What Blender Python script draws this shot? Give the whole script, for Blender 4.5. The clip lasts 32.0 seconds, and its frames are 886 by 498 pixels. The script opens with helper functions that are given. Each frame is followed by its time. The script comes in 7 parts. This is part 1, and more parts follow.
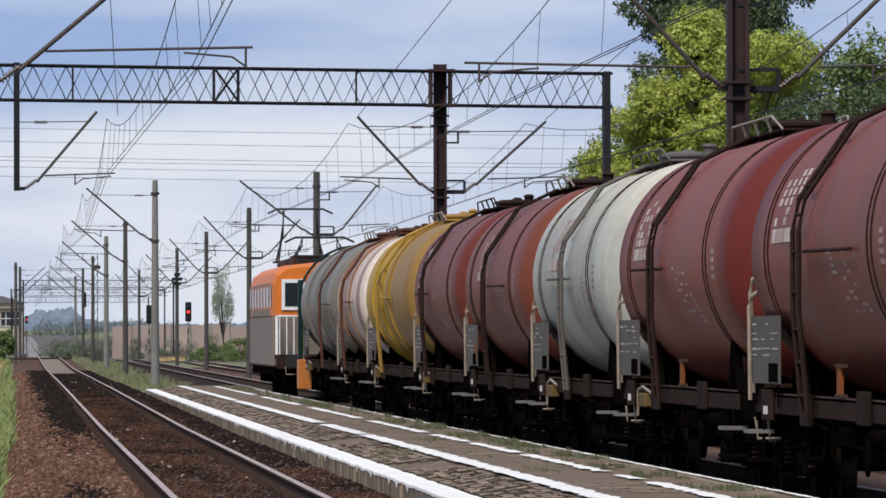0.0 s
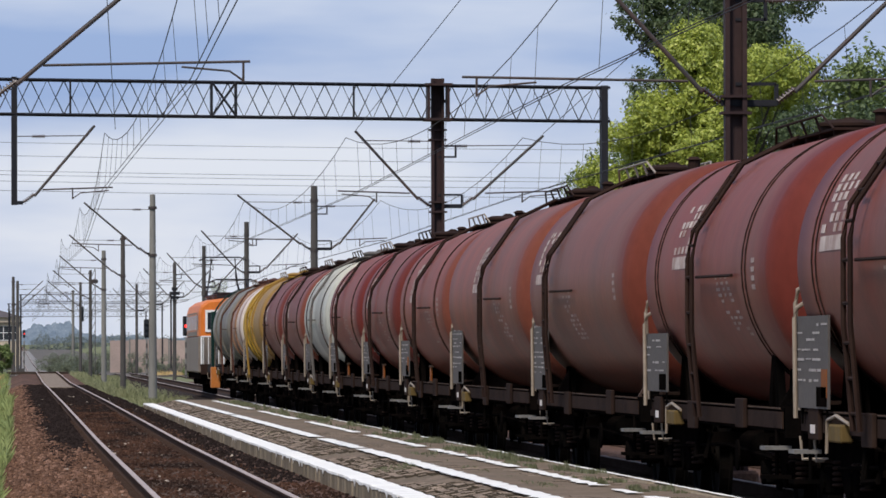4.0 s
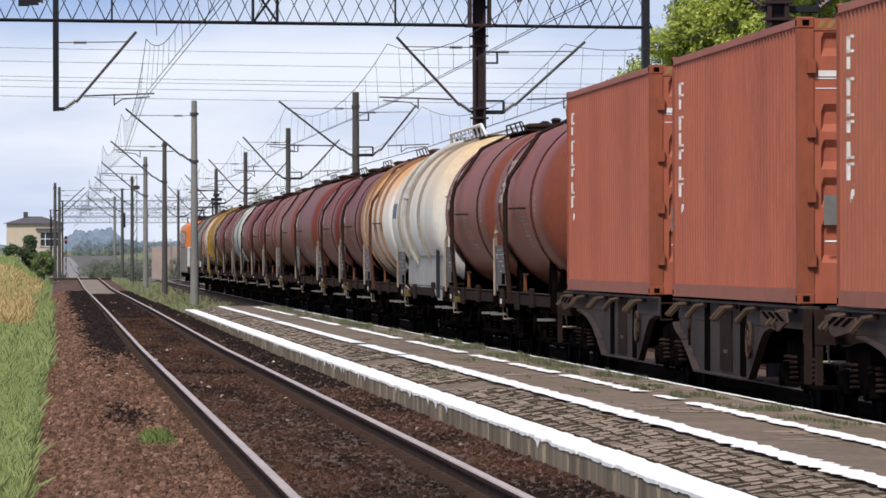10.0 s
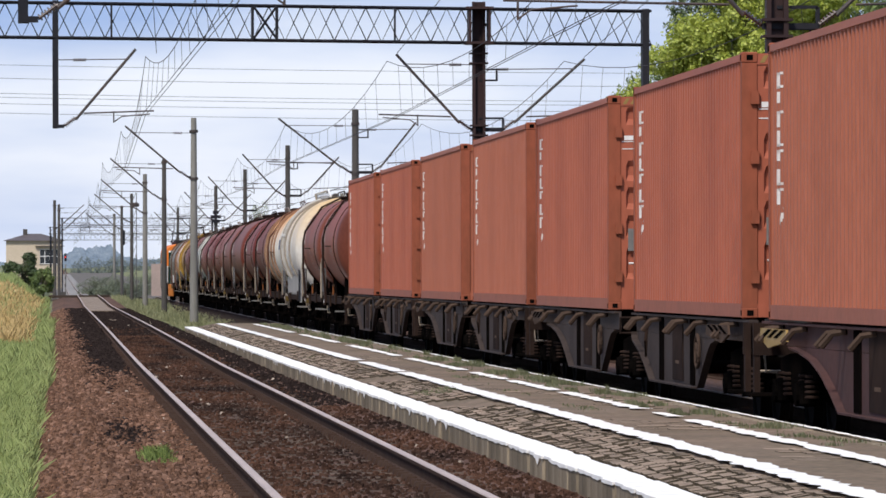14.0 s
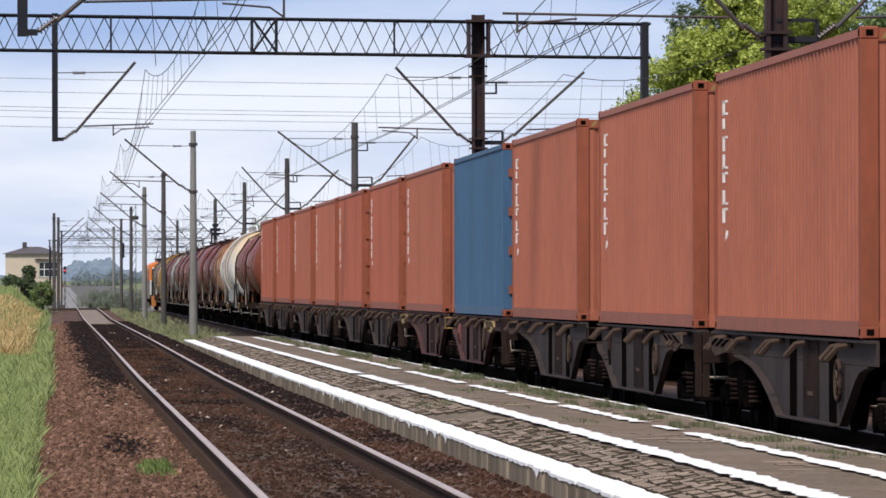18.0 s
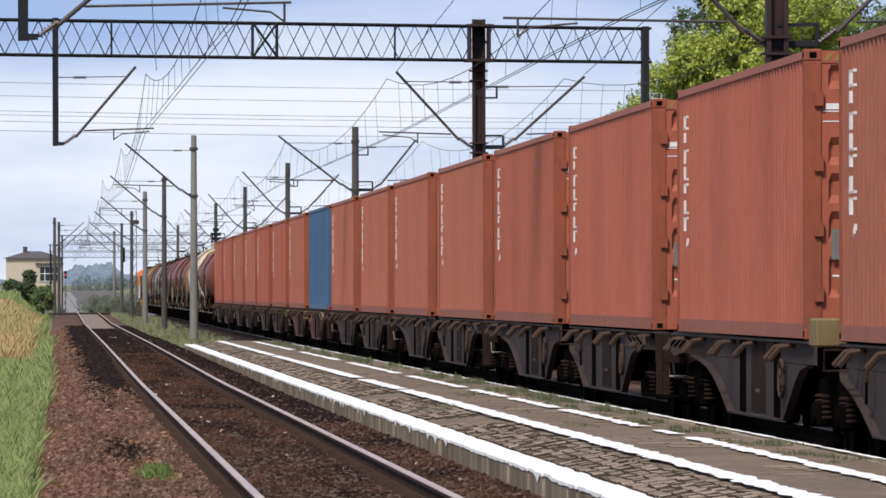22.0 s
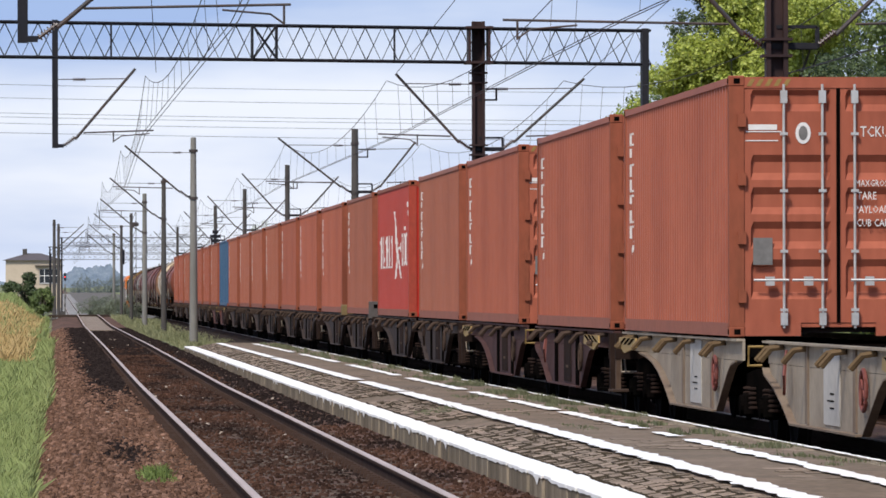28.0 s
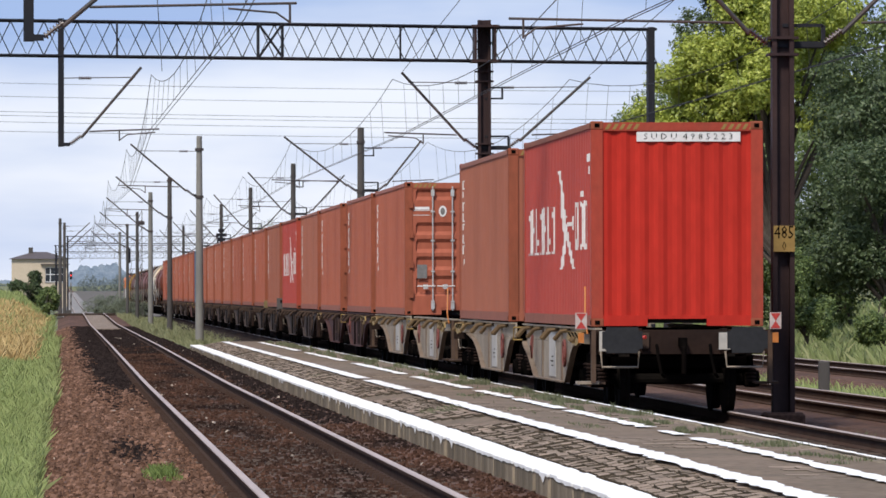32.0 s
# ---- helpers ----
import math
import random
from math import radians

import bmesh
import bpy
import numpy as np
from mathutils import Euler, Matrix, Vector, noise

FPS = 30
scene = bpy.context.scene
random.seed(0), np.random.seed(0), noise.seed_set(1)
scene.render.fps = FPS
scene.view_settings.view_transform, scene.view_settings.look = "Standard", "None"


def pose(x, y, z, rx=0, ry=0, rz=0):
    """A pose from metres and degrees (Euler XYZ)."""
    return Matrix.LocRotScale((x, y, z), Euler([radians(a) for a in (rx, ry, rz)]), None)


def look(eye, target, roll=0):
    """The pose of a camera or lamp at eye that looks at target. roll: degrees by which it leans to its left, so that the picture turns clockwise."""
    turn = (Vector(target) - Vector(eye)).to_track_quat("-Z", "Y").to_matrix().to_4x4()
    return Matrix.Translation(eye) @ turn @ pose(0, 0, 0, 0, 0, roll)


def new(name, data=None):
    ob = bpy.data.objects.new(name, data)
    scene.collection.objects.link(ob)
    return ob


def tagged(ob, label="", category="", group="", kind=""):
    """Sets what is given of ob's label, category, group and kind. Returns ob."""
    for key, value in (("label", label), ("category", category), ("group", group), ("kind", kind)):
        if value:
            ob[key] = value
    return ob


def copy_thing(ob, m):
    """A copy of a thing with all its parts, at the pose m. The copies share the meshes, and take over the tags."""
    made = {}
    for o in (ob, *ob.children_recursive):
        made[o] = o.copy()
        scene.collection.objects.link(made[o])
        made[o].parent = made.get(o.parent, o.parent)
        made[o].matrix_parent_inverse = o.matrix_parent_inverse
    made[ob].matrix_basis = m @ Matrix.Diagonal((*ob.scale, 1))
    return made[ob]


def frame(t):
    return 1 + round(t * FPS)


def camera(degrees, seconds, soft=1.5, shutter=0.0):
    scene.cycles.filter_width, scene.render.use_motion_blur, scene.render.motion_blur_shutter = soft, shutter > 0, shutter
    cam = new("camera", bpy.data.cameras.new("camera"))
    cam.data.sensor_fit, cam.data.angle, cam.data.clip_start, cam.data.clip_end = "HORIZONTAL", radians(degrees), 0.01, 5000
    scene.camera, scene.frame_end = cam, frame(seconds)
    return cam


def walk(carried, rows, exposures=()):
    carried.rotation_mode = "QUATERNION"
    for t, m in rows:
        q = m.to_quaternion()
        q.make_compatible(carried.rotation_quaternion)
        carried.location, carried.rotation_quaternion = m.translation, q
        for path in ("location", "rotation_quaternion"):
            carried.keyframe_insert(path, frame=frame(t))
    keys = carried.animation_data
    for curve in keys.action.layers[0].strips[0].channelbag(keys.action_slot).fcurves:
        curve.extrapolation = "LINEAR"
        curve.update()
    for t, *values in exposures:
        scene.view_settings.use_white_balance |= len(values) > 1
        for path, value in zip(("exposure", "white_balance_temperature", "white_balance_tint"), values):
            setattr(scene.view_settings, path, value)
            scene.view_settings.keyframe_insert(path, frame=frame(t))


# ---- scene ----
# ---------------------------------------------------------------- camera
# The camera stands 1.63 m above the rails and 2.3 m left of the near track.
EYE = (0.0, 0.0, 1.63)
LENS = 10537.0            # focal length for a picture 1568 wide
cam = camera(math.degrees(2 * math.atan(784 / LENS)), 32.0, soft=1.6)

# seconds, swing to the side and up or down of the tripod head, as shifts of the picture
SWING = [(0, -78.6, 78), (0.5, -79.2, 82.7), (1, -80.6, 86.3), (1.5, -80.6, 90.3), (2, -81.5, 93.4), (2.5, -82.3, 97.2),
         (3, -82.3, 99.2), (3.5, -82.5, 100.8), (5.5, -84, 108.7), (6, -82.8, 101.1), (6.5, -68.1, 67.4), (7, -43.1, -32.2),
         (7.5, -26.4, -67.4), (8, -13.8, -69), (8.5, -7.6, -65.8), (9, -7.6, -64.4), (9.5, -8.9, -63.4), (10, -9, -62.8),
         (10.5, -8.2, -61.3), (11, -8.2, -58.8), (11.5, -9.8, -56.4), (12, -9.8, -51.7), (12.5, -10.2, -46.3),
         (13, -10, -41.3), (13.5, -10.8, -36.8), (14, -9.8, -32.2), (14.5, -10.2, -27.6), (16.5, -10.1, -15.3),
         (17, -10, -12.6), (17.5, -9.2, -10.7), (18, -10.8, -9.2), (18.5, -10.7, -7.7), (19, -10.7, -6.5), (20, -9.8, -4.8),
         (21, -9.5, -3.4), (22, -9.8, -1.3), (23, -10.7, 0), (24, -10.7, 1), (25, -10.2, 1.5), (25.5, -9.8, 1.8),
         (27.5, -10.4, 2.6), (28, -10.5, 2.4), (29, -9.5, 3.1), (30, -7.6, 3), (30.5, -6.1, 1.7), (31, -4.4, 0.4),
         (31.5, -4, -0.6), (32, 0, 0)]
VANISH = (110.0, 519.0)   # where the tracks vanish at the end of the shot


def head(dx, dy):
    yaw = -math.degrees(math.atan((784 - VANISH[0] - dx) / LENS))
    pitch = math.degrees(math.atan((VANISH[1] + dy - 441) / LENS))
    return pose(*EYE, 90 + pitch, 0.12, yaw)


walk(cam, [(t, head(dx, dy)) for t, dx, dy in SWING], exposures=[(0, -0.26), (6, -0.28), (7, -0.20), (8.5, -0.08), (12, -0.03), (32, -0.02)])

# ---------------------------------------------------------------- light
SUN_ELEVATION, SUN_AZIMUTH = 50.0, 210.0      # azimuth clockwise from the direction of the tracks
world = bpy.data.worlds.new("sky")
scene.world = world
world.use_nodes = True
wn, wl = world.node_tree.nodes, world.node_tree.links
wn.clear()
w_out = wn.new("ShaderNodeOutputWorld")
w_back = wn.new("ShaderNodeBackground")
w_back.inputs["Strength"].default_value = 0.115
w_sky = wn.new("ShaderNodeTexSky")
w_sky.sky_type = "NISHITA"
w_sky.sun_disc = False
w_sky.sun_elevation = radians(SUN_ELEVATION)
w_sky.sun_rotation = radians(SUN_AZIMUTH)
w_sky.air_density, w_sky.dust_density, w_sky.ozone_density = 1.0, 1.5, 1.0
w_co = wn.new("ShaderNodeTexCoord")
w_map = wn.new("ShaderNodeMapping")
w_map.inputs["Scale"].default_value = (9.0, 9.0, 42.0)
w_map.inputs["Location"].default_value = (2.3, 0.4, 1.1)
w_noise = wn.new("ShaderNodeTexNoise")
w_noise.inputs["Scale"].default_value = 1.0
w_noise.inputs["Detail"].default_value = 5.0
w_noise.inputs["Roughness"].default_value = 0.5
w_ramp = wn.new("ShaderNodeValToRGB")
w_ramp.color_ramp.elements[0].position, w_ramp.color_ramp.elements[0].color = 0.47, (3.3, 4.65, 7.9, 1)
w_ramp.color_ramp.elements[1].position, w_ramp.color_ramp.elements[1].color = 0.81, (8.4, 8.85, 10.0, 1)
w_sep = wn.new("ShaderNodeSeparateXYZ")
w_low = wn.new("ShaderNodeMapRange")          # a bright bank of cloud low over the horizon
w_low.inputs["From Min"].default_value, w_low.inputs["From Max"].default_value = 0.046, 0.014
w_low.clamp = True
w_add = wn.new("ShaderNodeMath")
w_add.operation = "MULTIPLY_ADD"
w_add.inputs[1].default_value = 0.30
w_mix = wn.new("ShaderNodeMixRGB")
w_mix.inputs["Fac"].default_value = 0.86
wl.new(w_co.outputs["Generated"], w_map.inputs["Vector"])
wl.new(w_co.outputs["Generated"], w_sep.inputs[0])
wl.new(w_map.outputs[0], w_noise.inputs["Vector"])
wl.new(w_sep.outputs[2], w_low.inputs["Value"])
wl.new(w_low.outputs[0], w_add.inputs[0])
wl.new(w_noise.outputs["Fac"], w_add.inputs[2])
wl.new(w_add.outputs[0], w_ramp.inputs["Fac"])
wl.new(w_sky.outputs[0], w_mix.inputs[1])
wl.new(w_ramp.outputs[0], w_mix.inputs[2])
wl.new(w_mix.outputs[0], w_back.inputs["Color"])
wl.new(w_back.outputs[0], w_out.inputs["Surface"])

sun = new("sun", bpy.data.lights.new("sun", "SUN"))
sun.data.energy, sun.data.angle, sun.data.color = 4.4, radians(12), (1.0, 0.94, 0.86)
_a, _e = radians(SUN_AZIMUTH), radians(SUN_ELEVATION)
sun.matrix_world = look((0, 0, 60), (-math.sin(_a) * math.cos(_e) * 50, -math.cos(_a) * math.cos(_e) * 50, 60 - math.sin(_e) * 50))


# ---------------------------------------------------------------- materials
def surf(name, base, rough=0.6, metal=0.0, other=None, mix=0.5, scale=1.2, fine=18.0, fine_amount=0.25, bump=0.0,
         bump_scale=40.0, stretch=(1, 1, 1), spread=0.0, specular=0.5, lo=0.35, hi=0.7, islands=0.0):
    """A painted, weathered or natural surface: two colours in patches, a finer grain, relief."""
    m = bpy.data.materials.new(name)
    m.use_nodes = True
    n, l = m.node_tree.nodes, m.node_tree.links
    b = n["Principled BSDF"]
    b.inputs["Roughness"].default_value, b.inputs["Metallic"].default_value = rough, metal
    b.inputs["Specular IOR Level"].default_value = specular
    co, mp = n.new("ShaderNodeTexCoord"), n.new("ShaderNodeMapping")
    mp.inputs["Scale"].default_value = stretch
    l.new(co.outputs["Object"], mp.inputs["Vector"])
    big, small = n.new("ShaderNodeTexNoise"), n.new("ShaderNodeTexNoise")
    big.inputs["Scale"].default_value, big.inputs["Detail"].default_value = scale, 6
    small.inputs["Scale"].default_value, small.inputs["Detail"].default_value = fine, 4
    ramp = n.new("ShaderNodeValToRGB")
    ramp.color_ramp.elements[0].position, ramp.color_ramp.elements[1].position = lo, hi
    o = other or tuple(c * 0.6 for c in base)
    ramp.color_ramp.elements[0].color = (*base, 1)
    ramp.color_ramp.elements[1].color = (*(a + (c - a) * mix for a, c in zip(base, o)), 1)
    mul = n.new("ShaderNodeMixRGB")
    mul.blend_type = "OVERLAY"
    mul.inputs["Fac"].default_value = fine_amount
    l.new(mp.outputs[0], big.inputs["Vector"])
    l.new(mp.outputs[0], small.inputs["Vector"])
    l.new(big.outputs["Fac"], ramp.inputs["Fac"])
    l.new(ramp.outputs[0], mul.inputs[1])
    l.new(small.outputs["Fac"], mul.inputs[2])
    last = mul.outputs[0]
    if spread:
        info, hsv, rng = n.new("ShaderNodeObjectInfo"), n.new("ShaderNodeHueSaturation"), n.new("ShaderNodeMapRange")
        rng.inputs["To Min"].default_value, rng.inputs["To Max"].default_value = 1 - spread, 1 + spread
        l.new(info.outputs["Random"], rng.inputs["Value"])
        l.new(rng.outputs[0], hsv.inputs["Value"])
        l.new(last, hsv.inputs["Color"])
        last = hsv.outputs[0]
    if islands:
        geo, hsv, rng = n.new("ShaderNodeNewGeometry"), n.new("ShaderNodeHueSaturation"), n.new("ShaderNodeMapRange")
        rng.inputs["To Min"].default_value, rng.inputs["To Max"].default_value = 1 - islands, 1 + islands
        l.new(geo.outputs["Random Per Island"], rng.inputs["Value"])
        l.new(rng.outputs[0], hsv.inputs["Value"])
        l.new(last, hsv.inputs["Color"])
        last = hsv.outputs[0]
    l.new(last, b.inputs["Base Color"])
    if bump:
        bn, bt = n.new("ShaderNodeBump"), n.new("ShaderNodeTexNoise")
        bt.inputs["Scale"].default_value, bt.inputs["Detail"].default_value = bump_scale, 5
        bn.inputs["Strength"].default_value, bn.inputs["Distance"].default_value = bump, 0.02
        l.new(mp.outputs[0], bt.inputs["Vector"])
        l.new(bt.outputs["Fac"], bn.inputs["Height"])
        l.new(bn.outputs[0], b.inputs["Normal"])
    return m


def leafy(name, base, dark, light):
    """Leaves: each leaf or clump a little different, with some light coming through."""
    m = bpy.data.materials.new(name)
    m.use_nodes = True
    n, l = m.node_tree.nodes, m.node_tree.links
    b = n["Principled BSDF"]
    b.inputs["Roughness"].default_value = 0.55
    geo, ramp = n.new("ShaderNodeNewGeometry"), n.new("ShaderNodeValToRGB")
    ramp.color_ramp.elements[0].color, ramp.color_ramp.elements[1].color = (*dark, 1), (*light, 1)
    mid = ramp.color_ramp.elements.new(0.55)
    mid.color = (*base, 1)
    l.new(geo.outputs["Random Per Island"], ramp.inputs["Fac"])
    l.new(ramp.outputs[0], b.inputs["Base Color"])
    tr, add = n.new("ShaderNodeBsdfTranslucent"), n.new("ShaderNodeMixShader")
    add.inputs["Fac"].default_value = 0.35
    l.new(ramp.outputs[0], tr.inputs["Color"])
    l.new(b.outputs[0], add.inputs[1])
    l.new(tr.outputs[0], add.inputs[2])
    l.new(add.outputs[0], n["Material Output"].inputs["Surface"])
    return m


def lamp_mat(name, colour, power):
    m = bpy.data.materials.new(name)
    m.use_nodes = True
    b = m.node_tree.nodes["Principled BSDF"]
    b.inputs["Base Color"].default_value = (*colour, 1)
    b.inputs["Emission Color"].default_value = (*colour, 1)
    b.inputs["Emission Strength"].default_value = power
    return m


M = {}
M["ground"] = surf("meadow_ground", (0.15, 0.165, 0.085), 0.95, specular=0.1, other=(0.17, 0.15, 0.08), scale=0.15, fine=3.0, fine_amount=0.5, bump=0.6, bump_scale=4)
M["ballast"] = surf("rusty_ballast", (0.105, 0.058, 0.040), 0.95, specular=0.1, other=(0.045, 0.028, 0.021), mix=0.6, scale=0.9, fine=14, fine_amount=0.7, bump=1.0, bump_scale=16, stretch=(1, 0.12, 1), lo=0.45, hi=0.65)
M["stone"] = surf("ballast_stone", (0.128, 0.070, 0.046), 0.95, specular=0.0, mix=0.5, lo=0.50, hi=0.70, other=(0.06, 0.034, 0.024), scale=0.9, fine=9, fine_amount=0.5, stretch=(1, 0.12, 1), islands=0.5)
M["stone_oily"] = surf("oily_ballast_stone", (0.066, 0.035, 0.024), 0.95, specular=0.0, mix=0.95, lo=0.44, hi=0.62, other=(0.022, 0.016, 0.014), scale=0.9, fine=9, fine_amount=0.5, stretch=(1, 0.12, 1), islands=0.45)
M["joint"] = surf("dark_sett_side", (0.078, 0.062, 0.044), 1.0, specular=0.0, other=(0.025, 0.022, 0.016), scale=3, fine=16)
# ballast with the shade below the train painted into its colour
M["ballast_black"] = surf("train_shade_ballast", (0.036, 0.026, 0.021), 0.95, specular=0.03, other=(0.014, 0.010, 0.009), scale=0.9, fine=14, fine_amount=0.8, bump=1.0, bump_scale=16, stretch=(1, 0.12, 1), lo=0.4, hi=0.65)
M["rail"] = surf("rail_steel", (0.046, 0.027, 0.020), 0.95, specular=0.03, other=(0.07, 0.05, 0.04), scale=2, fine=20, bump=0.3)
M["rail_top"] = surf("rail_running_face", (0.42, 0.335, 0.295), 0.6, 0.0, specular=0.2, stretch=(1, 0.2, 1), scale=3, fine=30, fine_amount=0.2)
M["sleeper"] = surf("tarred_timber_sleeper", (0.060, 0.042, 0.032), 0.95, specular=0.03, other=(0.10, 0.08, 0.065), scale=2, fine=16, fine_amount=0.6, bump=0.6, stretch=(0.3, 2, 2), spread=0.3)
M["kerb"] = surf("weathered_concrete_kerb", (0.24, 0.195, 0.14), 0.95, specular=0.03, other=(0.07, 0.055, 0.038), scale=2.5, fine=18, fine_amount=0.6, bump=0.6, stretch=(1, 1.6, 0.45), spread=0.22)
M["paver"] = surf("worn_platform_paver", (0.255, 0.188, 0.137), 0.95, specular=0.15, other=(0.14, 0.115, 0.085), scale=1.1, fine=14, fine_amount=0.55, bump=0.6, islands=0.24)
M["platform"] = surf("trodden_platform_earth", (0.185, 0.138, 0.102), 0.95, specular=0.05, other=(0.085, 0.072, 0.050), scale=0.8, fine=10, fine_amount=0.6, bump=0.8, bump_scale=12)
M["white"] = surf("whitewash", (0.80, 0.775, 0.73), 0.9, specular=0.1, other=(0.55, 0.53, 0.49), mix=0.6, scale=3, fine=24, fine_amount=0.25, lo=0.5, hi=0.8)
M["grass"] = leafy("grass_blades", (0.31, 0.36, 0.12), (0.25, 0.30, 0.10), (0.40, 0.44, 0.17))
M["meadow"] = leafy("meadow_grass", (0.26, 0.30, 0.11), (0.19, 0.23, 0.08), (0.38, 0.38, 0.18))
M["straw"] = leafy("ripe_grass", (0.60, 0.41, 0.17), (0.46, 0.31, 0.12), (0.72, 0.54, 0.26))
M["leaf_bright"] = leafy("fresh_leaves", (0.37, 0.42, 0.065), (0.22, 0.27, 0.045), (0.55, 0.58, 0.13))
M["leaf_pale"] = leafy("pale_thin_leaves", (0.38, 0.42, 0.30), (0.26, 0.31, 0.21), (0.48, 0.50, 0.38))
M["leaf_mid"] = leafy("summer_leaves", (0.15, 0.20, 0.055), (0.08, 0.12, 0.04), (0.24, 0.30, 0.10))
M["leaf_dark"] = leafy("dark_leaves", (0.080, 0.115, 0.042), (0.042, 0.065, 0.026), (0.135, 0.175, 0.075))
M["leaf_grey"] = leafy("grey_green_leaves", (0.17, 0.19, 0.12), (0.11, 0.125, 0.08), (0.24, 0.26, 0.17))
M["bark"] = surf("bark", (0.07, 0.055, 0.042), 0.95, scale=3, fine=20, fine_amount=0.6, bump=0.8, stretch=(1, 1, 0.3))
M["mast"] = surf("dark_red_brown_mast_paint", (0.026, 0.013, 0.013), 0.65, specular=0.25, other=(0.05, 0.026, 0.021), scale=1.5, fine=12, bump=0.1)
M["truss"] = surf("dark_truss_paint", (0.012, 0.013, 0.018), 0.65, specular=0.2, other=(0.022, 0.018, 0.018), scale=1.5, fine=12)
M["concrete"] = surf("spun_concrete", (0.21, 0.20, 0.18), 0.9, specular=0.2, other=(0.12, 0.115, 0.10), scale=0.9, fine=10, bump=0.3, stretch=(1, 1, 0.3))
M["concrete_dark"] = surf("sooty_concrete", (0.08, 0.073, 0.067), 0.9, specular=0.2, other=(0.045, 0.04, 0.037), scale=0.9, fine=10, bump=0.3, stretch=(1, 1, 0.3))
M["tube"] = surf("weathered_steel_tube", (0.042, 0.038, 0.038), 0.6, 0.0, specular=0.3, other=(0.10, 0.055, 0.04), scale=3, fine=14)
M["insulator"] = surf("brown_porcelain", (0.06, 0.035, 0.03), 0.25, scale=3)
M["wire"] = surf("dull_copper_wire", (0.045, 0.045, 0.05), 0.7, 0.0, specular=0.1, scale=3)
# darker than soot alone: the shade under the wagons is in this black
M["black"] = surf("soot_and_shade_black", (0.003, 0.0027, 0.0025), 1.0, specular=0.0, other=(0.009, 0.006, 0.005), scale=2.0, fine=14, bump=0.2)
M["frame_dark"] = surf("dirty_dark_frame", (0.020, 0.013, 0.011), 0.95, specular=0.03, other=(0.048, 0.028, 0.020), scale=1.4, fine=12, bump=0.15)
M["belly_dark"] = surf("dark_grey_brown_belly", (0.050, 0.037, 0.033), 0.85, specular=0.1, other=(0.030, 0.021, 0.018), scale=1.1, fine=10, bump=0.1)
M["frame_brown"] = surf("red_brown_frame", (0.075, 0.036, 0.032), 0.85, specular=0.1, other=(0.045, 0.03, 0.03), scale=1.3, fine=12, bump=0.15)
M["frame_grey"] = surf("beige_grey_frame", (0.30, 0.245, 0.182), 0.75, specular=0.2, other=(0.17, 0.125, 0.09), scale=1.2, fine=10, bump=0.15, lo=0.42, hi=0.62)
M["belly_white"] = surf("pale_panel_paint", (0.42, 0.39, 0.35), 0.6, other=(0.30, 0.26, 0.22), scale=2, fine=12)
# greasy steel, darkened further to paint in the shade round the wheels
M["wheel"] = surf("grease_and_shade_wheel", (0.005, 0.0045, 0.004), 0.9, 0.0, specular=0.03, other=(0.014, 0.010, 0.008), scale=4, fine=20)
M["yellow"] = surf("safety_yellow", (0.25, 0.155, 0.036), 0.65, other=(0.25, 0.15, 0.04), scale=5, fine=16)
M["orange"] = surf("warning_orange", (0.45, 0.14, 0.02), 0.5, other=(0.35, 0.13, 0.03), scale=4, fine=14)
M["red"] = surf("signal_red", (0.42, 0.035, 0.025), 0.5, scale=5)
M["handrail"] = surf("pale_handrail_paint", (0.30, 0.24, 0.18), 0.5, other=(0.14, 0.10, 0.07), scale=4, fine=14)
M["steel"] = surf("galvanised_rod", (0.58, 0.56, 0.53), 0.42, 0.5, other=(0.34, 0.30, 0.26), scale=5, fine=20)
M["plate_grey"] = surf("grey_placard", (0.17, 0.16, 0.15), 0.7, specular=0.2, other=(0.08, 0.075, 0.07), scale=6, fine=16)
M["letter"] = surf("white_lettering", (0.68, 0.65, 0.62), 0.6, other=(0.55, 0.50, 0.46), scale=4, fine=18)
M["buffer"] = surf("buffer_plate", (0.030, 0.030, 0.031), 0.8, 0.0, specular=0.04, other=(0.02, 0.02, 0.023), scale=4, fine=14)


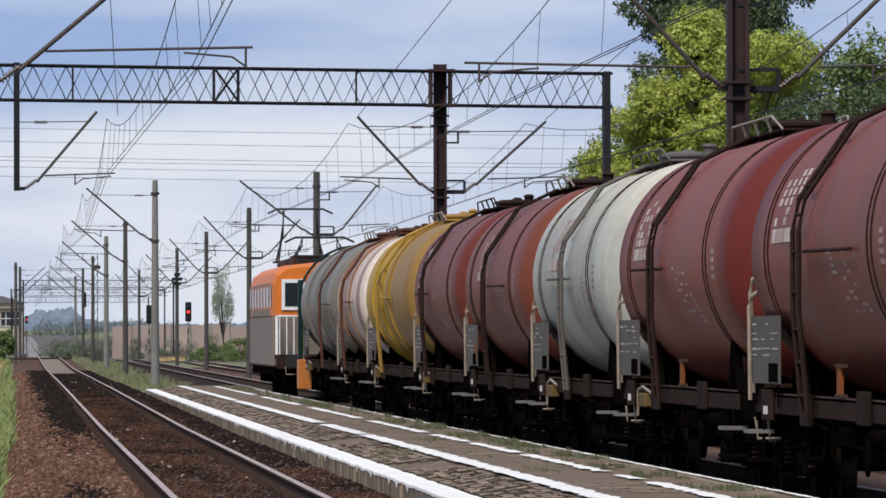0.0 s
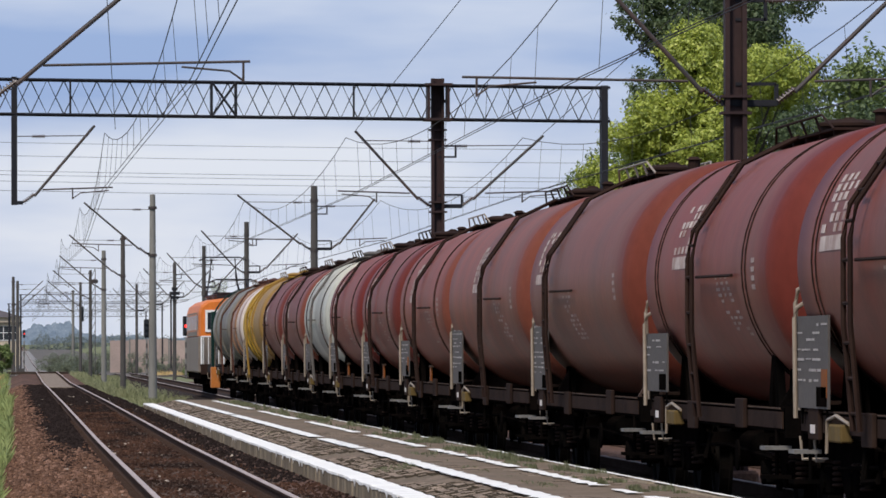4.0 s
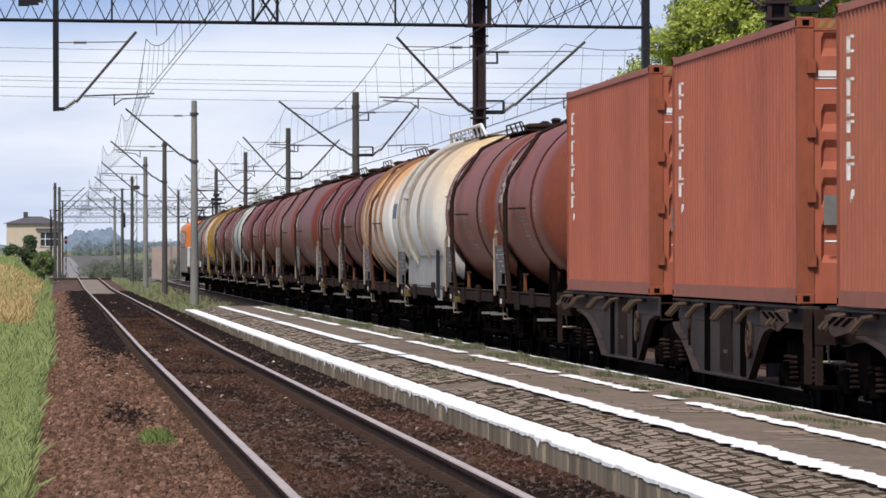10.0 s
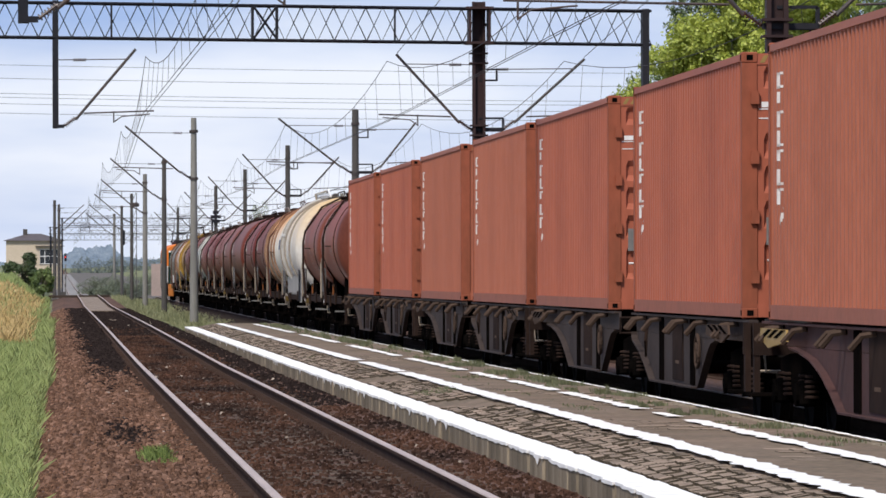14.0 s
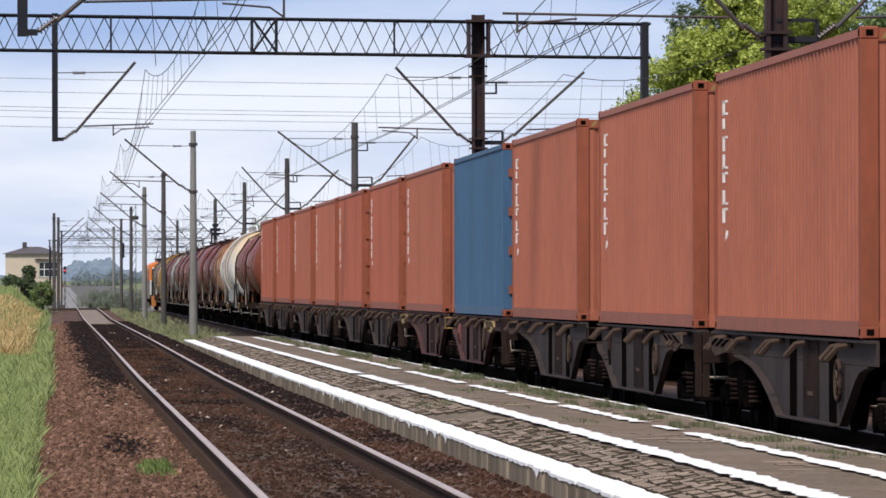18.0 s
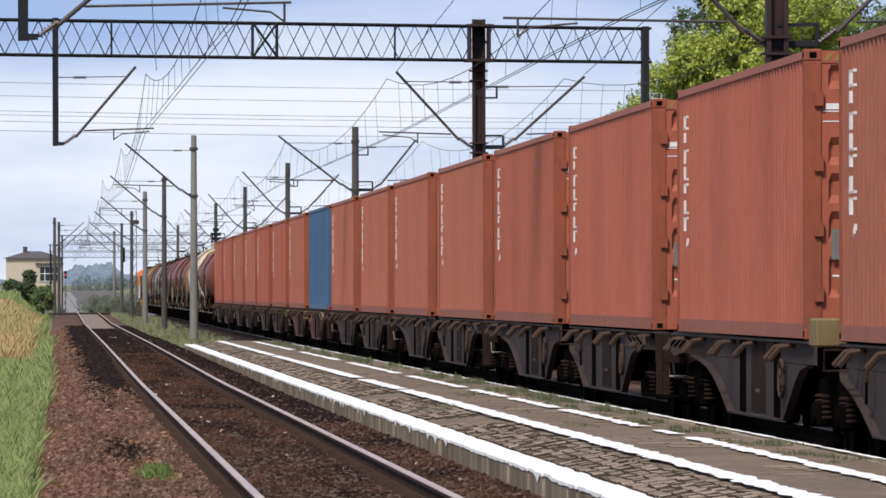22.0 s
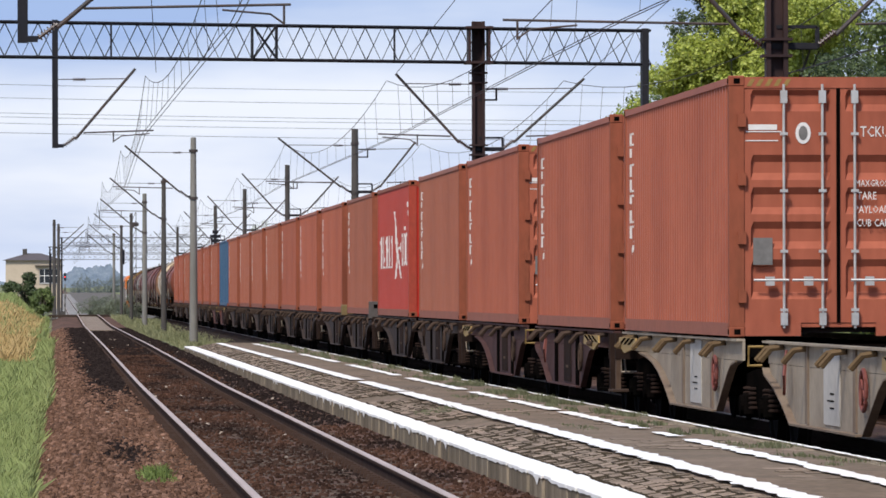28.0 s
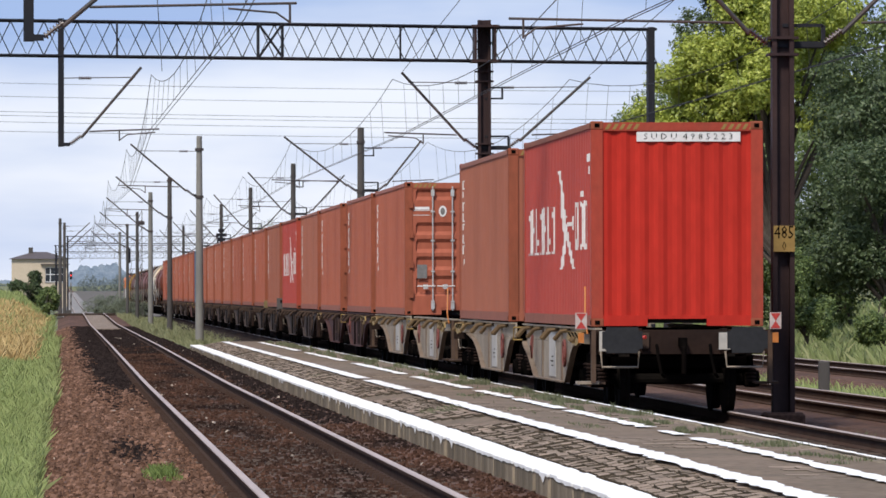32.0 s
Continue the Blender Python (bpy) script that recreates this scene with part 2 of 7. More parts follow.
def tank_paint(name, clean, dust, crest=None, band=0.55, lo=0.45, hi=0.58, low=2.4, high=3.6, streak=0.35, rough=0.5, dome=0.0, dome_colour=(0, 0, 0), one_end=0):
    """Paint of a barrel: cleaner bands between dusty ones, streaks that ran down, and a stained crest."""
    m = bpy.data.materials.new(name)
    m.use_nodes = True
    n, l = m.node_tree.nodes, m.node_tree.links
    b = n["Principled BSDF"]
    b.inputs["Roughness"].default_value, b.inputs["Specular IOR Level"].default_value = rough, 0.10
    co, info, w = n.new("ShaderNodeTexCoord"), n.new("ShaderNodeObjectInfo"), n.new("ShaderNodeMath")
    w.operation = "MULTIPLY"
    w.inputs[1].default_value = 37.0
    l.new(info.outputs["Random"], w.inputs[0])

    def grain(stretch, scale, detail):
        mp, t = n.new("ShaderNodeMapping"), n.new("ShaderNodeTexNoise")
        t.noise_dimensions = "4D"
        mp.inputs["Scale"].default_value = stretch
        t.inputs["Scale"].default_value, t.inputs["Detail"].default_value = scale, detail
        l.new(co.outputs["Object"], mp.inputs["Vector"])
        l.new(mp.outputs[0], t.inputs["Vector"])
        l.new(w.outputs[0], t.inputs["W"])
        return t.outputs["Fac"]

    def blend(fac, a, c):
        x = n.new("ShaderNodeMixRGB")
        for i, v in ((0, fac), (1, a), (2, c)):
            if isinstance(v, tuple):
                x.inputs[i].default_value = (*v, 1)
            elif isinstance(v, float):
                x.inputs[i].default_value = v
            else:
                l.new(v, x.inputs[i])
        return x

    def ramp(fac, p0, p1, top=1.0):
        r = n.new("ShaderNodeMapRange")
        r.inputs["From Min"].default_value, r.inputs["From Max"].default_value, r.inputs["To Max"].default_value = p0, p1, top
        l.new(fac, r.inputs["Value"])
        return r.outputs[0]

    col = blend(ramp(grain((0.04, 1.0, 0.04), band, 2), lo, hi), dust, clean).outputs[0]
    col = blend(ramp(grain((1.5, 4.0, 0.22), 1.0, 4), 0.48, 0.75, streak), col, tuple(c * 0.45 for c in dust)).outputs[0]
    # another colour towards the domed ends, or towards one end only
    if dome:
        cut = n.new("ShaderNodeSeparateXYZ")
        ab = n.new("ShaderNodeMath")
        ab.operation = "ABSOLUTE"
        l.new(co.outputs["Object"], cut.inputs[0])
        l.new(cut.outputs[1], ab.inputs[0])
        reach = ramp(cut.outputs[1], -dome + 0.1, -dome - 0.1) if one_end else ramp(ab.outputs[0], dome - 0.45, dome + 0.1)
        col = blend(reach, col, dome_colour).outputs[0]
    if crest:
        sep = n.new("ShaderNodeSeparateXYZ")
        l.new(co.outputs["Object"], sep.inputs[0])
        k = n.new("ShaderNodeMath")
        k.operation = "MULTIPLY_ADD"
        k.inputs[1].default_value = 2.2
        l.new(grain((0.5, 1.0, 0.35), 0.9, 4), k.inputs[0])
        l.new(sep.outputs[2], k.inputs[2])
        col = blend(ramp(k.outputs[0], low + 1.1, high + 1.1), col, crest).outputs[0]
    x = blend(0.25, col, grain((1, 1, 0.6), 11.0, 4))
    x.blend_type = "OVERLAY"
    l.new(x.outputs[0], b.inputs["Base Color"])
    return m


# ---------------------------------------------------------------- building tools
def part(name, bm, material, parent=None, label="", smooth=False):
    """One mesh object out of a bmesh, under a thing or a part."""
    me = bpy.data.meshes.new(name)
    bm.to_mesh(me)
    bm.free()
    if smooth:
        me.polygons.foreach_set("use_smooth", [True] * len(me.polygons))
    me.materials.append(material)
    ob = new(name, me)
    if parent is not None:
        ob.parent = parent
    if label:
        ob["label"] = label
    return ob


def raw_part(name, verts, faces, material, parent=None, smooth=False):
    me = bpy.data.meshes.new(name)
    me.from_pydata(verts, [], faces)
    if smooth:
        me.polygons.foreach_set("use_smooth", [True] * len(me.polygons))
    me.materials.append(material)
    ob = new(name, me)
    if parent is not None:
        ob.parent = parent
    return ob


def thing(name, label, category, group="", kind=""):
    return tagged(new(name), label, category, group, kind)


def bmn():
    return bmesh.new()


def box(bm, x0, x1, y0, y1, z0, z1, bevel=0.0):
    v = [bm.verts.new(p) for p in ((x0, y0, z0), (x1, y0, z0), (x1, y1, z0), (x0, y1, z0), (x0, y0, z1), (x1, y0, z1), (x1, y1, z1), (x0, y1, z1))]
    fs = [bm.faces.new([v[i] for i in q]) for q in ((3, 2, 1, 0), (4, 5, 6, 7), (0, 1, 5, 4), (1, 2, 6, 5), (2, 3, 7, 6), (3, 0, 4, 7))]
    if bevel:
        bmesh.ops.bevel(bm, geom=list({e for f in fs for e in f.edges}), offset=bevel, segments=1, affect="EDGES")
    return bm


def tube(bm, pts, r, seg=8, r2=None, radii=None):
    """A round bar along a line of points."""
    pts = [Vector(p) for p in pts]
    rings = []
    for i, p in enumerate(pts):
        d = (pts[min(i + 1, len(pts) - 1)] - pts[max(i - 1, 0)]).normalized()
        a = d.cross(Vector((0, 0, 1)) if abs(d.z) < 0.9 else Vector((1, 0, 0))).normalized()
        b = d.cross(a)
        rr = radii[i] if radii else r if r2 is None else r + (r2 - r) * i / (len(pts) - 1)
        rings.append([bm.verts.new(p + (a * math.cos(k * math.tau / seg) + b * math.sin(k * math.tau / seg)) * rr) for k in range(seg)])
    for q, w in zip(rings, rings[1:]):
        for k in range(seg):
            bm.faces.new((q[k], q[(k + 1) % seg], w[(k + 1) % seg], w[k]))
    bm.faces.new(rings[0][::-1])
    bm.faces.new(rings[-1])
    return bm


def lathe(bm, prof, cx=0.0, cz=0.0, seg=48, axis="y"):
    """A turned body: prof holds (place along the axis, radius)."""
    rings = []
    for s, r in prof:
        ring = []
        for k in range(seg):
            a = k * math.tau / seg
            u, w = math.cos(a) * r, math.sin(a) * r
            ring.append(bm.verts.new({"y": (cx + u, s, cz + w), "x": (s, cx + u, cz + w), "z": (cx + u, cz + w, s)}[axis]))
        rings.append(ring)
    for q, w in zip(rings, rings[1:]):
        for k in range(seg):
            bm.faces.new((q[k], q[(k + 1) % seg], w[(k + 1) % seg], w[k]))
    bm.faces.new(rings[0])
    bm.faces.new(rings[-1][::-1])
    bmesh.ops.recalc_face_normals(bm, faces=bm.faces)
    return bm


def plate(bm, x0, x1, pts):
    """A flat plate between x0 and x1 with an outline of (y, z) points."""
    a = [bm.verts.new((x0, y, z)) for y, z in pts]
    b = [bm.verts.new((x1, y, z)) for y, z in pts]
    bm.faces.new(a), bm.faces.new(b[::-1])
    for i in range(len(pts)):
        j = (i + 1) % len(pts)
        bm.faces.new((a[i], b[i], b[j], a[j]))
    bmesh.ops.recalc_face_normals(bm, faces=bm.faces)
    return bm


def slab(bm, y0, y1, pts):
    """A plate across the track: outline of (x, z) points between y0 and y1."""
    a, b = ([bm.verts.new((x, y, z)) for x, z in pts] for y in (y0, y1))
    bm.faces.new(a), bm.faces.new(b[::-1])
    for i in range(len(pts)):
        bm.faces.new((a[i], b[i], b[(i + 1) % len(pts)], a[(i + 1) % len(pts)]))
    bmesh.ops.recalc_face_normals(bm, faces=bm.faces)
    return bm


def interp(x, table):
    return float(np.interp(x, [a for a, _ in table], [b for _, b in table]))


# height of the near track and the land along it
PROFILE = [(-300, 0.1), (0, 0.10), (45, 0.07), (75, 0.03), (110, -0.02), (190, 0.0), (330, -0.05), (400, 0.13), (445, 0.2), (470, 0.0),
           (520, -0.6), (700, -0.75), (1000, -0.4), (1500, 0.9), (2200, 2.8), (3200, 5.0), (4600, 8.0)]
PLATFORM = [(0, 0.23), (45, 0.22), (70, 0.2), (100, 0.17), (190, 0.10), (230, 0.05)]


def prof(y):
    return interp(y, PROFILE)


def strip(bm, ys, section, zf=prof, xf=lambda y: 0.0):
    """A long body with one cross section, laid along the tracks."""
    rings = [[bm.verts.new((x + xf(y), y, z + zf(y))) for x, z in section] for y in ys]
    n = len(section)
    for q, w in zip(rings, rings[1:]):
        for k in range(n):
            bm.faces.new((q[k], q[(k + 1) % n], w[(k + 1) % n], w[k]))
    bm.faces.new(rings[0][::-1]), bm.faces.new(rings[-1])
    return bm


NEAR_X, TRAIN_X, THIRD_X, FOURTH_X = 2.30, 8.65, 12.95, 18.9
YS = [float(v) for v in (*range(-60, 480, 6), *range(480, 1000, 20), *range(1000, 3001, 100))]
low = lambda y: prof(y) - 0.0
flat = lambda y: -0.05 if y < 470 else -0.05 + prof(y)
flat3 = lambda y: -0.135 if y < 470 else -0.135 + prof(y)

# ---------------------------------------------------------------- ground and tracks
gx = sorted({*range(-2400, 2401, 300), *range(-60, 61, 6), -5, -4, -3, -2, -1, 0, 1, 4, 7, 10, 14})
gy = [float(v) for v in (*range(-400, 0, 100), *range(0, 480, 10), *range(480, 1000, 30), *range(1000, 4601, 200))]


def land(x, y):
    z = prof(y) - 0.42
    if x < -1:
        z += min(0.35, (-1 - x) * 0.12) + 1.7 * min(1.0, max(0.0, (y - 340) / 110)) * min(1.0, (-1 - x) / 2.0)
    if x > 21:
        z += min(1.4, (x - 21) * 0.10)
    return z + 0.05 * noise.noise((x * 0.2, y * 0.05, 0))


gv = [(x, y, land(x, y)) for y in gy for x in gx]
nx = len(gx)
gf = [(j * nx + i, j * nx + i + 1, (j + 1) * nx + i + 1, (j + 1) * nx + i) for j in range(len(gy) - 1) for i in range(nx - 1)]
tagged(raw_part("ground", gv, gf, M["ground"]), "rough meadow ground beside the railway line", "ground", kind="structure")


def track(name, cx, zf, label, ys=YS):
    sec = [(cx - 2.5, -0.42), (cx - 1.75, -0.17), (cx + 1.75, -0.17), (cx + 2.5, -0.42)]
    if name == "track_near":      # the ballast runs up against the platform kerb
        sec = [(cx - 2.6, -0.42), (cx - 1.9, -0.17), (cx + 1.2, -0.17), (4.06, -0.15), (4.3, -0.42)]
    bed = strip(bmn(), ys, sec, zf)
    bed_ob = tagged(part(name, bed, M["ballast"]), label, "track bed", kind="structure")
    for s in (-1, 1):
        c = cx + s * 0.7535
        web = strip(bmn(), ys, [(c - 0.07, -0.17), (c + 0.07, -0.17), (c + 0.07, -0.155), (c + 0.012, -0.13), (c + 0.012, -0.045),
                                (c + 0.036, -0.035), (c + 0.036, -0.009), (c - 0.036, -0.009), (c - 0.036, -0.035), (c - 0.012, -0.045),
                                (c - 0.012, -0.13), (c - 0.07, -0.155)], zf)
        rail = part("rail", web, M["rail"], bed_ob)
        part("rail_head", strip(bmn(), ys, [(c - 0.035, -0.008), (c + 0.035, -0.008), (c + 0.030, 0.002), (c - 0.030, 0.002)], zf), M["rail_top"], rail, "polished running surface")
    return bed_ob


yard = strip(bmn(), [float(v) for v in (*range(446, 1000, 20), *range(1000, 2301, 100))], [(-0.6, -0.6), (22.0, -0.6), (22.0, -0.30), (-0.6, -0.30)])
tagged(part("yard_ground", yard, surf("grey_yard_gravel", (0.13, 0.115, 0.10), 0.95, other=(0.075, 0.07, 0.06), scale=0.1, fine=2, fine_amount=0.6, specular=0.1)), "grey gravel of the far station yard", "ground", kind="structure")
bed_near = track("track_near", NEAR_X, prof, "railway track of steel rails on rusty brown ballast")
bed_train = track("track_train", TRAIN_X, flat, "railway track under the freight train on dark ballast", [v for v in YS if v <= 720])
bed_third = track("track_third", THIRD_X, flat3, "railway track beyond the masts on dark ballast", [v for v in YS if v <= 720])
bed_fourth = track("track_fourth", FOURTH_X, flat3, "overgrown siding track beside the meadow", [v for v in YS if v <= 720])
# the whole bed takes the colour darkened for the train's shade
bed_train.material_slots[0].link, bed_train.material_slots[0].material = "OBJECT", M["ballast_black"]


# ---------------------------------------------------------------- the train: paints
def paint(name, base, dirt, rough=0.42, mix=0.55, scale=0.7, spread=0.0, streaky=True):
    return surf(name, base, rough, 0.0, other=dirt, mix=mix, scale=scale, fine=9, fine_amount=0.22, bump=0.05, bump_scale=20,
                stretch=(1, 1.2, 0.35) if streaky else (1, 1, 1), spread=spread, lo=0.42, hi=0.72, specular=0.08)


P_BROWN = paint("container_brown_red", (0.335, 0.098, 0.057), (0.23, 0.066, 0.042), 0.5, spread=0.05)
P_BROWN2 = paint("container_dull_brown", (0.300, 0.102, 0.062), (0.225, 0.078, 0.050), 0.5, spread=0.05)
P_ORANGE = paint("container_orange_brown", (0.335, 0.108, 0.063), (0.26, 0.086, 0.052), 0.5, spread=0.05)
P_RED = paint("container_bright_red", (0.42, 0.028, 0.018), (0.33, 0.028, 0.018), 0.45, mix=0.4)
# the same red for the sides, paled to paint in the sky's sheen
P_REDSIDE = paint("sheen_paled_red", (0.36, 0.058, 0.044), (0.30, 0.050, 0.040), 0.5, mix=0.5)
P_BLUE = paint("container_blue", (0.050, 0.105, 0.18), (0.045, 0.08, 0.125), 0.5)
P_REDPOST = surf("dirty_red_post", (0.36, 0.045, 0.026), 0.6, other=(0.16, 0.06, 0.035), scale=1.6, fine=14, stretch=(1, 1, 0.5), specular=0.2)
P_RUST = surf("rusty_post_paint", (0.27, 0.072, 0.037), 0.75, specular=0.2, other=(0.15, 0.05, 0.025), scale=2.5, fine=14, stretch=(1, 1, 0.4))
P_RAIL = surf("scuffed_bottom_rail", (0.275, 0.104, 0.072), 0.8, specular=0.1, other=(0.19, 0.082, 0.060), scale=1.5, fine=12)
M["sign"] = surf("faded_white_sign", (0.66, 0.62, 0.58), 0.7, other=(0.42, 0.30, 0.26), scale=2.2, fine=14, specular=0.2)
TANK_WHITE = tank_paint("tank_dirty_white", (0.66, 0.64, 0.60), (0.58, 0.53, 0.46), (0.52, 0.36, 0.19), low=2.45, high=3.9, streak=0.25)
P_PIPE = surf("pale_grey_pipe", (0.42, 0.40, 0.37), 0.6, other=(0.24, 0.21, 0.18), scale=1.4, fine=10, specular=0.2)
P_SKIRT = surf("dirty_grey_skirt", (0.30, 0.285, 0.265), 0.75, other=(0.17, 0.15, 0.13), scale=0.9, fine=9, stretch=(1, 1, 0.4), specular=0.15)
M["mark"] = surf("faded_blue_mark", (0.10, 0.12, 0.19), 0.7, other=(0.30, 0.30, 0.32), scale=3, fine=14, specular=0.1)
TANK_CREAM = tank_paint("tank_rust_stained_cream", (0.60, 0.52, 0.43), (0.42, 0.29, 0.20), (0.56, 0.26, 0.06), band=0.7, low=2.6, high=3.6, streak=0.4, dome=3.1, dome_colour=(0.68, 0.62, 0.53), one_end=-1)
TANK_PALE = tank_paint("tank_pale_grey_green", (0.43, 0.425, 0.37), (0.32, 0.31, 0.27), (0.52, 0.47, 0.35), low=3.0, high=4.2, streak=0.4)
TANK_YELLOW = tank_paint("tank_ochre", (0.40, 0.25, 0.035), (0.25, 0.145, 0.045), band=0.8, streak=0.6)
TANK_GREY = tank_paint("tank_grey", (0.215, 0.195, 0.165), (0.155, 0.14, 0.118))
TANK_PINK = tank_paint("tank_faded_white", (0.62, 0.52, 0.44), (0.30, 0.18, 0.14), band=0.8, streak=0.5)
P_RING = surf("beige_ring_paint", (0.27, 0.235, 0.19), 0.7, other=(0.17, 0.13, 0.10), scale=1.2, fine=10, specular=0.2)
P_DARKBROWN = surf("dark_brown_ladder_paint", (0.085, 0.034, 0.022), 0.75, other=(0.045, 0.02, 0.016), scale=2, fine=12, specular=0.15)
P_GREEN = paint("dark_green_frame", (0.008, 0.026, 0.022), (0.008, 0.018, 0.016), 0.45)
P_LOCO_O = paint("locomotive_orange", (0.62, 0.17, 0.03), (0.45, 0.13, 0.04), 0.4)
P_LOCO_G = paint("locomotive_grey", (0.185, 0.150, 0.122), (0.13, 0.105, 0.085), 0.5)
P_WHITE = surf("white_enamel", (0.75, 0.74, 0.72), 0.45, other=(0.5, 0.48, 0.44), scale=4)
P_GLASS = surf("dark_window_glass", (0.02, 0.025, 0.03), 0.08, scale=2)
P_LAMP_Y = lamp_mat("amber_marker", (0.9, 0.35, 0.03), 0.6)

P_LEVER = surf("dull_red_lever", (0.17, 0.038, 0.026), 0.7, other=(0.08, 0.025, 0.02), scale=3, fine=12)
P_TAIL = surf("dusty_tail_board", (0.46, 0.37, 0.33), 0.8, other=(0.30, 0.22, 0.19), scale=6, fine=18)
P_HOOK = surf("grimy_hook_steel", (0.070, 0.046, 0.034), 0.9, other=(0.025, 0.017, 0.014), scale=3, fine=12, specular=0.05)
P_HOOK_Y = surf("worn_yellow_hook", (0.125, 0.082, 0.042), 0.85, other=(0.07, 0.042, 0.026), scale=4, fine=14, specular=0.1)
P_FLANGE = surf("rust_edged_beige_flange", (0.19, 0.145, 0.108), 0.85, other=(0.115, 0.066, 0.044), scale=1.6, fine=11, specular=0.1)
P_SOOT = surf("rust_and_soot_stained_steel", (0.105, 0.068, 0.048), 0.9, other=(0.04, 0.026, 0.020), scale=1.5, fine=11, specular=0.05)

TRAIN_Z = -0.05
MOVERS = []           # thing, place along the train ahead of the last container's rear edge, height above the rail


# ---------------------------------------------------------------- running gear
def bogie(parent, y, mat_frame, wheelbase=1.8):
    fr = bmn()
    for s in (-1, 1):
        pts = [(y - 1.45, 0.62), (y - 1.45, 0.80), (y - 0.55, 0.86), (y + 0.55, 0.86), (y + 1.45, 0.80), (y + 1.45, 0.62), (y + 0.60, 0.55),
               (y + 0.35, 0.36), (y - 0.35, 0.36), (y - 0.60, 0.55)]
        plate(fr, s * 0.96, s * 1.05, pts)
    box(fr, -1.0, 1.0, y - 0.22, y + 0.22, 0.55, 0.88)
    box(fr, -1.0, 1.0, y - 1.45, y - 1.35, 0.62, 0.78)
    box(fr, -1.0, 1.0, y + 1.35, y + 1.45, 0.62, 0.78)
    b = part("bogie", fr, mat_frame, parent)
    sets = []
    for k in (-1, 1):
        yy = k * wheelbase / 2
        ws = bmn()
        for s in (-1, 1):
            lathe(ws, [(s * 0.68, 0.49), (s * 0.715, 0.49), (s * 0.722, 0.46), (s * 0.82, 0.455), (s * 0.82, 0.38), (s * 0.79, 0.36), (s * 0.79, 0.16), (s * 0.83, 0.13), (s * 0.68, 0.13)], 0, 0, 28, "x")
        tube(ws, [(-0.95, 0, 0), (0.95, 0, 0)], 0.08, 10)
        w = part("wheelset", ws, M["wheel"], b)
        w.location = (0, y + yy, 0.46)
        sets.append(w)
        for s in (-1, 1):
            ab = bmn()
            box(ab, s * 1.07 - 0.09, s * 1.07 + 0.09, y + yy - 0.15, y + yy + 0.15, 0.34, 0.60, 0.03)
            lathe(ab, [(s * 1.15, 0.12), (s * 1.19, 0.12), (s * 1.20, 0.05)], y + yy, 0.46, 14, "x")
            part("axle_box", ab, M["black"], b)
            for q in (-1, 1):
                sp = bmn()
                for h in range(5):
                    lathe(sp, [(0.42 + h * 0.052, 0.055), (0.43 + h * 0.052, 0.075), (0.445 + h * 0.052, 0.075), (0.455 + h * 0.052, 0.055)], s * 1.05, y + yy + q * 0.26, 10, "z")
                part("spring", sp, M["frame_dark"], b)
    return b


def buffers(parent, y, d, mat, plate_mat):
    """Two buffers with oblong plates on the headstock at y; d is the way they point."""
    for s in (-1, 1):
        b = bmn()
        lathe(b, [(y, 0.16), (y + d * 0.05, 0.16), (y + d * 0.06, 0.11), (y + d * 0.42, 0.10)], s * 0.875, 1.02, 18)
        bf = part("buffer", b, mat, parent)
        p = bmn()
        box(p, s * 0.875 - 0.28, s * 0.875 + 0.28, min(y + d * 0.42, y + d * 0.48), max(y + d * 0.42, y + d * 0.48), 0.84, 1.20)
        bmesh.ops.bevel(p, geom=[e for e in p.edges if abs(e.verts[0].co.y - e.verts[1].co.y) > 0.01], offset=0.06, segments=3, affect="EDGES")
        part("buffer_plate", p, plate_mat, bf)
        st = tube(bmn(), [(s * 0.875 - 0.27, y + d * 0.1, 0.86), (s * 0.875 - 0.25, y + d * 0.1, 0.64), (s * 0.875 + 0.25, y + d * 0.1, 0.64), (s * 0.875 + 0.27, y + d * 0.1, 0.86)], 0.017, 6)
        part("shunter_step", st, M["handrail"], parent)
    c = bmn()
    box(c, -0.05, 0.05, min(y, y + d * 0.3), max(y, y + d * 0.3), 0.93, 1.05)
    tube(c, [(0, y + d * 0.28, 1.0), (0.0, y + d * 0.33, 0.9), (0.0, y + d * 0.30, 0.55)], 0.035, 8)
    part("coupling", c, M["black"], parent)
    for x in (-0.35, 0.4):
        h = tube(bmn(), [(x, y, 0.95), (x, y + d * 0.12, 0.8), (x + 0.05, y + d * 0.16, 0.55), (x + 0.1, y + d * 0.1, 0.5)], 0.022, 6)
        part("brake_hose", h, M["black"], parent)


# ---------------------------------------------------------------- container wagon, two coupled units over three bogies
def ring_of(x, y, z, big, small):
    """A hand wheel's rim with two spokes, its axle across the track."""
    bm = tube(bmn(), [(x, y + math.cos(k * math.tau / 20) * big, z + math.sin(k * math.tau / 20) * big) for k in range(21)], small, 6)
    for a in (0.6, 2.2):
        tube(bm, [(x, y - math.cos(a) * big, z - math.sin(a) * big), (x, y + math.cos(a) * big, z + math.sin(a) * big)], small * 0.6, 5)
    return bm


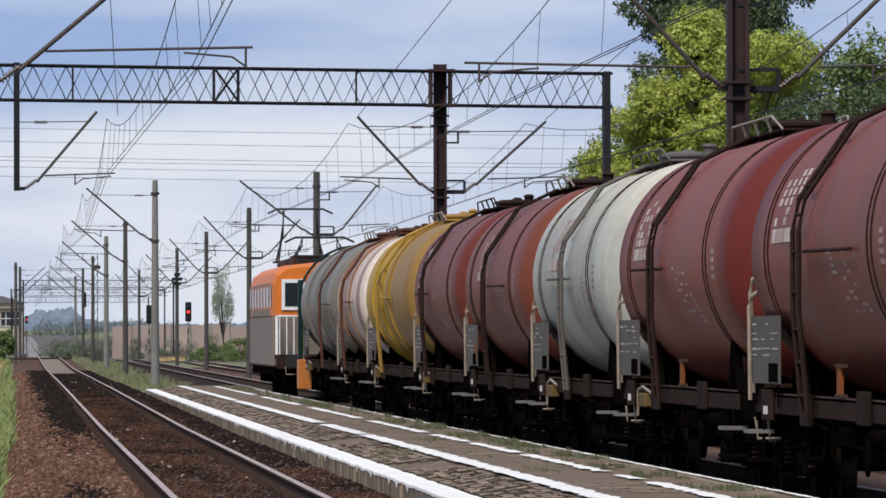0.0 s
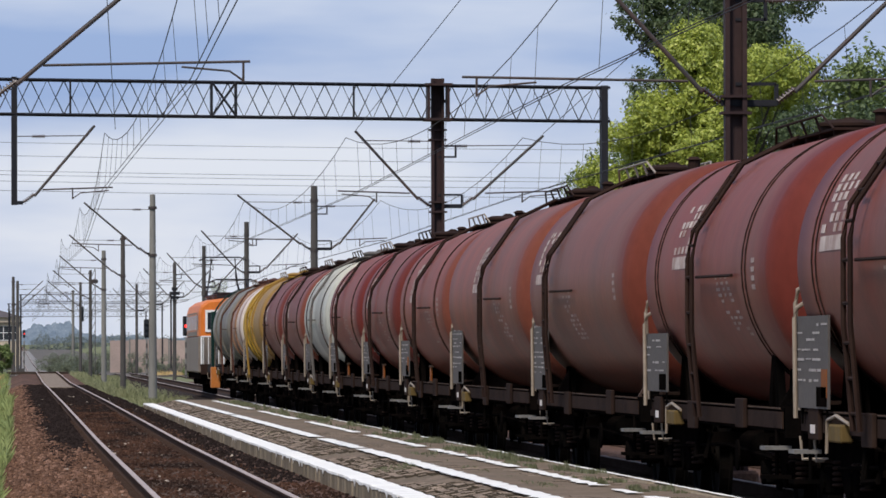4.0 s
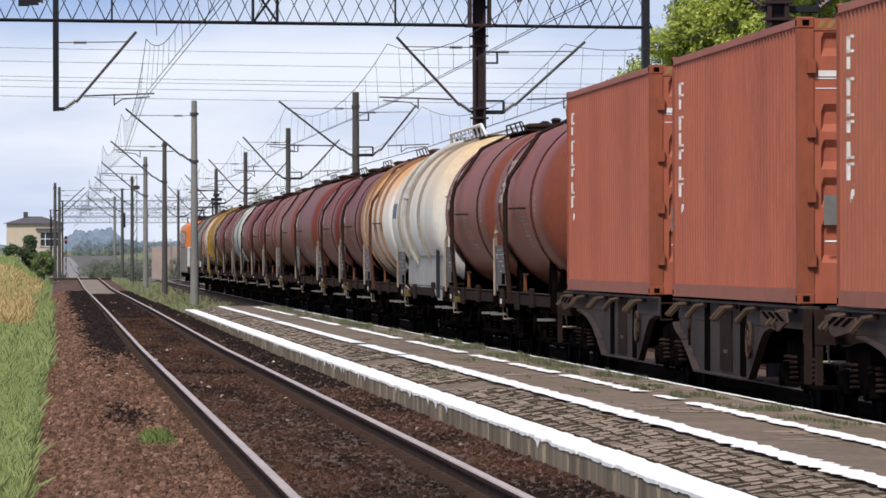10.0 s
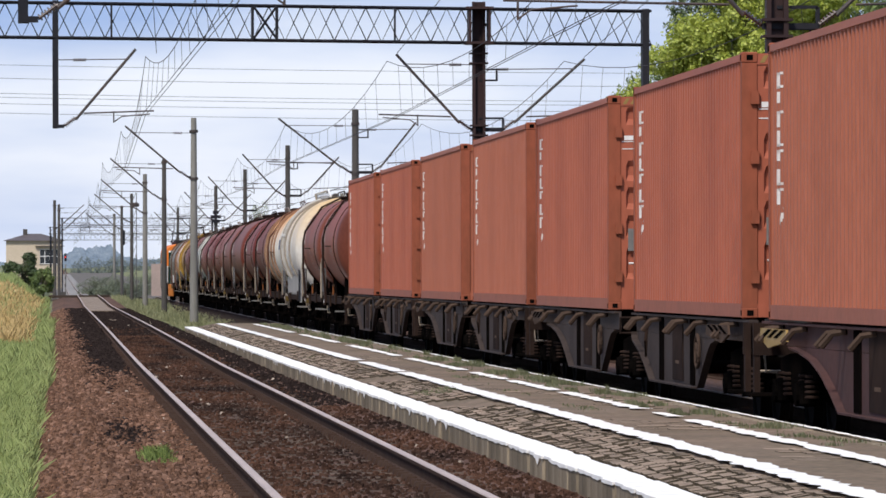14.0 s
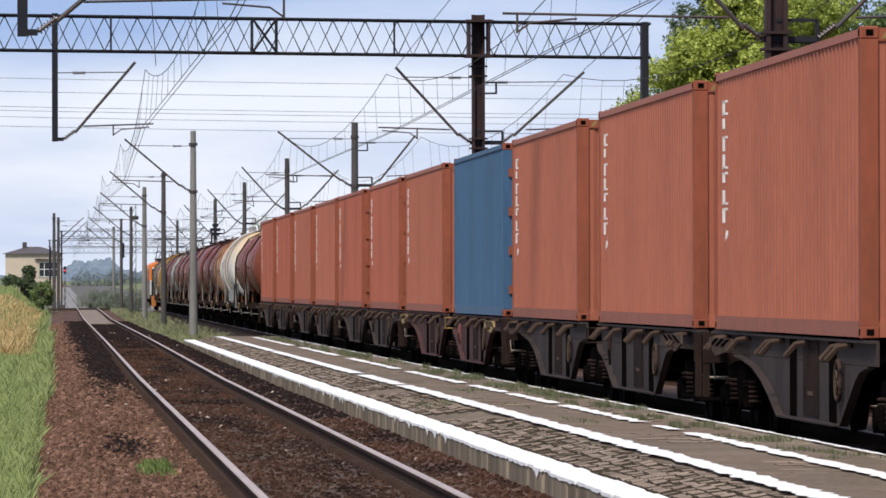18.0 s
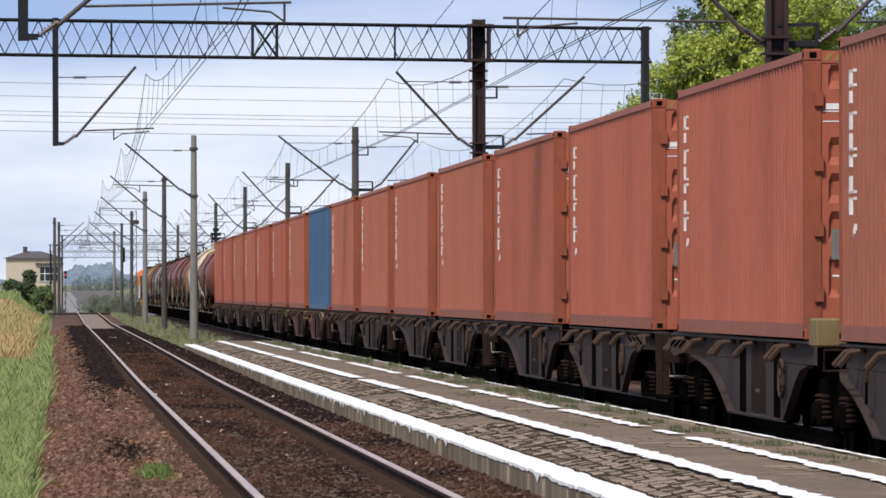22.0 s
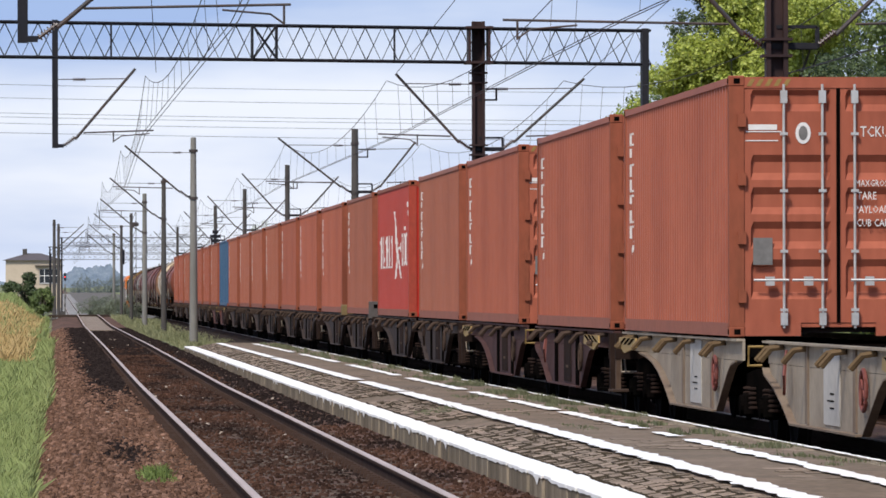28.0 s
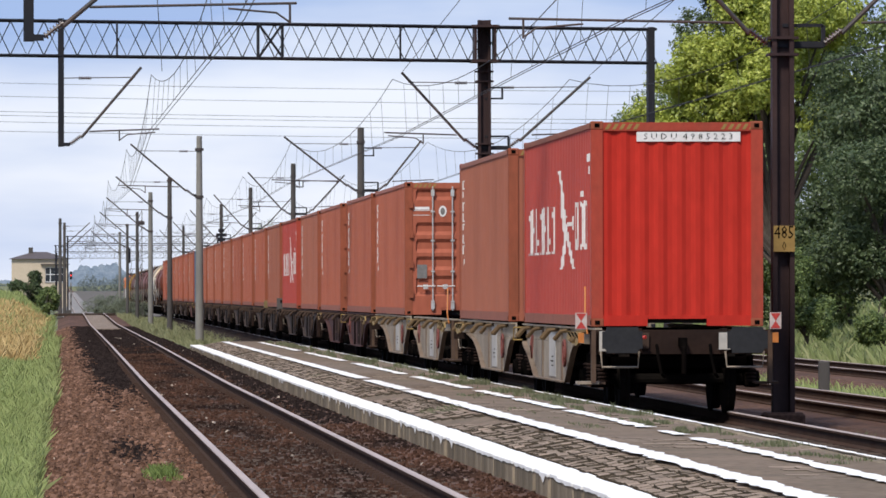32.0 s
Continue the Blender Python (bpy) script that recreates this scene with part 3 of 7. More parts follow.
def container_wagon(paintwork, belly, pale, last=False):
    w = thing("container_wagon", "articulated container flat wagon, soot-stained frame, on the train track", "wagon", "container wagons of the train")
    for y in (1.15, 13.95, 26.45):
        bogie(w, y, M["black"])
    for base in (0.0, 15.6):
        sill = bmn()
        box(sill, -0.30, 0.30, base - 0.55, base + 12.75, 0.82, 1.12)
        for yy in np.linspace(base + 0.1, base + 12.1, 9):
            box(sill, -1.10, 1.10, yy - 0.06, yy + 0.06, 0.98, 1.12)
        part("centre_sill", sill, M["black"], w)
        for s in (-1, 1):
            beam = bmn()
            box(beam, *sorted((s * 1.10, s * 1.20)), base - 0.5, base + 12.7, 1.16, 1.185)
            box(beam, *sorted((s * 1.10, s * 1.13)), base - 0.5, base + 12.7, 0.945, 1.159)
            sill_ob = part("side_sill", beam, paintwork, w)
            lo, hi = (5.3, 10.3) if base == 0 else (17.6, 22.1)      # both bellies hang nearer to the middle bogie
            edge = [(lo - 1.9, 0.94), (lo - 1.45, 0.90), (lo - 1.1, 0.80), (lo, 0.36), (hi, 0.36), (hi + 0.7, 0.56), (hi + 1.4, 0.72), (hi + 2.2, 0.84), (hi + 3.0, 0.90), (hi + 3.9, 0.94)]
            edge = [(min(max(y, base - 0.4), base + 12.6), z) for y, z in edge]
            bl = plate(bmn(), s * 1.10, s * 1.13, edge)
            bp = part("belly_plate", bl, paintwork, w)
            fl = bmn()
            edge = [(y, z - 0.02) for y, z in edge]
            for (ya, za), (yb, zb) in zip(edge, edge[1:]):
                xo = s * (1.145 if zb < za else 1.21)          # narrow lip on the rear slope, broad flange on the others
                q = [fl.verts.new(p) for p in ((s * 1.06, ya, za), (xo, ya, za), (xo, yb, zb), (s * 1.06, yb, zb), (s * 1.06, ya, za + 0.02), (xo, ya, za + 0.02), (xo, yb, zb + 0.02), (s * 1.06, yb, zb + 0.02))]
                for f in ((0, 1, 2, 3), (4, 5, 6, 7), (0, 1, 5, 4), (1, 2, 6, 5), (2, 3, 7, 6), (3, 0, 4, 7)):
                    fl.faces.new([q[i] for i in f])
            bmesh.ops.recalc_face_normals(fl, faces=fl.faces)
            part("belly_flange", fl, P_FLANGE if pale else paintwork, bp)
            # on the darker wagons the rib is a wide black strip painting recess shade
            for yy in (lo + 0.5, hi - 0.9):
                part("stiffener", box(bmn(), s * 1.13 if s > 0 else -1.15, 1.15 if s > 0 else -1.13, yy - (0.10 if pale else 0.22), yy + (0.10 if pale else 0.22), 0.37, 1.15), P_FLANGE if pale else M["black"], bp)
            pn = bmn()
            box(pn, *sorted((s * 1.132, s * 1.142)), lo + 1.6, lo + 2.8, 0.40, 1.14)
            part("inscription_panel", pn, M["belly_white"] if pale else M["frame_dark"], bp)
            tx = bmn()
            for r in range(3):
                box(tx, *sorted((s * 1.143, s * 1.147)), lo + 2.0, lo + 2.3 + 0.2 * (r % 2), 0.70 - r * 0.07, 0.715 - r * 0.07)
            if pale:
                part("inscription", tx, M["black"], bp)
            else:
                part("inscription", box(bmn(), *sorted((s * 1.143, s * 1.147)), lo + 2.0, lo + 2.4, 0.60, 0.64), P_SOOT, bp)
            for yy in (base + 1.1, base + 1.5, base + 4.3, base + 6.4, base + 6.75, base + 9.4, base + 11.3, base + 11.65):
                hk = tube(bmn(), [(s * 1.14, yy, 1.13), (s * 1.27, yy + 0.04, 1.11), (s * 1.37, yy + 0.10, 0.985)], 0.034, 6)
                part("twistlock_bracket", hk, P_HOOK_Y if pale else P_HOOK, w)
        # striped brackets at the outer end of each unit
        ye = base + (0.3 if base == 0 else 11.7)
        for s in (-1, 1):
            br = bmn()
            d = 1 if base == 0 else -1
            plate(br, *sorted((s * 1.315, s * 1.34)), [(ye, 1.02), (ye + d * 0.06, 1.12), (ye + d * 2.2, 1.12), (ye + d * 2.25, 1.0), (ye + d * 0.7, 0.92)])
            bo = part("striped_bracket", br, M["yellow"] if belly is not M["frame_dark"] else P_HOOK, w, "striped end bracket")
            st = bmn()
            for q in range(3):
                y0 = ye + d * (0.1 + q * 0.55)
                plate(st, *sorted((s * 1.341, s * 1.346)), [(y0, 1.03), (y0 + d * 0.28, 1.03), (y0 + d * 0.93, 1.115), (y0 + d * 0.65, 1.115)])
            part("stripe", st, M["black"], bo)
    # articulation and headstocks
    j = bmn()
    box(j, -0.35, 0.35, 12.5, 15.2, 0.88, 1.06)
    lathe(j, [(0.80, 0.42), (1.10, 0.42)], 0.0, 13.9, 20, "z")
    part("articulation", j, M["black"], w)
    for y, d in ((-0.62, -1), (28.41, 1)):
        hs = bmn()
        box(hs, -1.28, 1.28, y - 0.05, y + 0.05, 0.82, 1.16)
        for s in (-1, 1):
            box(hs, s * 0.60 - 0.04, s * 0.60 + 0.04, y - 0.08, y + 0.08, 0.84, 1.18)
        part("headstock", hs, M["frame_dark"], w)
        buffers(w, y + d * 0.05, d, M["frame_grey"] if pale else M["frame_dark"], M["buffer"])
        for s in (-1, 1):
            post = box(bmn(), s * 1.24 - 0.03, s * 1.24 + 0.03, y - 0.12 if d < 0 else y - 0.04, y + 0.04 if d < 0 else y + 0.12, 0.42, 1.16)
            part("corner_post", post, P_SOOT if pale else M["frame_dark"], w)
            part("step_board", box(bmn(), s * 1.22 - 0.16, s * 1.22 + 0.16, y - d * 0.35 - 0.3, y - d * 0.35 + 0.3, 0.40, 0.43), P_HOOK if pale else M["black"], w)
            if s < 0 and pale and d < 0:
                part("handrail", tube(bmn(), [(s * 1.30, y - d * 0.2, 1.10), (s * 1.33, y - d * 0.25, 1.30), (s * 1.30, y - d * 0.55, 1.72), (s * 1.30, y - d * 0.60, 1.76)], 0.014, 6), M["orange"] if pale else M["frame_dark"], w)
    for s in (-1, 1):
        part("handrail", tube(bmn(), [(s * 1.14, 12.7, 1.12), (s * 1.34, 12.7, 1.12), (s * 1.34, 12.75, 0.92), (s * 1.16, 12.75, 0.92)], 0.018, 6), M["yellow"] if belly is not M["frame_dark"] else M["frame_dark"], w)
        for yw in (5.0, 17.5):
            hw = ring_of(s * 1.17, yw, 0.78, 0.19, 0.022)
            part("hand_wheel", hw, P_LEVER if pale else P_HOOK, w)
        part("brake_lever", tube(bmn(), [(s * 1.20, 10.6, 1.1), (s * 1.24, 10.5, 0.85), (s * 1.20, 10.8, 0.65), (s * 1.17, 10.9, 1.0)], 0.016, 6), P_LEVER if belly is not M["frame_dark"] else M["frame_dark"], w)
    if last:
        for x0, x1, z0, z1, m in ((-1.16, -1.0, 0.86, 1.14, M["belly_white"]), (-0.58, -0.46, 0.9, 1.12, P_HOOK), (0.52, 0.72, 0.88, 1.12, M["belly_white"]), (0.86, 0.94, 0.92, 1.1, P_FLANGE)):
            part("buffer_beam_plate", box(bmn(), x0, x1, -0.715, -0.702, z0, z1, 0.004), m, w)
        part("brake_cock", tube(bmn(), [(-0.62, -0.70, 1.02), (-0.62, -0.80, 1.04), (-0.52, -0.86, 1.06)], 0.028, 8), M["red"], w, "small red brake cock")
        part("foot_board", box(bmn(), -1.46, -1.16, -0.66, -0.30, 0.40, 0.44), M["handrail"], w)
        for s in (-1, 1):
            x = s * 1.42 if s < 0 else 1.31
            b = part("tail_board", box(bmn(), x - 0.08, x + 0.08, -0.78, -0.75, 1.17, 1.40), P_TAIL, w, "white and red tail marker board")
            for tri in (((-0.07, 1.39), (0.07, 1.39), (0, 1.285)), ((-0.07, 1.18), (0.07, 1.18), (0, 1.285))):
                t = bmn()
                t.faces.new([t.verts.new((x + a, -0.784, z)) for a, z in tri])
                part("red_triangle", t, M["red"], b)
            part("board_holder", box(bmn(), x - 0.04, x + 0.04, -0.78, -0.72, 0.98, 1.12), M["orange"], b)
    return w


# ---------------------------------------------------------------- containers
def corrugated(y0, y1, pitch=0.278, deep=0.044):
    """The line of a folded sheet: (along, depth)."""
    n = max(1, round((y1 - y0) / pitch))
    p = (y1 - y0) / n
    line = []
    for i in range(n):
        a = y0 + i * p
        line += [(a, 0.0), (a + p * 0.26, 0.0), (a + p * 0.5, deep), (a + p * 0.76, deep)]
    return line + [(y1, 0.0)]


SIDE_LINE = corrugated(0.16, 12.03)


def decal(bm, rects, line, x_face, sign, lift=0.004):
    """Paint laid on a folded sheet: rects hold (from, to, low, high)."""
    for y0, y1, z0, z1 in rects:
        for (ya, da), (yb, db) in zip(line, line[1:]):
            a, b = max(y0, ya), min(y1, yb)
            if b - a < 0.004:
                continue
            fa, fb = (da + (db - da) * (q - ya) / max(yb - ya, 1e-6) for q in (a, b))
            v = [bm.verts.new(p) for p in ((x_face - sign * fa + sign * lift, a, z0), (x_face - sign * fb + sign * lift, b, z0),
                                           (x_face - sign * fb + sign * lift, b, z1), (x_face - sign * fa + sign * lift, a, z1))]
            bm.faces.new(v)
    return bm


def container(paintwork, doors, logo=False, marks=True, post=None, label="", number=False):
    c = thing("shipping_container", label, "container", "containers on the train")
    for s in (-1, 1):
        sv = bmn()
        low = [sv.verts.new((s * (1.205 - d), y, 0.15)) for y, d in SIDE_LINE]
        top = [sv.verts.new((s * (1.205 - d), y, 2.80)) for y, d in SIDE_LINE]
        for i in range(len(low) - 1):
            sv.faces.new((low[i], low[i + 1], top[i + 1], top[i]))
        part("side_panel", sv, P_REDSIDE if paintwork is P_RED else paintwork, c)
        part("bottom_rail", box(bmn(), *sorted((s * 1.14, s * 1.217)), 0.16, 12.03, 0.012, 0.16), P_RAIL if paintwork not in (P_BLUE,) else paintwork, c)
        part("top_rail", box(bmn(), *sorted((s * 1.14, s * 1.217)), 0.16, 12.03, 2.80, 2.875), paintwork if paintwork != P_RED else P_RAIL, c)
        for ye in (0.0, 12.192):
            y0, y1 = (ye, ye + 0.16) if ye == 0 else (ye - 0.16, ye)
            part("corner_post", box(bmn(), *sorted((s * 1.05, s * 1.217)), y0 + 0.004, y1 - 0.004, 0.118, 2.778), post or P_RUST, c)
            for z0, z1 in ((0.0, 0.118), (2.778, 2.896)):
                cc = box(bmn(), *sorted((s * 1.04, s * 1.219)), y0 - (0.002 if ye == 0 else 0), y1 + (0.002 if ye else 0), z0, z1, 0.012)
                cast = part("corner_casting", cc, P_RUST, c)
                yh = y0 - 0.006 if ye == 0 else y1 + 0.004
                if ye == 0:
                    part("casting_hole", box(bmn(), s * 1.13 - 0.035, s * 1.13 + 0.035, yh, yh + 0.003, z0 + 0.03, z1 - 0.03), M["black"], cast)
                if s < 0:
                    part("casting_hole", box(bmn(), *sorted((s * 1.219, s * 1.223)), (y0 + y1) / 2 - 0.04, (y0 + y1) / 2 + 0.04, z0 + 0.03, z1 - 0.03), M["black"], cast)
    rf = bmn()
    rl = corrugated(0.16, 12.03, 0.21, 0.02)
    a = [rf.verts.new((-1.14, y, 2.868 - d)) for y, d in rl]
    b = [rf.verts.new((1.14, y, 2.868 - d)) for y, d in rl]
    for i in range(len(a) - 1):
        rf.faces.new((a[i], b[i], b[i + 1], a[i + 1]))
    part("roof", rf, paintwork, c)
    part("floor", box(bmn(), -1.14, 1.14, 0.1, 12.09, 0.05, 0.13), M["frame_dark"], c)
    ends = [(12.13, 1, False), (0.06, -1, doors)]
    for y, d, has_doors in ends:
        part("end_header", box(bmn(), -1.05, 1.05, y - 0.05, y + 0.05, 2.76, 2.88), post or paintwork, c)
        sill = bmn()
        box(sill, -1.05, -0.42, y - 0.05, y + 0.05, 0.012, 0.16)
        box(sill, 0.42, 1.05, y - 0.05, y + 0.05, 0.012, 0.16)
        box(sill, -0.42, 0.42, y - 0.03, y + 0.05, 0.11, 0.16)
        part("end_sill", sill, paintwork, c)
        if d < 0:
            for s in (-1, 1):
                for q in range(5):
                    st = bmn()
                    x0 = s * 0.62 + q * 0.10 * s
                    st.faces.new([st.verts.new((x, y - 0.054, z)) for x, z in ((x0, 2.78), (x0 + 0.05, 2.78), (x0 + 0.10, 2.86), (x0 + 0.05, 2.86))])
                    part("hazard_stripe", st, M["yellow"], c)
        if not has_doors:
            line = corrugated(-1.05, 1.05, 0.262, 0.026)
            ev = bmn()
            lo = [ev.verts.new((x, y + d * (0.03 - dd), 0.16)) for x, dd in line]
            hi = [ev.verts.new((x, y + d * (0.03 - dd), 2.76)) for x, dd in line]
            for i in range(len(lo) - 1):
                ev.faces.new((lo[i], lo[i + 1], hi[i + 1], hi[i]))
            part("end_panel", ev, paintwork, c)
            if number and d < 0:
                n = part("number_plate", box(bmn(), -0.57, 0.90, y - 0.044, y - 0.034, 2.61, 2.745), M["letter"], c, "white strip with dark container number")
                text("S U D U  4 9 8 5 2 2 3", 0.165, 0.09, y - 0.0455, 2.677, M["black"], n, "number", 1.12)
        else:
            for s in (-1, 1):
                dr = bmn()
                x0, x1 = sorted((s * 0.012, s * 1.045))
                # folded door leaf: flat frame with pressed panels between
                levels = [(0.16, 0), (0.42, 0), (0.50, 0.05), (0.78, 0.05), (0.86, 0), (0.98, 0), (1.06, 0.05), (1.20, 0.05), (1.28, 0), (1.36, 0), (1.44, 0.05), (1.58, 0.05),
                          (1.66, 0), (1.74, 0), (1.82, 0.05), (1.94, 0.05), (2.02, 0), (2.50, 0), (2.58, 0.05), (2.68, 0.05), (2.74, 0), (2.76, 0)]
                xi0, xi1 = x0 + 0.07, x1 - 0.07
                cols = [(x0, 0), (xi0, 0), (xi0 + 0.03, 1), (xi1 - 0.03, 1), (xi1, 0), (x1, 0)]
                grid = [[dr.verts.new((x, y + d * 0.04 - d * k * dep, z)) for x, k in cols] for z, dep in levels]
                for g, h in zip(grid, grid[1:]):
                    for i in range(5):
                        dr.faces.new((g[i], g[i + 1], h[i + 1], h[i]))
                door = part("door", dr, paintwork, c)
                for xb in (s * 0.18, s * 0.61):
                    rod = tube(bmn(), [(xb, y + d * 0.085, 0.10), (xb, y + d * 0.085, 2.80)], 0.0155, 8)
                    for z in (0.30, 0.95, 1.62, 2.25):
                        box(rod, xb - 0.042, xb + 0.042, y + d * 0.09 - 0.02, y + d * 0.09 + 0.02, z - 0.016, z + 0.016)
                    for z in (0.20, 2.66):
                        box(rod, xb - 0.038, xb + 0.038, y + d * 0.08 - 0.03, y + d * 0.08 + 0.03, z - 0.07, z + 0.07)
                    part("locking_bar", rod, M["steel"], door)
                    hd = tube(bmn(), [(xb - s * 0.05, y + d * 0.12, 0.63), (xb + s * 0.34, y + d * 0.12, 0.63)], 0.016, 6)
                    box(hd, xb + s * 0.16 - 0.05, xb + s * 0.16 + 0.05, y + d * 0.1 - 0.03, y + d * 0.1 + 0.03, 0.57, 0.67)
                    part("handle", hd, M["steel"], door)
                gk = bmn()
                box(gk, *sorted((s * 0.004, s * 0.020)), y + d * 0.046 - 0.006, y + d * 0.046 + 0.006, 0.16, 2.76)
                part("door_gasket", gk, M["black"], door)
                for z in (0.45, 1.1, 1.75, 2.4):
                    part("hinge", box(bmn(), *sorted((s * 1.03, s * 1.12)), y + d * 0.075 - 0.02, y + d * 0.075 + 0.02, z - 0.07, z + 0.07), P_RUST, door)
            f = y - 0.046
            marks_bm = bmn()
            for z, w in ((2.27, 0.40), (2.17, 0.36)):
                box(marks_bm, -1.03, -1.03 + w, f, f + 0.003, z, z + 0.012)
            box(marks_bm, -1.0, -0.68, f, f + 0.003, 2.295, 2.355)
            part("lessor_mark", marks_bm, M["letter"], c, "white lettered bars")
            ell = bmn()
            ring = [ell.verts.new((-0.39 + math.cos(k * math.tau / 20) * 0.085, f - 0.002, 2.26 + math.sin(k * math.tau / 20) * 0.12)) for k in range(20)]
            ell.faces.new(ring)
            part("oval_badge", ell, M["letter"], c)
            ell = bmn()
            ell.faces.new([ell.verts.new((-0.39 + math.cos(k * math.tau / 20) * 0.05, f - 0.005, 2.26 + math.sin(k * math.tau / 20) * 0.08)) for k in range(20)])
            part("oval_badge_centre", ell, M["plate_grey"], c)
            part("data_plate", box(bmn(), -0.95, -0.735, f - 0.01, f, 0.80, 1.10), M["plate_grey"], c, "grey metal data plate")
            cp = part("caution_plate", box(bmn(), 0.70, 1.02, f - 0.006, f, 0.68, 1.10), M["yellow"], c, "yellow height caution plate")
            for i, (word, z) in enumerate((("CAUTION", 1.04), ("9'6", 0.94), ("HIGH", 0.84), ("CONTAINER", 0.74))):
                text(word, 0.86, 0.065 if i < 3 else 0.048, f - 0.0075, z, M["black"], cp, "caution_word")
            for word, x, z, h in (("TCKU", 0.41, 2.27, 0.12), ("943016", 0.85, 2.27, 0.12), ("45G1", 0.80, 2.11, 0.12), ("MAXGROSS", 0.39, 1.70, 0.075), ("TARE", 0.32, 1.56, 0.09),
                                  ("PAYLOAD", 0.38, 1.41, 0.085), ("CUB CAP", 0.38, 1.26, 0.085), ("30.480 KGS", 0.84, 1.73, 0.055), ("67.200 LBS", 0.84, 1.65, 0.055),
                                  ("3.840 KGS", 0.84, 1.57, 0.055), ("8.470 LBS", 0.84, 1.49, 0.055), ("26.640 KGS", 0.84, 1.41, 0.055), ("58.730 LBS", 0.84, 1.33, 0.055), ("76.4 CUM", 0.84, 1.25, 0.055)):
                text(word, x, h, f - 0.003, z, M["letter"], c, "door_lettering")
    if marks:
        rects = []
        for i in range(7):                     # open, squared strokes one above the other
            z = 2.40 - i * 0.20
            lean = 0.0 if i < 4 else -0.02
            if i % 3 == 1:
                rects += [(11.40 - lean, 11.52 - lean, z + 0.05, z + 0.165), (11.02 - lean, 11.13 - lean, z, z + 0.13)]
            else:
                rects.append((11.39 - lean, 11.53 - lean, z, z + 0.165))
            if i % 2 == 0:
                rects.append((11.08 - lean, 11.48 - lean, z + 0.137, z + 0.165))
            if i in (0, 3, 5):
                rects.append((11.08 - lean, 11.48 - lean, z, z + 0.026))
        for k in range(6):                     # a slanting tail stroke
            rects.append((10.98 + 0.05 * k, 11.10 + 0.05 * k, 1.14 - k * 0.03, 1.172 - k * 0.03))
        mk = decal(bmn(), rects, SIDE_LINE, -1.205, -1)
        tagged(part("side_lettering", mk, M["sign"], c, "upright row of white lettered bars"), kind="stuff")
    if logo:
        rects = []
        # two blocks of plain white bars with a slanting figure-like sign between them
        for i in range(7):
            y = 11.42 - i * 0.74
            rects += [(y - 0.13, y - 0.02, 1.07, 1.90 if i == 0 else 1.80), (y - 0.53, y - 0.44, 1.07, 1.78), (y - 0.46, y - 0.1, 1.62 - 0.20 * (i % 3), 1.71 - 0.20 * (i % 3)), (y - 0.22, y + 0.04, 1.07, 1.11),
                      (y - 0.60, y - 0.36, 1.07, 1.11)]
        for i in range(3):
            y = 2.80 - i * 0.76
            rects += [(y - 0.16, y, 1.10, 1.80), (y - 0.55, y - 0.42, 1.14, 1.76), (y - 0.45, y - 0.1, 1.10, 1.18 if i else 1.26), (y - 0.48, y - 0.1, 1.72, 1.79)]
        rects += [(1.72, 1.84, 1.86, 1.94), (1.45, 1.57, 1.86, 1.94)]
        for k in range(60):
            z = 0.83 + k * 0.0246
            q = (z - 0.83) / 1.476
            if q < 0.30:                       # two spread feet
                p = (0.30 - q) / 0.30
                rects += [(4.45 + p * 0.75 - 0.22 - 0.1 * p, 4.45 + p * 0.75 + 0.22, z, z + 0.025), (4.05 - p * 0.95 - 0.2, 4.05 - p * 0.95 + 0.24, z, z + 0.025)]
            else:                              # a body that narrows upwards to a raised end
                p = (q - 0.30) / 0.70
                wd = 0.42 - 0.30 * p + (0.18 if 0.30 < p < 0.42 else 0.0) + (0.10 if p > 0.93 else 0.0)
                rects.append((4.25 + p * 1.35 + 0.12 * math.sin(p * 6) - wd, 4.25 + p * 1.35 + 0.12 * math.sin(p * 6) + wd, z, z + 0.025))
        rects += [(3.05, 4.1, 1.46, 1.52), (3.0, 3.2, 1.40, 1.60)]
        part("painted_sign", decal(bmn(), rects, SIDE_LINE, -1.205, -1), M["sign"], c, "large white painted sign, weathered")
        part("corner_mark", decal(bmn(), [(0.35, 0.95, 2.34, 2.45), (0.42, 0.65, 2.16, 2.27)], SIDE_LINE, -1.205, -1), M["letter"], c)
    return c


def text(word, x, height, y, z, material, parent, name, squeeze=0.74):
    """Flat lettering that faces backwards along the train."""
    cu = bpy.data.curves.new(name, "FONT")
    cu.body, cu.size, cu.align_x, cu.align_y, cu.resolution_u = word, height * 1.38, "CENTER", "CENTER", 1
    cu.materials.append(material)
    tmp = bpy.data.objects.new(name, cu)
    me = bpy.data.meshes.new_from_object(tmp)
    bpy.data.objects.remove(tmp)
    me.transform(pose(x, y, z, 90, 0, 0) @ Matrix.Diagonal((squeeze, 1, 1, 1)))
    ob = new(name, me)
    ob.parent = parent
    return ob


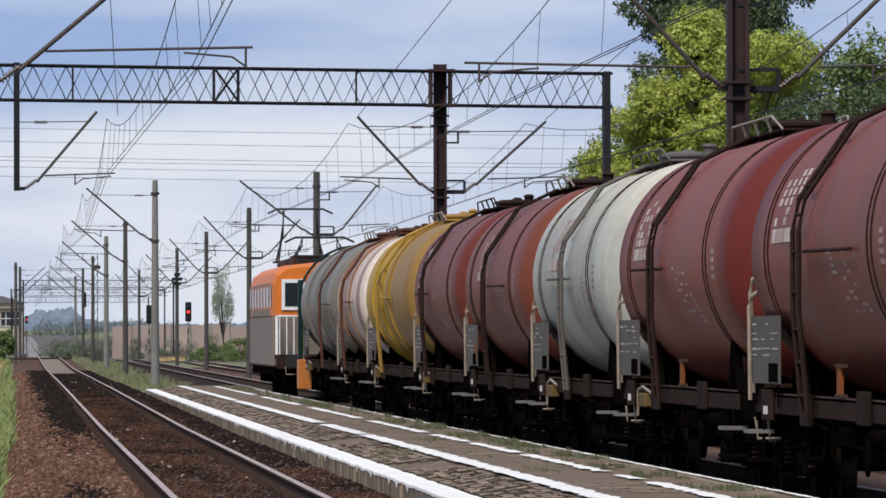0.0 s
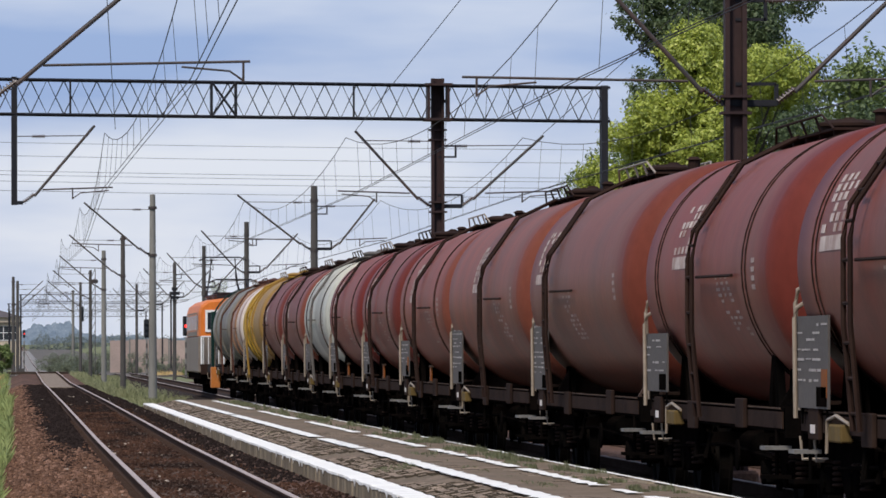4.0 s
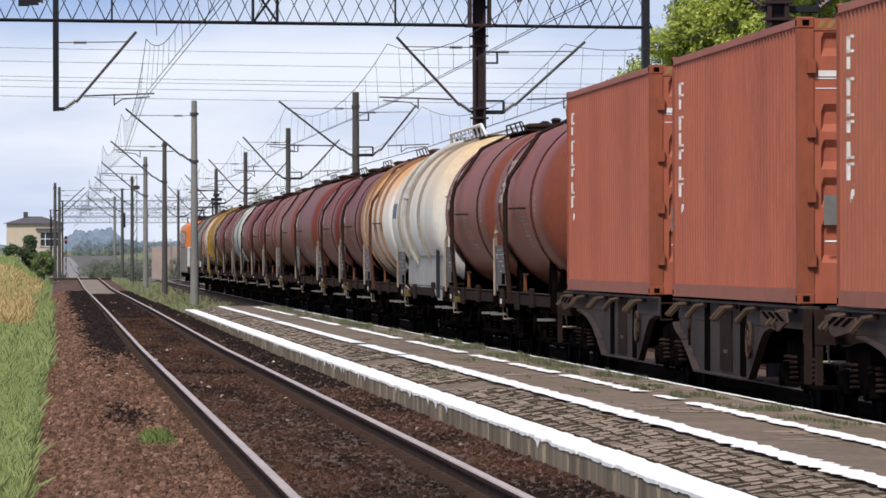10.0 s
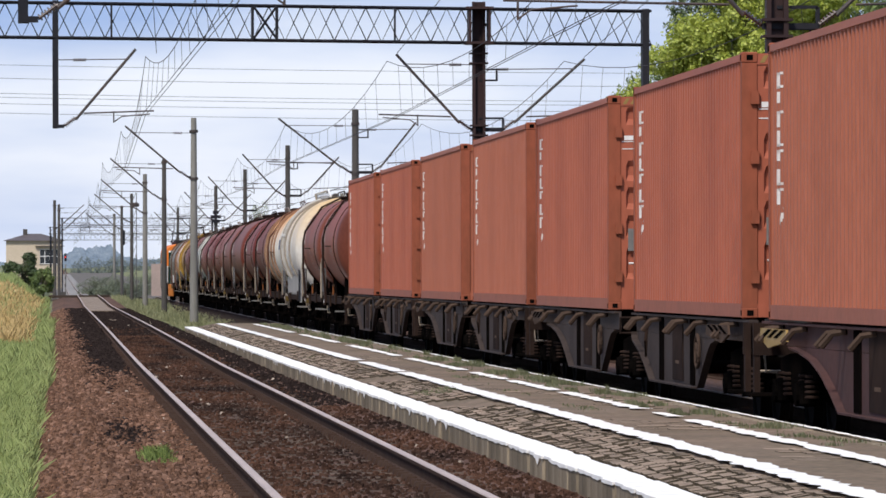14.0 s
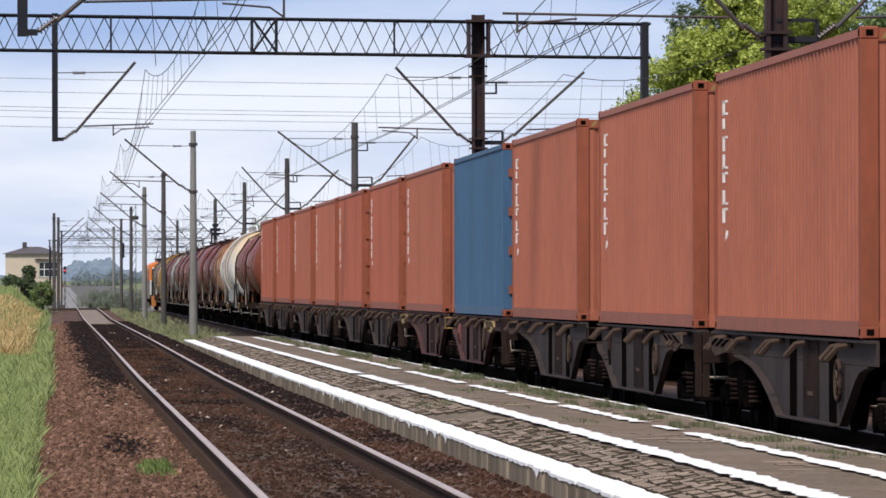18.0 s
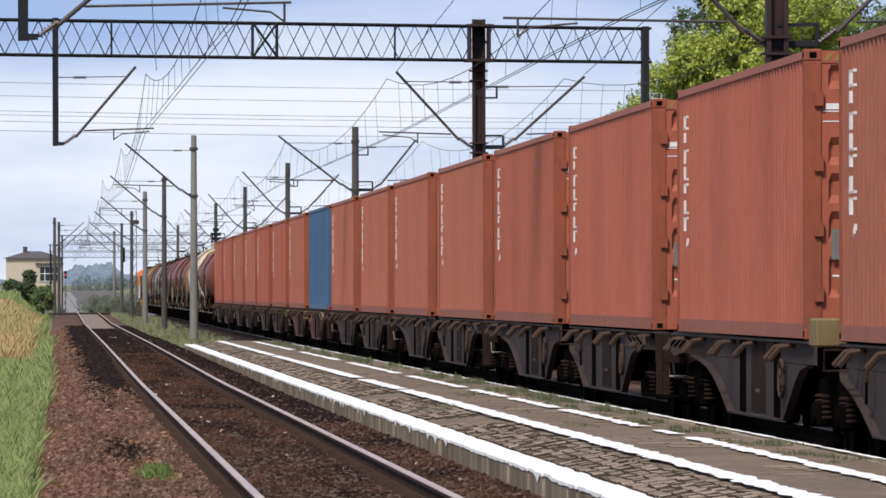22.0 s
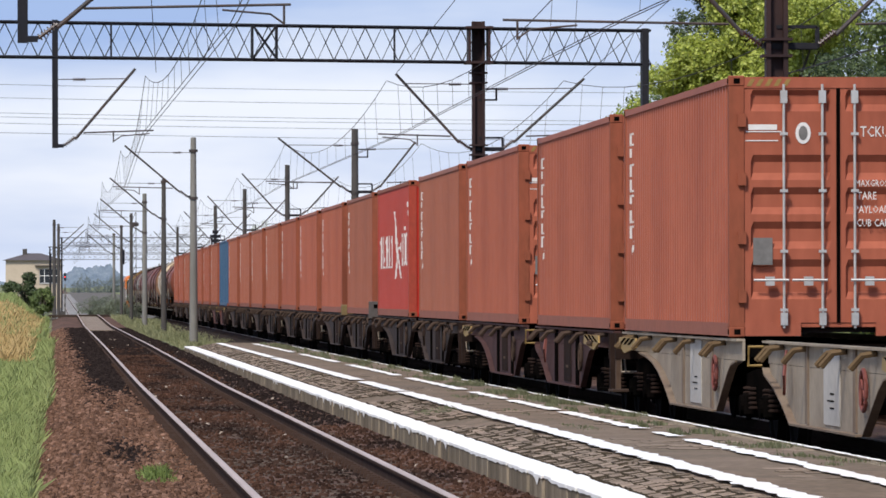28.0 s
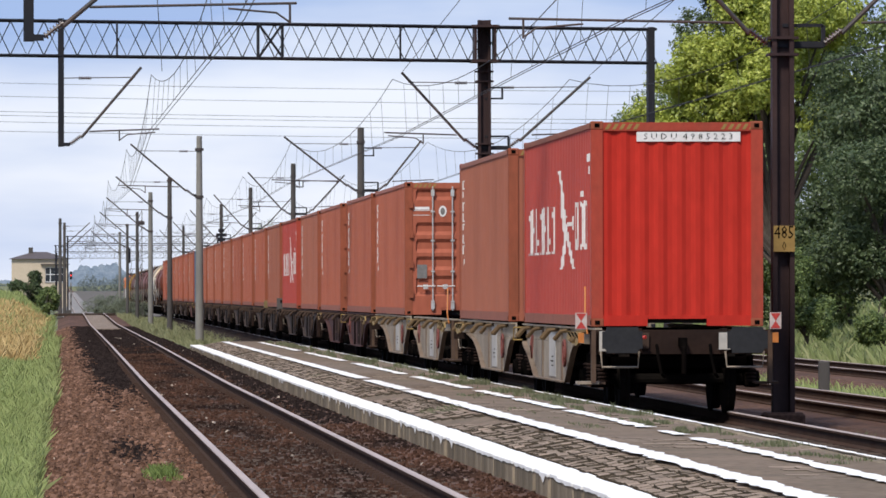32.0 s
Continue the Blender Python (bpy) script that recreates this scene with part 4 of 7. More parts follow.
# ---------------------------------------------------------------- tank wagons
def arc_band(bm, y0, y1, r, cz, a0=0.0, a1=360.0, thick=0.012, seg=48):
    """A flat band round a barrel between two angles (0 is to the right, 90 up)."""
    n = max(4, int(seg * (a1 - a0) / 360))
    ring = []
    for k in range(n + 1):
        a = radians(a0 + (a1 - a0) * k / n)
        c, s = math.cos(a), math.sin(a)
        ring.append([bm.verts.new(p) for p in ((c * r, y0, cz + s * r), (c * (r + thick), y0, cz + s * (r + thick)), (c * (r + thick), y1, cz + s * (r + thick)), (c * r, y1, cz + s * r))])
    for p, q in zip(ring, ring[1:]):
        for i in range(4):
            bm.faces.new((p[i], p[(i + 1) % 4], q[(i + 1) % 4], q[i]))
    bmesh.ops.recalc_face_normals(bm, faces=bm.faces)
    return bm


def barrel_shape(half, r, cz):
    pts = [(-half, 0.02), (-half + 0.015, r * 0.35), (-half + 0.08, r * 0.62), (-half + 0.19, r * 0.82), (-half + 0.33, r * 0.94), (-half + 0.48, r * 0.99), (-half + 0.58, r)]
    pts = pts + [(-half + 0.6 + (2 * half - 1.2) * k / 8, r) for k in range(1, 8)] + [(-y, q) for y, q in pts[::-1]]
    return lathe(bmn(), pts, 0, cz, 72)


def ring_tube(bm, y, big, small, cz, a0, a1, step=6):
    """A round pipe bent round a barrel between two angles."""
    rings = []
    for a in np.arange(a0, a1 + 0.1, step):
        c, s = math.cos(radians(a)), math.sin(radians(a))
        rings.append([bm.verts.new((c * (big + small * math.cos(q)), y + small * math.sin(q), cz + s * (big + small * math.cos(q)))) for q in (k * math.tau / 10 for k in range(10))])
    for p, q in zip(rings, rings[1:]):
        for k in range(10):
            bm.faces.new((p[k], p[(k + 1) % 10], q[(k + 1) % 10], q[k]))
    bm.faces.new(rings[0]), bm.faces.new(rings[-1])
    bmesh.ops.recalc_face_normals(bm, faces=bm.faces)
    return bm


def tank_wagon(label, paintwork, length=12.4, r=1.40, cz=2.50, rings=None, ladder_y=0.8, ladder_mat=None, style="strap", boxes=True, ring_mat=None, seed=0, board=(1.22, 1.88), bar=(-3.3, -0.2)):
    w = thing("tank_wagon", label, "tank wagon", "tank wagons of the train")
    rnd = random.Random(seed)
    half = length / 2 - 0.65
    rings = (half - 1.75, -half + 2.2) if rings is None else rings
    lm = ladder_mat or P_LADDER
    barrel = part("barrel", barrel_shape(half, r, cz), paintwork, w, smooth=True)
    top = cz + r
    if style in ("strap", "cradle"):
        for yr in rings:
            for o in (-0.13, 0.13):
                part("strap", arc_band(bmn(), yr + o - 0.02, yr + o + 0.02, r, cz), ring_mat or P_LADDER, barrel)
    else:
        for yr in rings:
            part("stiffening_ring", arc_band(bmn(), yr - 0.07, yr + 0.07, r, cz, thick=0.055), ring_mat or M["plate_grey"], barrel)
    # underframe
    fr = bmn()
    box(fr, -0.28, 0.28, -length / 2 + 0.62, length / 2 - 0.62, 0.80, 1.10)
    for s in (-1, 1):
        box(fr, s * 1.22 - 0.06, s * 1.22 + 0.06, -length / 2 + 0.62, length / 2 - 0.62, 0.90, 1.13)
    for yy in np.linspace(-length / 2 + 0.9, length / 2 - 0.9, 7):
        box(fr, -1.2, 1.2, yy - 0.05, yy + 0.05, 0.86, 1.08)
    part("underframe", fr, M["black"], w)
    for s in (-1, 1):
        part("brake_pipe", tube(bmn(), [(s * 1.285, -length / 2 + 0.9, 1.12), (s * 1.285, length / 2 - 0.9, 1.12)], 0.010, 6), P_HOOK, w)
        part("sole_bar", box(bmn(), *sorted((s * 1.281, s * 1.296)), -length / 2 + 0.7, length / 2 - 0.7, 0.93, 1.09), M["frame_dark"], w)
    # saddle webs in the same black, which paints the dark gap under the barrel
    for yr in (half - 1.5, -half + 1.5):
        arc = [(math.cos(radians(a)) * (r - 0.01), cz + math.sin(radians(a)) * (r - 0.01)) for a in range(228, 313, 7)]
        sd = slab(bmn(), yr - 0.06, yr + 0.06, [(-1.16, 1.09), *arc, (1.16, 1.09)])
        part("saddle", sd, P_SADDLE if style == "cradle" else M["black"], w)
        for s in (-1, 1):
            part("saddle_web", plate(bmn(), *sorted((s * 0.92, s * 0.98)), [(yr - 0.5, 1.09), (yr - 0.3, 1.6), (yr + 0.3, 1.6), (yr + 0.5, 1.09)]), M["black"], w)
    if style == "strap":
        for yr in rings:
            for s in (-1, 1):
                tr = bmn()
                plate(tr, *sorted((s * 1.02, s * 1.10)), [(yr - 0.10, 1.75), (yr + 0.10, 1.75), (yr + 0.42, 1.12), (yr + 0.16, 1.12), (yr, 1.5), (yr - 0.16, 1.12), (yr - 0.42, 1.12)])
                part("strap_anchor", tr, M["black"], w)
    if style == "skirt":
        for s in (-1, 1):
            sk = plate(bmn(), *sorted((s * 1.24, s * 1.29)), [(-6.6, 1.08), (-6.6, 1.72), (4.4, 1.72), (4.4, 1.14), (3.9, 1.08)])
            skirt = part("side_skirt", sk, P_SKIRT, w, "dirty grey skirt plate")
            lip = plate(bmn(), *sorted((s * 1.22, s * 1.31)), [(-6.6, 0.86), (-6.6, 1.07), (-4.3, 1.07), (-4.8, 0.94), (-5.6, 0.86)])
            part("skirt_bracket", lip, P_SKIRT, skirt)
            part("skirt_edge", box(bmn(), *sorted((s * 1.291, s * 1.305)), -6.6, 4.4, 1.70, 1.73), P_SKIRT, skirt)
        part("vapour_pipe", ring_tube(bmn(), 1.0, r + 0.058, 0.055, cz, 85, 219), P_PIPE, w)
        part("pipe_flange", ring_tube(bmn(), 1.0, r + 0.06, 0.085, cz, 163, 166, 3), M["steel"], w)
        for s in (-1, 1):
            for o, top_z in ((0.0, 2.78), (0.45, 2.66)):
                hoop = [(s * 1.36, -half + 0.7 + o, 0.9), (s * 1.36, -half + 0.7 + o, top_z - 0.2), (s * 1.35, -half + 0.62 + o, top_z), (s * 1.30, -half + 0.3 + o, top_z + 0.06), (s * 1.1, -half + 0.1 + o, top_z + 0.04)]
                part("end_handrail", tube(bmn(), hoop, 0.022, 8), M["truss"], w, "black bent handrail")
    # ladder on the platform side, from the walkway down to the frame
    for s in (-1,) if style != "skirt" else ():
        pts = [(s * 0.34, top + 0.05), (s * 0.95, top - 0.24), (s * (r + 0.04), cz + 0.45), (s * (r + 0.10), cz + 0.15), (s * (r + 0.10), 1.9), (s * (r + 0.02), 0.98)]
        lb = bmn()
        for o in (-0.21, 0.21):
            tube(lb, [(xa, ladder_y + o, za) for xa, za in pts], 0.027, 6)
        ld = part("ladder", lb, lm, w)
        for (xa, za), (xb, zb) in zip(pts, pts[1:]):
            n = max(1, int(math.hypot(xb - xa, zb - za) / 0.27))
            for k in range(n):
                q = (k + 0.5) / n
                rb = bmn()
                tube(rb, [(xa + (xb - xa) * q, ladder_y - 0.21, za + (zb - za) * q), (xa + (xb - xa) * q, ladder_y + 0.21, za + (zb - za) * q)], 0.019, 6)
                part("rung", rb, lm, ld)
        part("side_bar", tube(bmn(), [(s * (r + 0.05), ladder_y + bar[0], cz - 0.06), (s * (r + 0.05), ladder_y + bar[1], cz - 0.04)], 0.018, 6), lm, w)
    # walkway and domes on the top
    ya, yb = (-5.4, 4.6) if style == "skirt" else (ladder_y - 3.0, ladder_y + 1.6)
    rise = 0.24 if style == "skirt" else 0.19
    wk = box(bmn(), -0.36, 0.36, ya, yb, top + 0.02, top + 0.045)
    for yy in np.linspace(ya + 0.2, yb - 0.2, 5):
        box(wk, -0.34, 0.34, yy - 0.025, yy + 0.025, top - 0.06, top + 0.02)
    walk_ob = part("walkway", wk, lm, w)
    for s in (-1, 1):
        rl = tube(bmn(), [(s * 0.36, ya, top + 0.03), (s * 0.42, ya + 0.5, top + rise), (s * 0.42, yb - 0.5, top + rise), (s * 0.36, yb, top + 0.03)], 0.032 if style == "skirt" else 0.014, 6)
        for yy in np.arange(ya + 1.0, yb - 0.6, 1.1):
            tube(rl, [(s * 0.36, yy, top + 0.03), (s * 0.42, yy, top + rise)], 0.016, 6)
        part("walkway_rail", rl, P_WHITE if style == "skirt" else M["handrail"] if seed % 2 else lm, walk_ob)
    dm = lathe(bmn(), [(top - 0.05, 0.30), (top + 0.10, 0.30), (top + 0.11, 0.33), (top + 0.14, 0.33), (top + 0.18, 0.2)], 0, ladder_y - 1.5, 20, "z")
    part("manhole", dm, lm, w, smooth=False)
    for yy in (ladder_y - 2.7, ladder_y - 0.3):
        part("safety_valve", lathe(bmn(), [(top, 0.08), (top + 0.20, 0.08), (top + 0.21, 0.11), (top + 0.25, 0.05)], 0.18, yy, 12, "z"), lm, w)
    # running gear and ends
    for y in (-length / 2 + 2.2, length / 2 - 2.2):
        bogie(w, y, M["black"])
    for d in (-1, 1):
        y = d * (length / 2 - 0.62)
        hs = box(bmn(), -1.28, 1.28, y - 0.05, y + 0.05, 0.84, 1.14)
        part("headstock", hs, M["black"], w)
        buffers(w, y + d * 0.02, d, M["black"], M["frame_dark"])
        for s in (-1, 1):
            if d > 0:
                hr = tube(bmn(), [(s * 1.30, y - d * 0.05, 1.12), (s * 1.34, y - d * 0.02, 2.12), (s * 1.32, y - d * 0.06, 2.25), (s * 1.22, y - d * 0.16, 2.33), (s * 1.08, y - d * 0.2, 2.33)], 0.022, 8)
                part("end_handrail", hr, M["handrail"], w, "pale bent handrail")
                hr = tube(bmn(), [(s * 1.37, y - d * 0.25, 1.05), (s * 1.38, y - d * 0.25, 1.98), (s * 1.36, y - d * 0.28, 2.08), (s * 1.28, y - d * 0.34, 2.14), (s * 1.16, y - d * 0.4, 2.14)], 0.022, 8)
                part("end_handrail", hr, M["handrail"], w)
            for z in (0.46, 0.74):
                part("step", box(bmn(), s * 1.30 - 0.14, s * 1.30 + 0.12, y - d * 0.45 - 0.2, y - d * 0.45 + 0.2, z - 0.018, z + 0.018), M["plate_grey"] if z > 0.6 else M["black"], w)
            part("step_hanger", tube(bmn(), [(s * 1.28, y - d * 0.6, 0.95), (s * 1.28, y - d * 0.6, 0.45)], 0.02, 6), M["black"], w)
        part("end_platform", box(bmn(), -1.2, 1.2, min(y, y - d * 0.55), max(y, y - d * 0.55), 1.145, 1.17), M["black"], w)
    for s in (-1, 1):
        e, (b0, b1) = half - 0.10, board
        wide = 2.2
        bd = part("notice_board", box(bmn(), *sorted((s * 1.33, s * 1.35)), e - wide, e, b0, b1), P_BOARD, w, "grey notice board with pale lettering")
        lt = bmn()
        z0 = b1 - 0.07
        while z0 > b0 + 0.24:
            y0 = e - 0.10
            while y0 > e - wide + 0.4:
                n = rnd.uniform(0.10, 0.55)
                if rnd.random() < 0.62:
                    box(lt, *sorted((s * 1.3505, s * 1.354)), max(y0 - n, e - wide + 0.06), y0, z0 - rnd.uniform(0.012, 0.026), z0)
                y0 -= n + rnd.uniform(0.06, 0.25)
            z0 -= rnd.uniform(0.05, 0.10)
        tagged(part("board_lettering", lt, P_PRINT, bd), kind="stuff")
        for yy in (e - wide + 0.25, e - 0.25):
            part("board_post", box(bmn(), *sorted((s * 1.315, s * 1.33)), yy - 0.03, yy + 0.03, 1.0, b1 - 0.05), M["black"], bd)
        part("label_clip", box(bmn(), *sorted((s * 1.351, s * 1.358)), e - wide + 0.08, e - wide + 0.75, b0 + 0.02, b0 + 0.20), M["black"], bd)
        if seed in (5, 9, 13):
            part("orange_card", box(bmn(), *sorted((s * 1.351, s * 1.358)), e - wide + 0.05, e - wide + 0.42, b0 + 0.10, b0 + 0.36), P_REFLECT, bd)
        if seed in (1, 2, 4, 5, 9, 10, 11):
            rp = part("reflector", box(bmn(), *sorted((s * 1.28, s * 1.31)), ladder_y - 1.60, ladder_y - 1.35, 1.16, 1.40), P_REFLECT, w, "orange reflector plate")
            part("reflector_cap", box(bmn(), *sorted((s * 1.27, s * 1.32)), ladder_y - 1.8, ladder_y - 1.3, 1.40, 1.43), P_HOOK, rp)
            part("reflector_foot", box(bmn(), *sorted((s * 1.27, s * 1.32)), ladder_y - 1.8, ladder_y - 1.3, 1.13, 1.16), P_HOOK, rp)
        part("brake_wheel", lathe(bmn(), [(s * 1.30, 0.05), (s * 1.31, 0.16), (s * 1.33, 0.16), (s * 1.34, 0.05)], -2.6, 0.62, 18, "x"), M["black"], w)
        if seed % 3 != 1:
            vb = part("valve_box", box(bmn(), *sorted((s * 1.26, s * 1.38)), half - 3.3, half - 2.5, 0.86, 1.02, 0.015), P_OCHRE, w, "dull ochre valve box")
            part("valve_arm", tube(bmn(), [(s * 1.33, half - 3.5, 1.03), (s * 1.36, half - 2.9, 1.10), (s * 1.33, half - 2.1, 1.05), (s * 1.33, half - 2.05, 0.75)], 0.016, 6), M["handrail"], vb)
        for yy, zz in ((half - 1.2, 0.86), (-half + 3.1, 0.9), (0.4 + (seed % 4) * 0.5, 0.84)):
            part("frame_bracket", box(bmn(), *sorted((s * 1.297, s * 1.34)), yy - 0.35, yy + 0.35, zz, zz + 0.30, 0.01), M["frame_dark"], w)
        part("brake_rod", tube(bmn(), [(s * 1.18, -half + 1.6, 0.62), (s * 1.18, -0.5, 0.70), (s * 1.15, half - 1.6, 0.60)], 0.022, 6), M["black"], w)
        part("data_tag", box(bmn(), *sorted((s * 1.341, s * 1.346)), half - 1.35, half - 1.05, 0.92, 1.0), M["sign"], w)
        part("air_reservoir", lathe(bmn(), [(-1.4, 0.05), (-1.35, 0.19), (-0.2, 0.19), (-0.15, 0.05)], s * 0.85, 0.66, 16), M["black"], w)
        pv = bmn()
        tube(pv, [(s * 1.18, 0.9, 0.8), (s * 1.24, 0.9, 0.55), (s * 1.24, 1.8, 0.52), (s * 1.2, 1.9, 0.8)], 0.03, 6)
        tube(pv, [(s * 1.1, 2.4, 0.85), (s * 1.1, 2.4, 0.45)], 0.045, 8)
        part("outlet_pipe", pv, M["black"], w)
    if boxes:
        # painted panels on the barrel: plain pale bars
        at = ladder_y + 0.9 + rnd.random() * 0.5
        sg = bmn()
        for k in range(6):                     # a sign worn into slanting strokes over a solid foot
            for q in range(4):
                if rnd.random() < 0.72:
                    y0 = at + q * 0.36 + 0.03 * k
                    arc_band(sg, y0, y0 + 0.14 + 0.12 * rnd.random(), r + 0.003, cz, 147 + k * 4.0, 150.2 + k * 4.0, 0.003)
        arc_band(sg, at, at + 1.45, r + 0.003, cz, 171.5, 177, 0.003)
        tagged(part("barrel_sign", sg, P_SIGN, barrel, "worn white sign bars"), kind="stuff")
        bm = bmn()
        for k in range(11):
            y0 = ladder_y - 1.6 - k * 0.10
            for q in range(3):
                if rnd.random() < 0.6:
                    arc_band(bm, y0 - q * 0.42, y0 - q * 0.42 + 0.12 + rnd.random() * 0.2, r + 0.002, cz, 182 + k * 2.5, 183.3 + k * 2.5, 0.003)
        for k in range(4):
            arc_band(bm, -half + 1.35, -half + 1.6, r + 0.002, cz, 176 + k * 3.6, 178 + k * 3.6, 0.003)
        tagged(part("barrel_lettering", bm, P_FADED, barrel, "faded white lettered bars"), kind="stuff")
    return w


P_REFLECT = surf("grimy_orange_reflector", (0.21, 0.066, 0.017), 0.7, other=(0.10, 0.035, 0.012), scale=3, fine=12, specular=0.1)
P_PRINT = surf("dusty_board_print", (0.38, 0.345, 0.325), 0.8, other=(0.15, 0.13, 0.12), scale=4, fine=14, specular=0.1)
P_OCHRE = surf("dull_ochre_box", (0.13, 0.085, 0.028), 0.8, other=(0.05, 0.035, 0.018), scale=3, fine=12, specular=0.1)
P_SIGN = surf("worn_barrel_sign", (0.50, 0.42, 0.38), 0.75, other=(0.20, 0.11, 0.09), mix=0.8, scale=3, fine=14, specular=0.1)
P_LADDER = surf("sooty_ladder_paint", (0.022, 0.013, 0.011), 0.9, other=(0.045, 0.025, 0.018), scale=2, fine=12, specular=0.05)
P_SADDLE = surf("dusty_brown_saddle", (0.070, 0.044, 0.036), 0.9, other=(0.025, 0.016, 0.014), scale=1.2, fine=10, specular=0.1)
P_SILL = surf("dirty_grey_sill", (0.115, 0.105, 0.095), 0.8, other=(0.08, 0.06, 0.05), scale=1.4, fine=9, specular=0.15)
P_BOARD = surf("weathered_grey_board", (0.092, 0.082, 0.077), 0.85, other=(0.09, 0.078, 0.07), scale=3, fine=14, specular=0.15)
P_FADED = surf("faded_barrel_lettering", (0.34, 0.27, 0.245), 0.75, other=(0.22, 0.13, 0.115), mix=0.9, scale=3.5, fine=16, specular=0.1)

P_RUSTRING = surf("rusty_ring_edge", (0.27, 0.16, 0.10), 0.8, other=(0.16, 0.075, 0.045), scale=1.3, fine=9, specular=0.15)

# front end of each barrel along the train, in front of the last container's rear edge
FRONTS = dict(b9=369.45, b8=382.0, white=397.7, cream=411.6, b7=424.0, b6=437.3, l2=452.35, l1=468.0, b5=481.25, b4=493.5, b3=506.5, pale=518.6, b2=531.3, b1=543.7, yellow=558.5, pink=570.0, grey=586.5)
ORDER = list(FRONTS)
BEHIND = dict(zip(ORDER, [357.75] + [FRONTS[k] for k in ORDER]))
LB = "red-brown tank wagon with dark side ladder on the train track"
LL = "long brown tank wagon on grey saddles on the train track"
# clean paint, dusty paint, colour towards the ends, place of the ladder, height of the notice board
TANKS = dict(
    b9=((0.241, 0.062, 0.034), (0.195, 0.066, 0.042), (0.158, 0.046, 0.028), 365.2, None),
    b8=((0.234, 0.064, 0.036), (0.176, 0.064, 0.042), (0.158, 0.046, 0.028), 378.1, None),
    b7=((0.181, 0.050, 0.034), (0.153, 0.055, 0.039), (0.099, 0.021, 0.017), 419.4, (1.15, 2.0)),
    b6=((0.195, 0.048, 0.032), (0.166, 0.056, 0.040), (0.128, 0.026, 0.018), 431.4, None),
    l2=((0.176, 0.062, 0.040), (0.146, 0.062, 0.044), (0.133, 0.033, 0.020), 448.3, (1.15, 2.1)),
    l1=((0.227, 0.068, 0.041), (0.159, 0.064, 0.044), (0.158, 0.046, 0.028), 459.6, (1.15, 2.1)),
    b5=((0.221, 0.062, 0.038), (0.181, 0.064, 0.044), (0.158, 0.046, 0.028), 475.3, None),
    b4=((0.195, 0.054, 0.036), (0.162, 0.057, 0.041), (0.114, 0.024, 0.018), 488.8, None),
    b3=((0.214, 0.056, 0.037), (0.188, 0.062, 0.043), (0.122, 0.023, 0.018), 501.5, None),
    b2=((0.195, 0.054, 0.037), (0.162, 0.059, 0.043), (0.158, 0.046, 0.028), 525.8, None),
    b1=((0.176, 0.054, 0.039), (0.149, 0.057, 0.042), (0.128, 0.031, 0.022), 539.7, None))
SEEDS = dict(zip(ORDER, range(1, 18)))
for key, (clean, dust, end, lad, board) in TANKS.items():
    L = FRONTS[key] - BEHIND[key]
    mid = FRONTS[key] - (L / 2 - 0.65)
    coat = tank_paint("tank_brown_" + key, clean, dust, band=0.45, lo=0.42, hi=0.62, streak=0.3, dome=L / 2 - 1.62, dome_colour=end)
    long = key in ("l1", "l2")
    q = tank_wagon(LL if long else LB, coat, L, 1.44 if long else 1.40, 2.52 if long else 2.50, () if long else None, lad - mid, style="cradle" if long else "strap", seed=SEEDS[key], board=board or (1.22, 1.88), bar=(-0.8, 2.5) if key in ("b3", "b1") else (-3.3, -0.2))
    MOVERS.append((q, mid, 0))


def spare_tank(key, label, coat, r, rings, lad, lm, style, ring_mat, **more):
    L = FRONTS[key] - BEHIND[key]
    mid = FRONTS[key] - (L / 2 - 0.65)
    q = tank_wagon(label, coat, L, r, 2.50, rings, lad - mid, lm, style, ring_mat=ring_mat, seed=SEEDS[key], **more)
    MOVERS.append((q, mid, 0))
    return q


q = spare_tank("white", "dirty white tank wagon with pale railings and grey skirt", TANK_WHITE, 1.52, (3.6, 1.75, 0.3, -3.1), 396.3, P_SILL, "skirt", P_RING, boxes=False, board=(1.12, 2.33))
for k in range(4):
    part("painted_mark", arc_band(bmn(), 4.95 + k * 0.34, 5.17 + k * 0.34, 1.523, 2.50, 168, 180, 0.003), M["mark"], q, "faded dark blue painted bar")
spare_tank("cream", "rust-stained cream tank wagon with brown ladder", TANK_CREAM, 1.45, (5.2, 3.4, -0.5, -3.0), 405.4, P_DARKBROWN, "rings", P_RUSTRING, boxes=False, board=(1.15, 2.1))
spare_tank("pale", "pale grey-green tank wagon on the train track", TANK_PALE, 1.40, None, 512.7, P_SILL, "strap", None, bar=(-0.8, 2.5))
spare_tank("yellow", "ochre yellow tank wagon with welded rings", TANK_YELLOW, 1.42, (3.4, 0.8, -1.6), 552.4, TANK_YELLOW, "rings", TANK_YELLOW, boxes=False)
spare_tank("pink", "faded white tank wagon with dark ladder", TANK_PINK, 1.40, (3.2, -0.6), 566.0, P_DARKBROWN, "rings", P_RUSTRING, boxes=False)
q = spare_tank("grey", "dull grey tank wagon with green end frame behind the locomotive", TANK_GREY, 1.45, (-1.5, 3.0), 574.6, P_DARKBROWN, "plain", TANK_GREY, boxes=False)
part("end_frame", arc_band(bmn(), 7.40, 7.65, 1.46, 2.52, 15, 165, 0.06), P_GREEN, q, "dark green curved end frame")
for s in (-1, 1):
    part("frame_post", plate(bmn(), *sorted((s * 1.38, s * 1.50)), [(7.35, 1.15), (7.35, 2.85), (7.4, 3.15), (7.65, 3.15), (7.7, 2.85), (7.7, 1.15)]), P_GREEN, q)
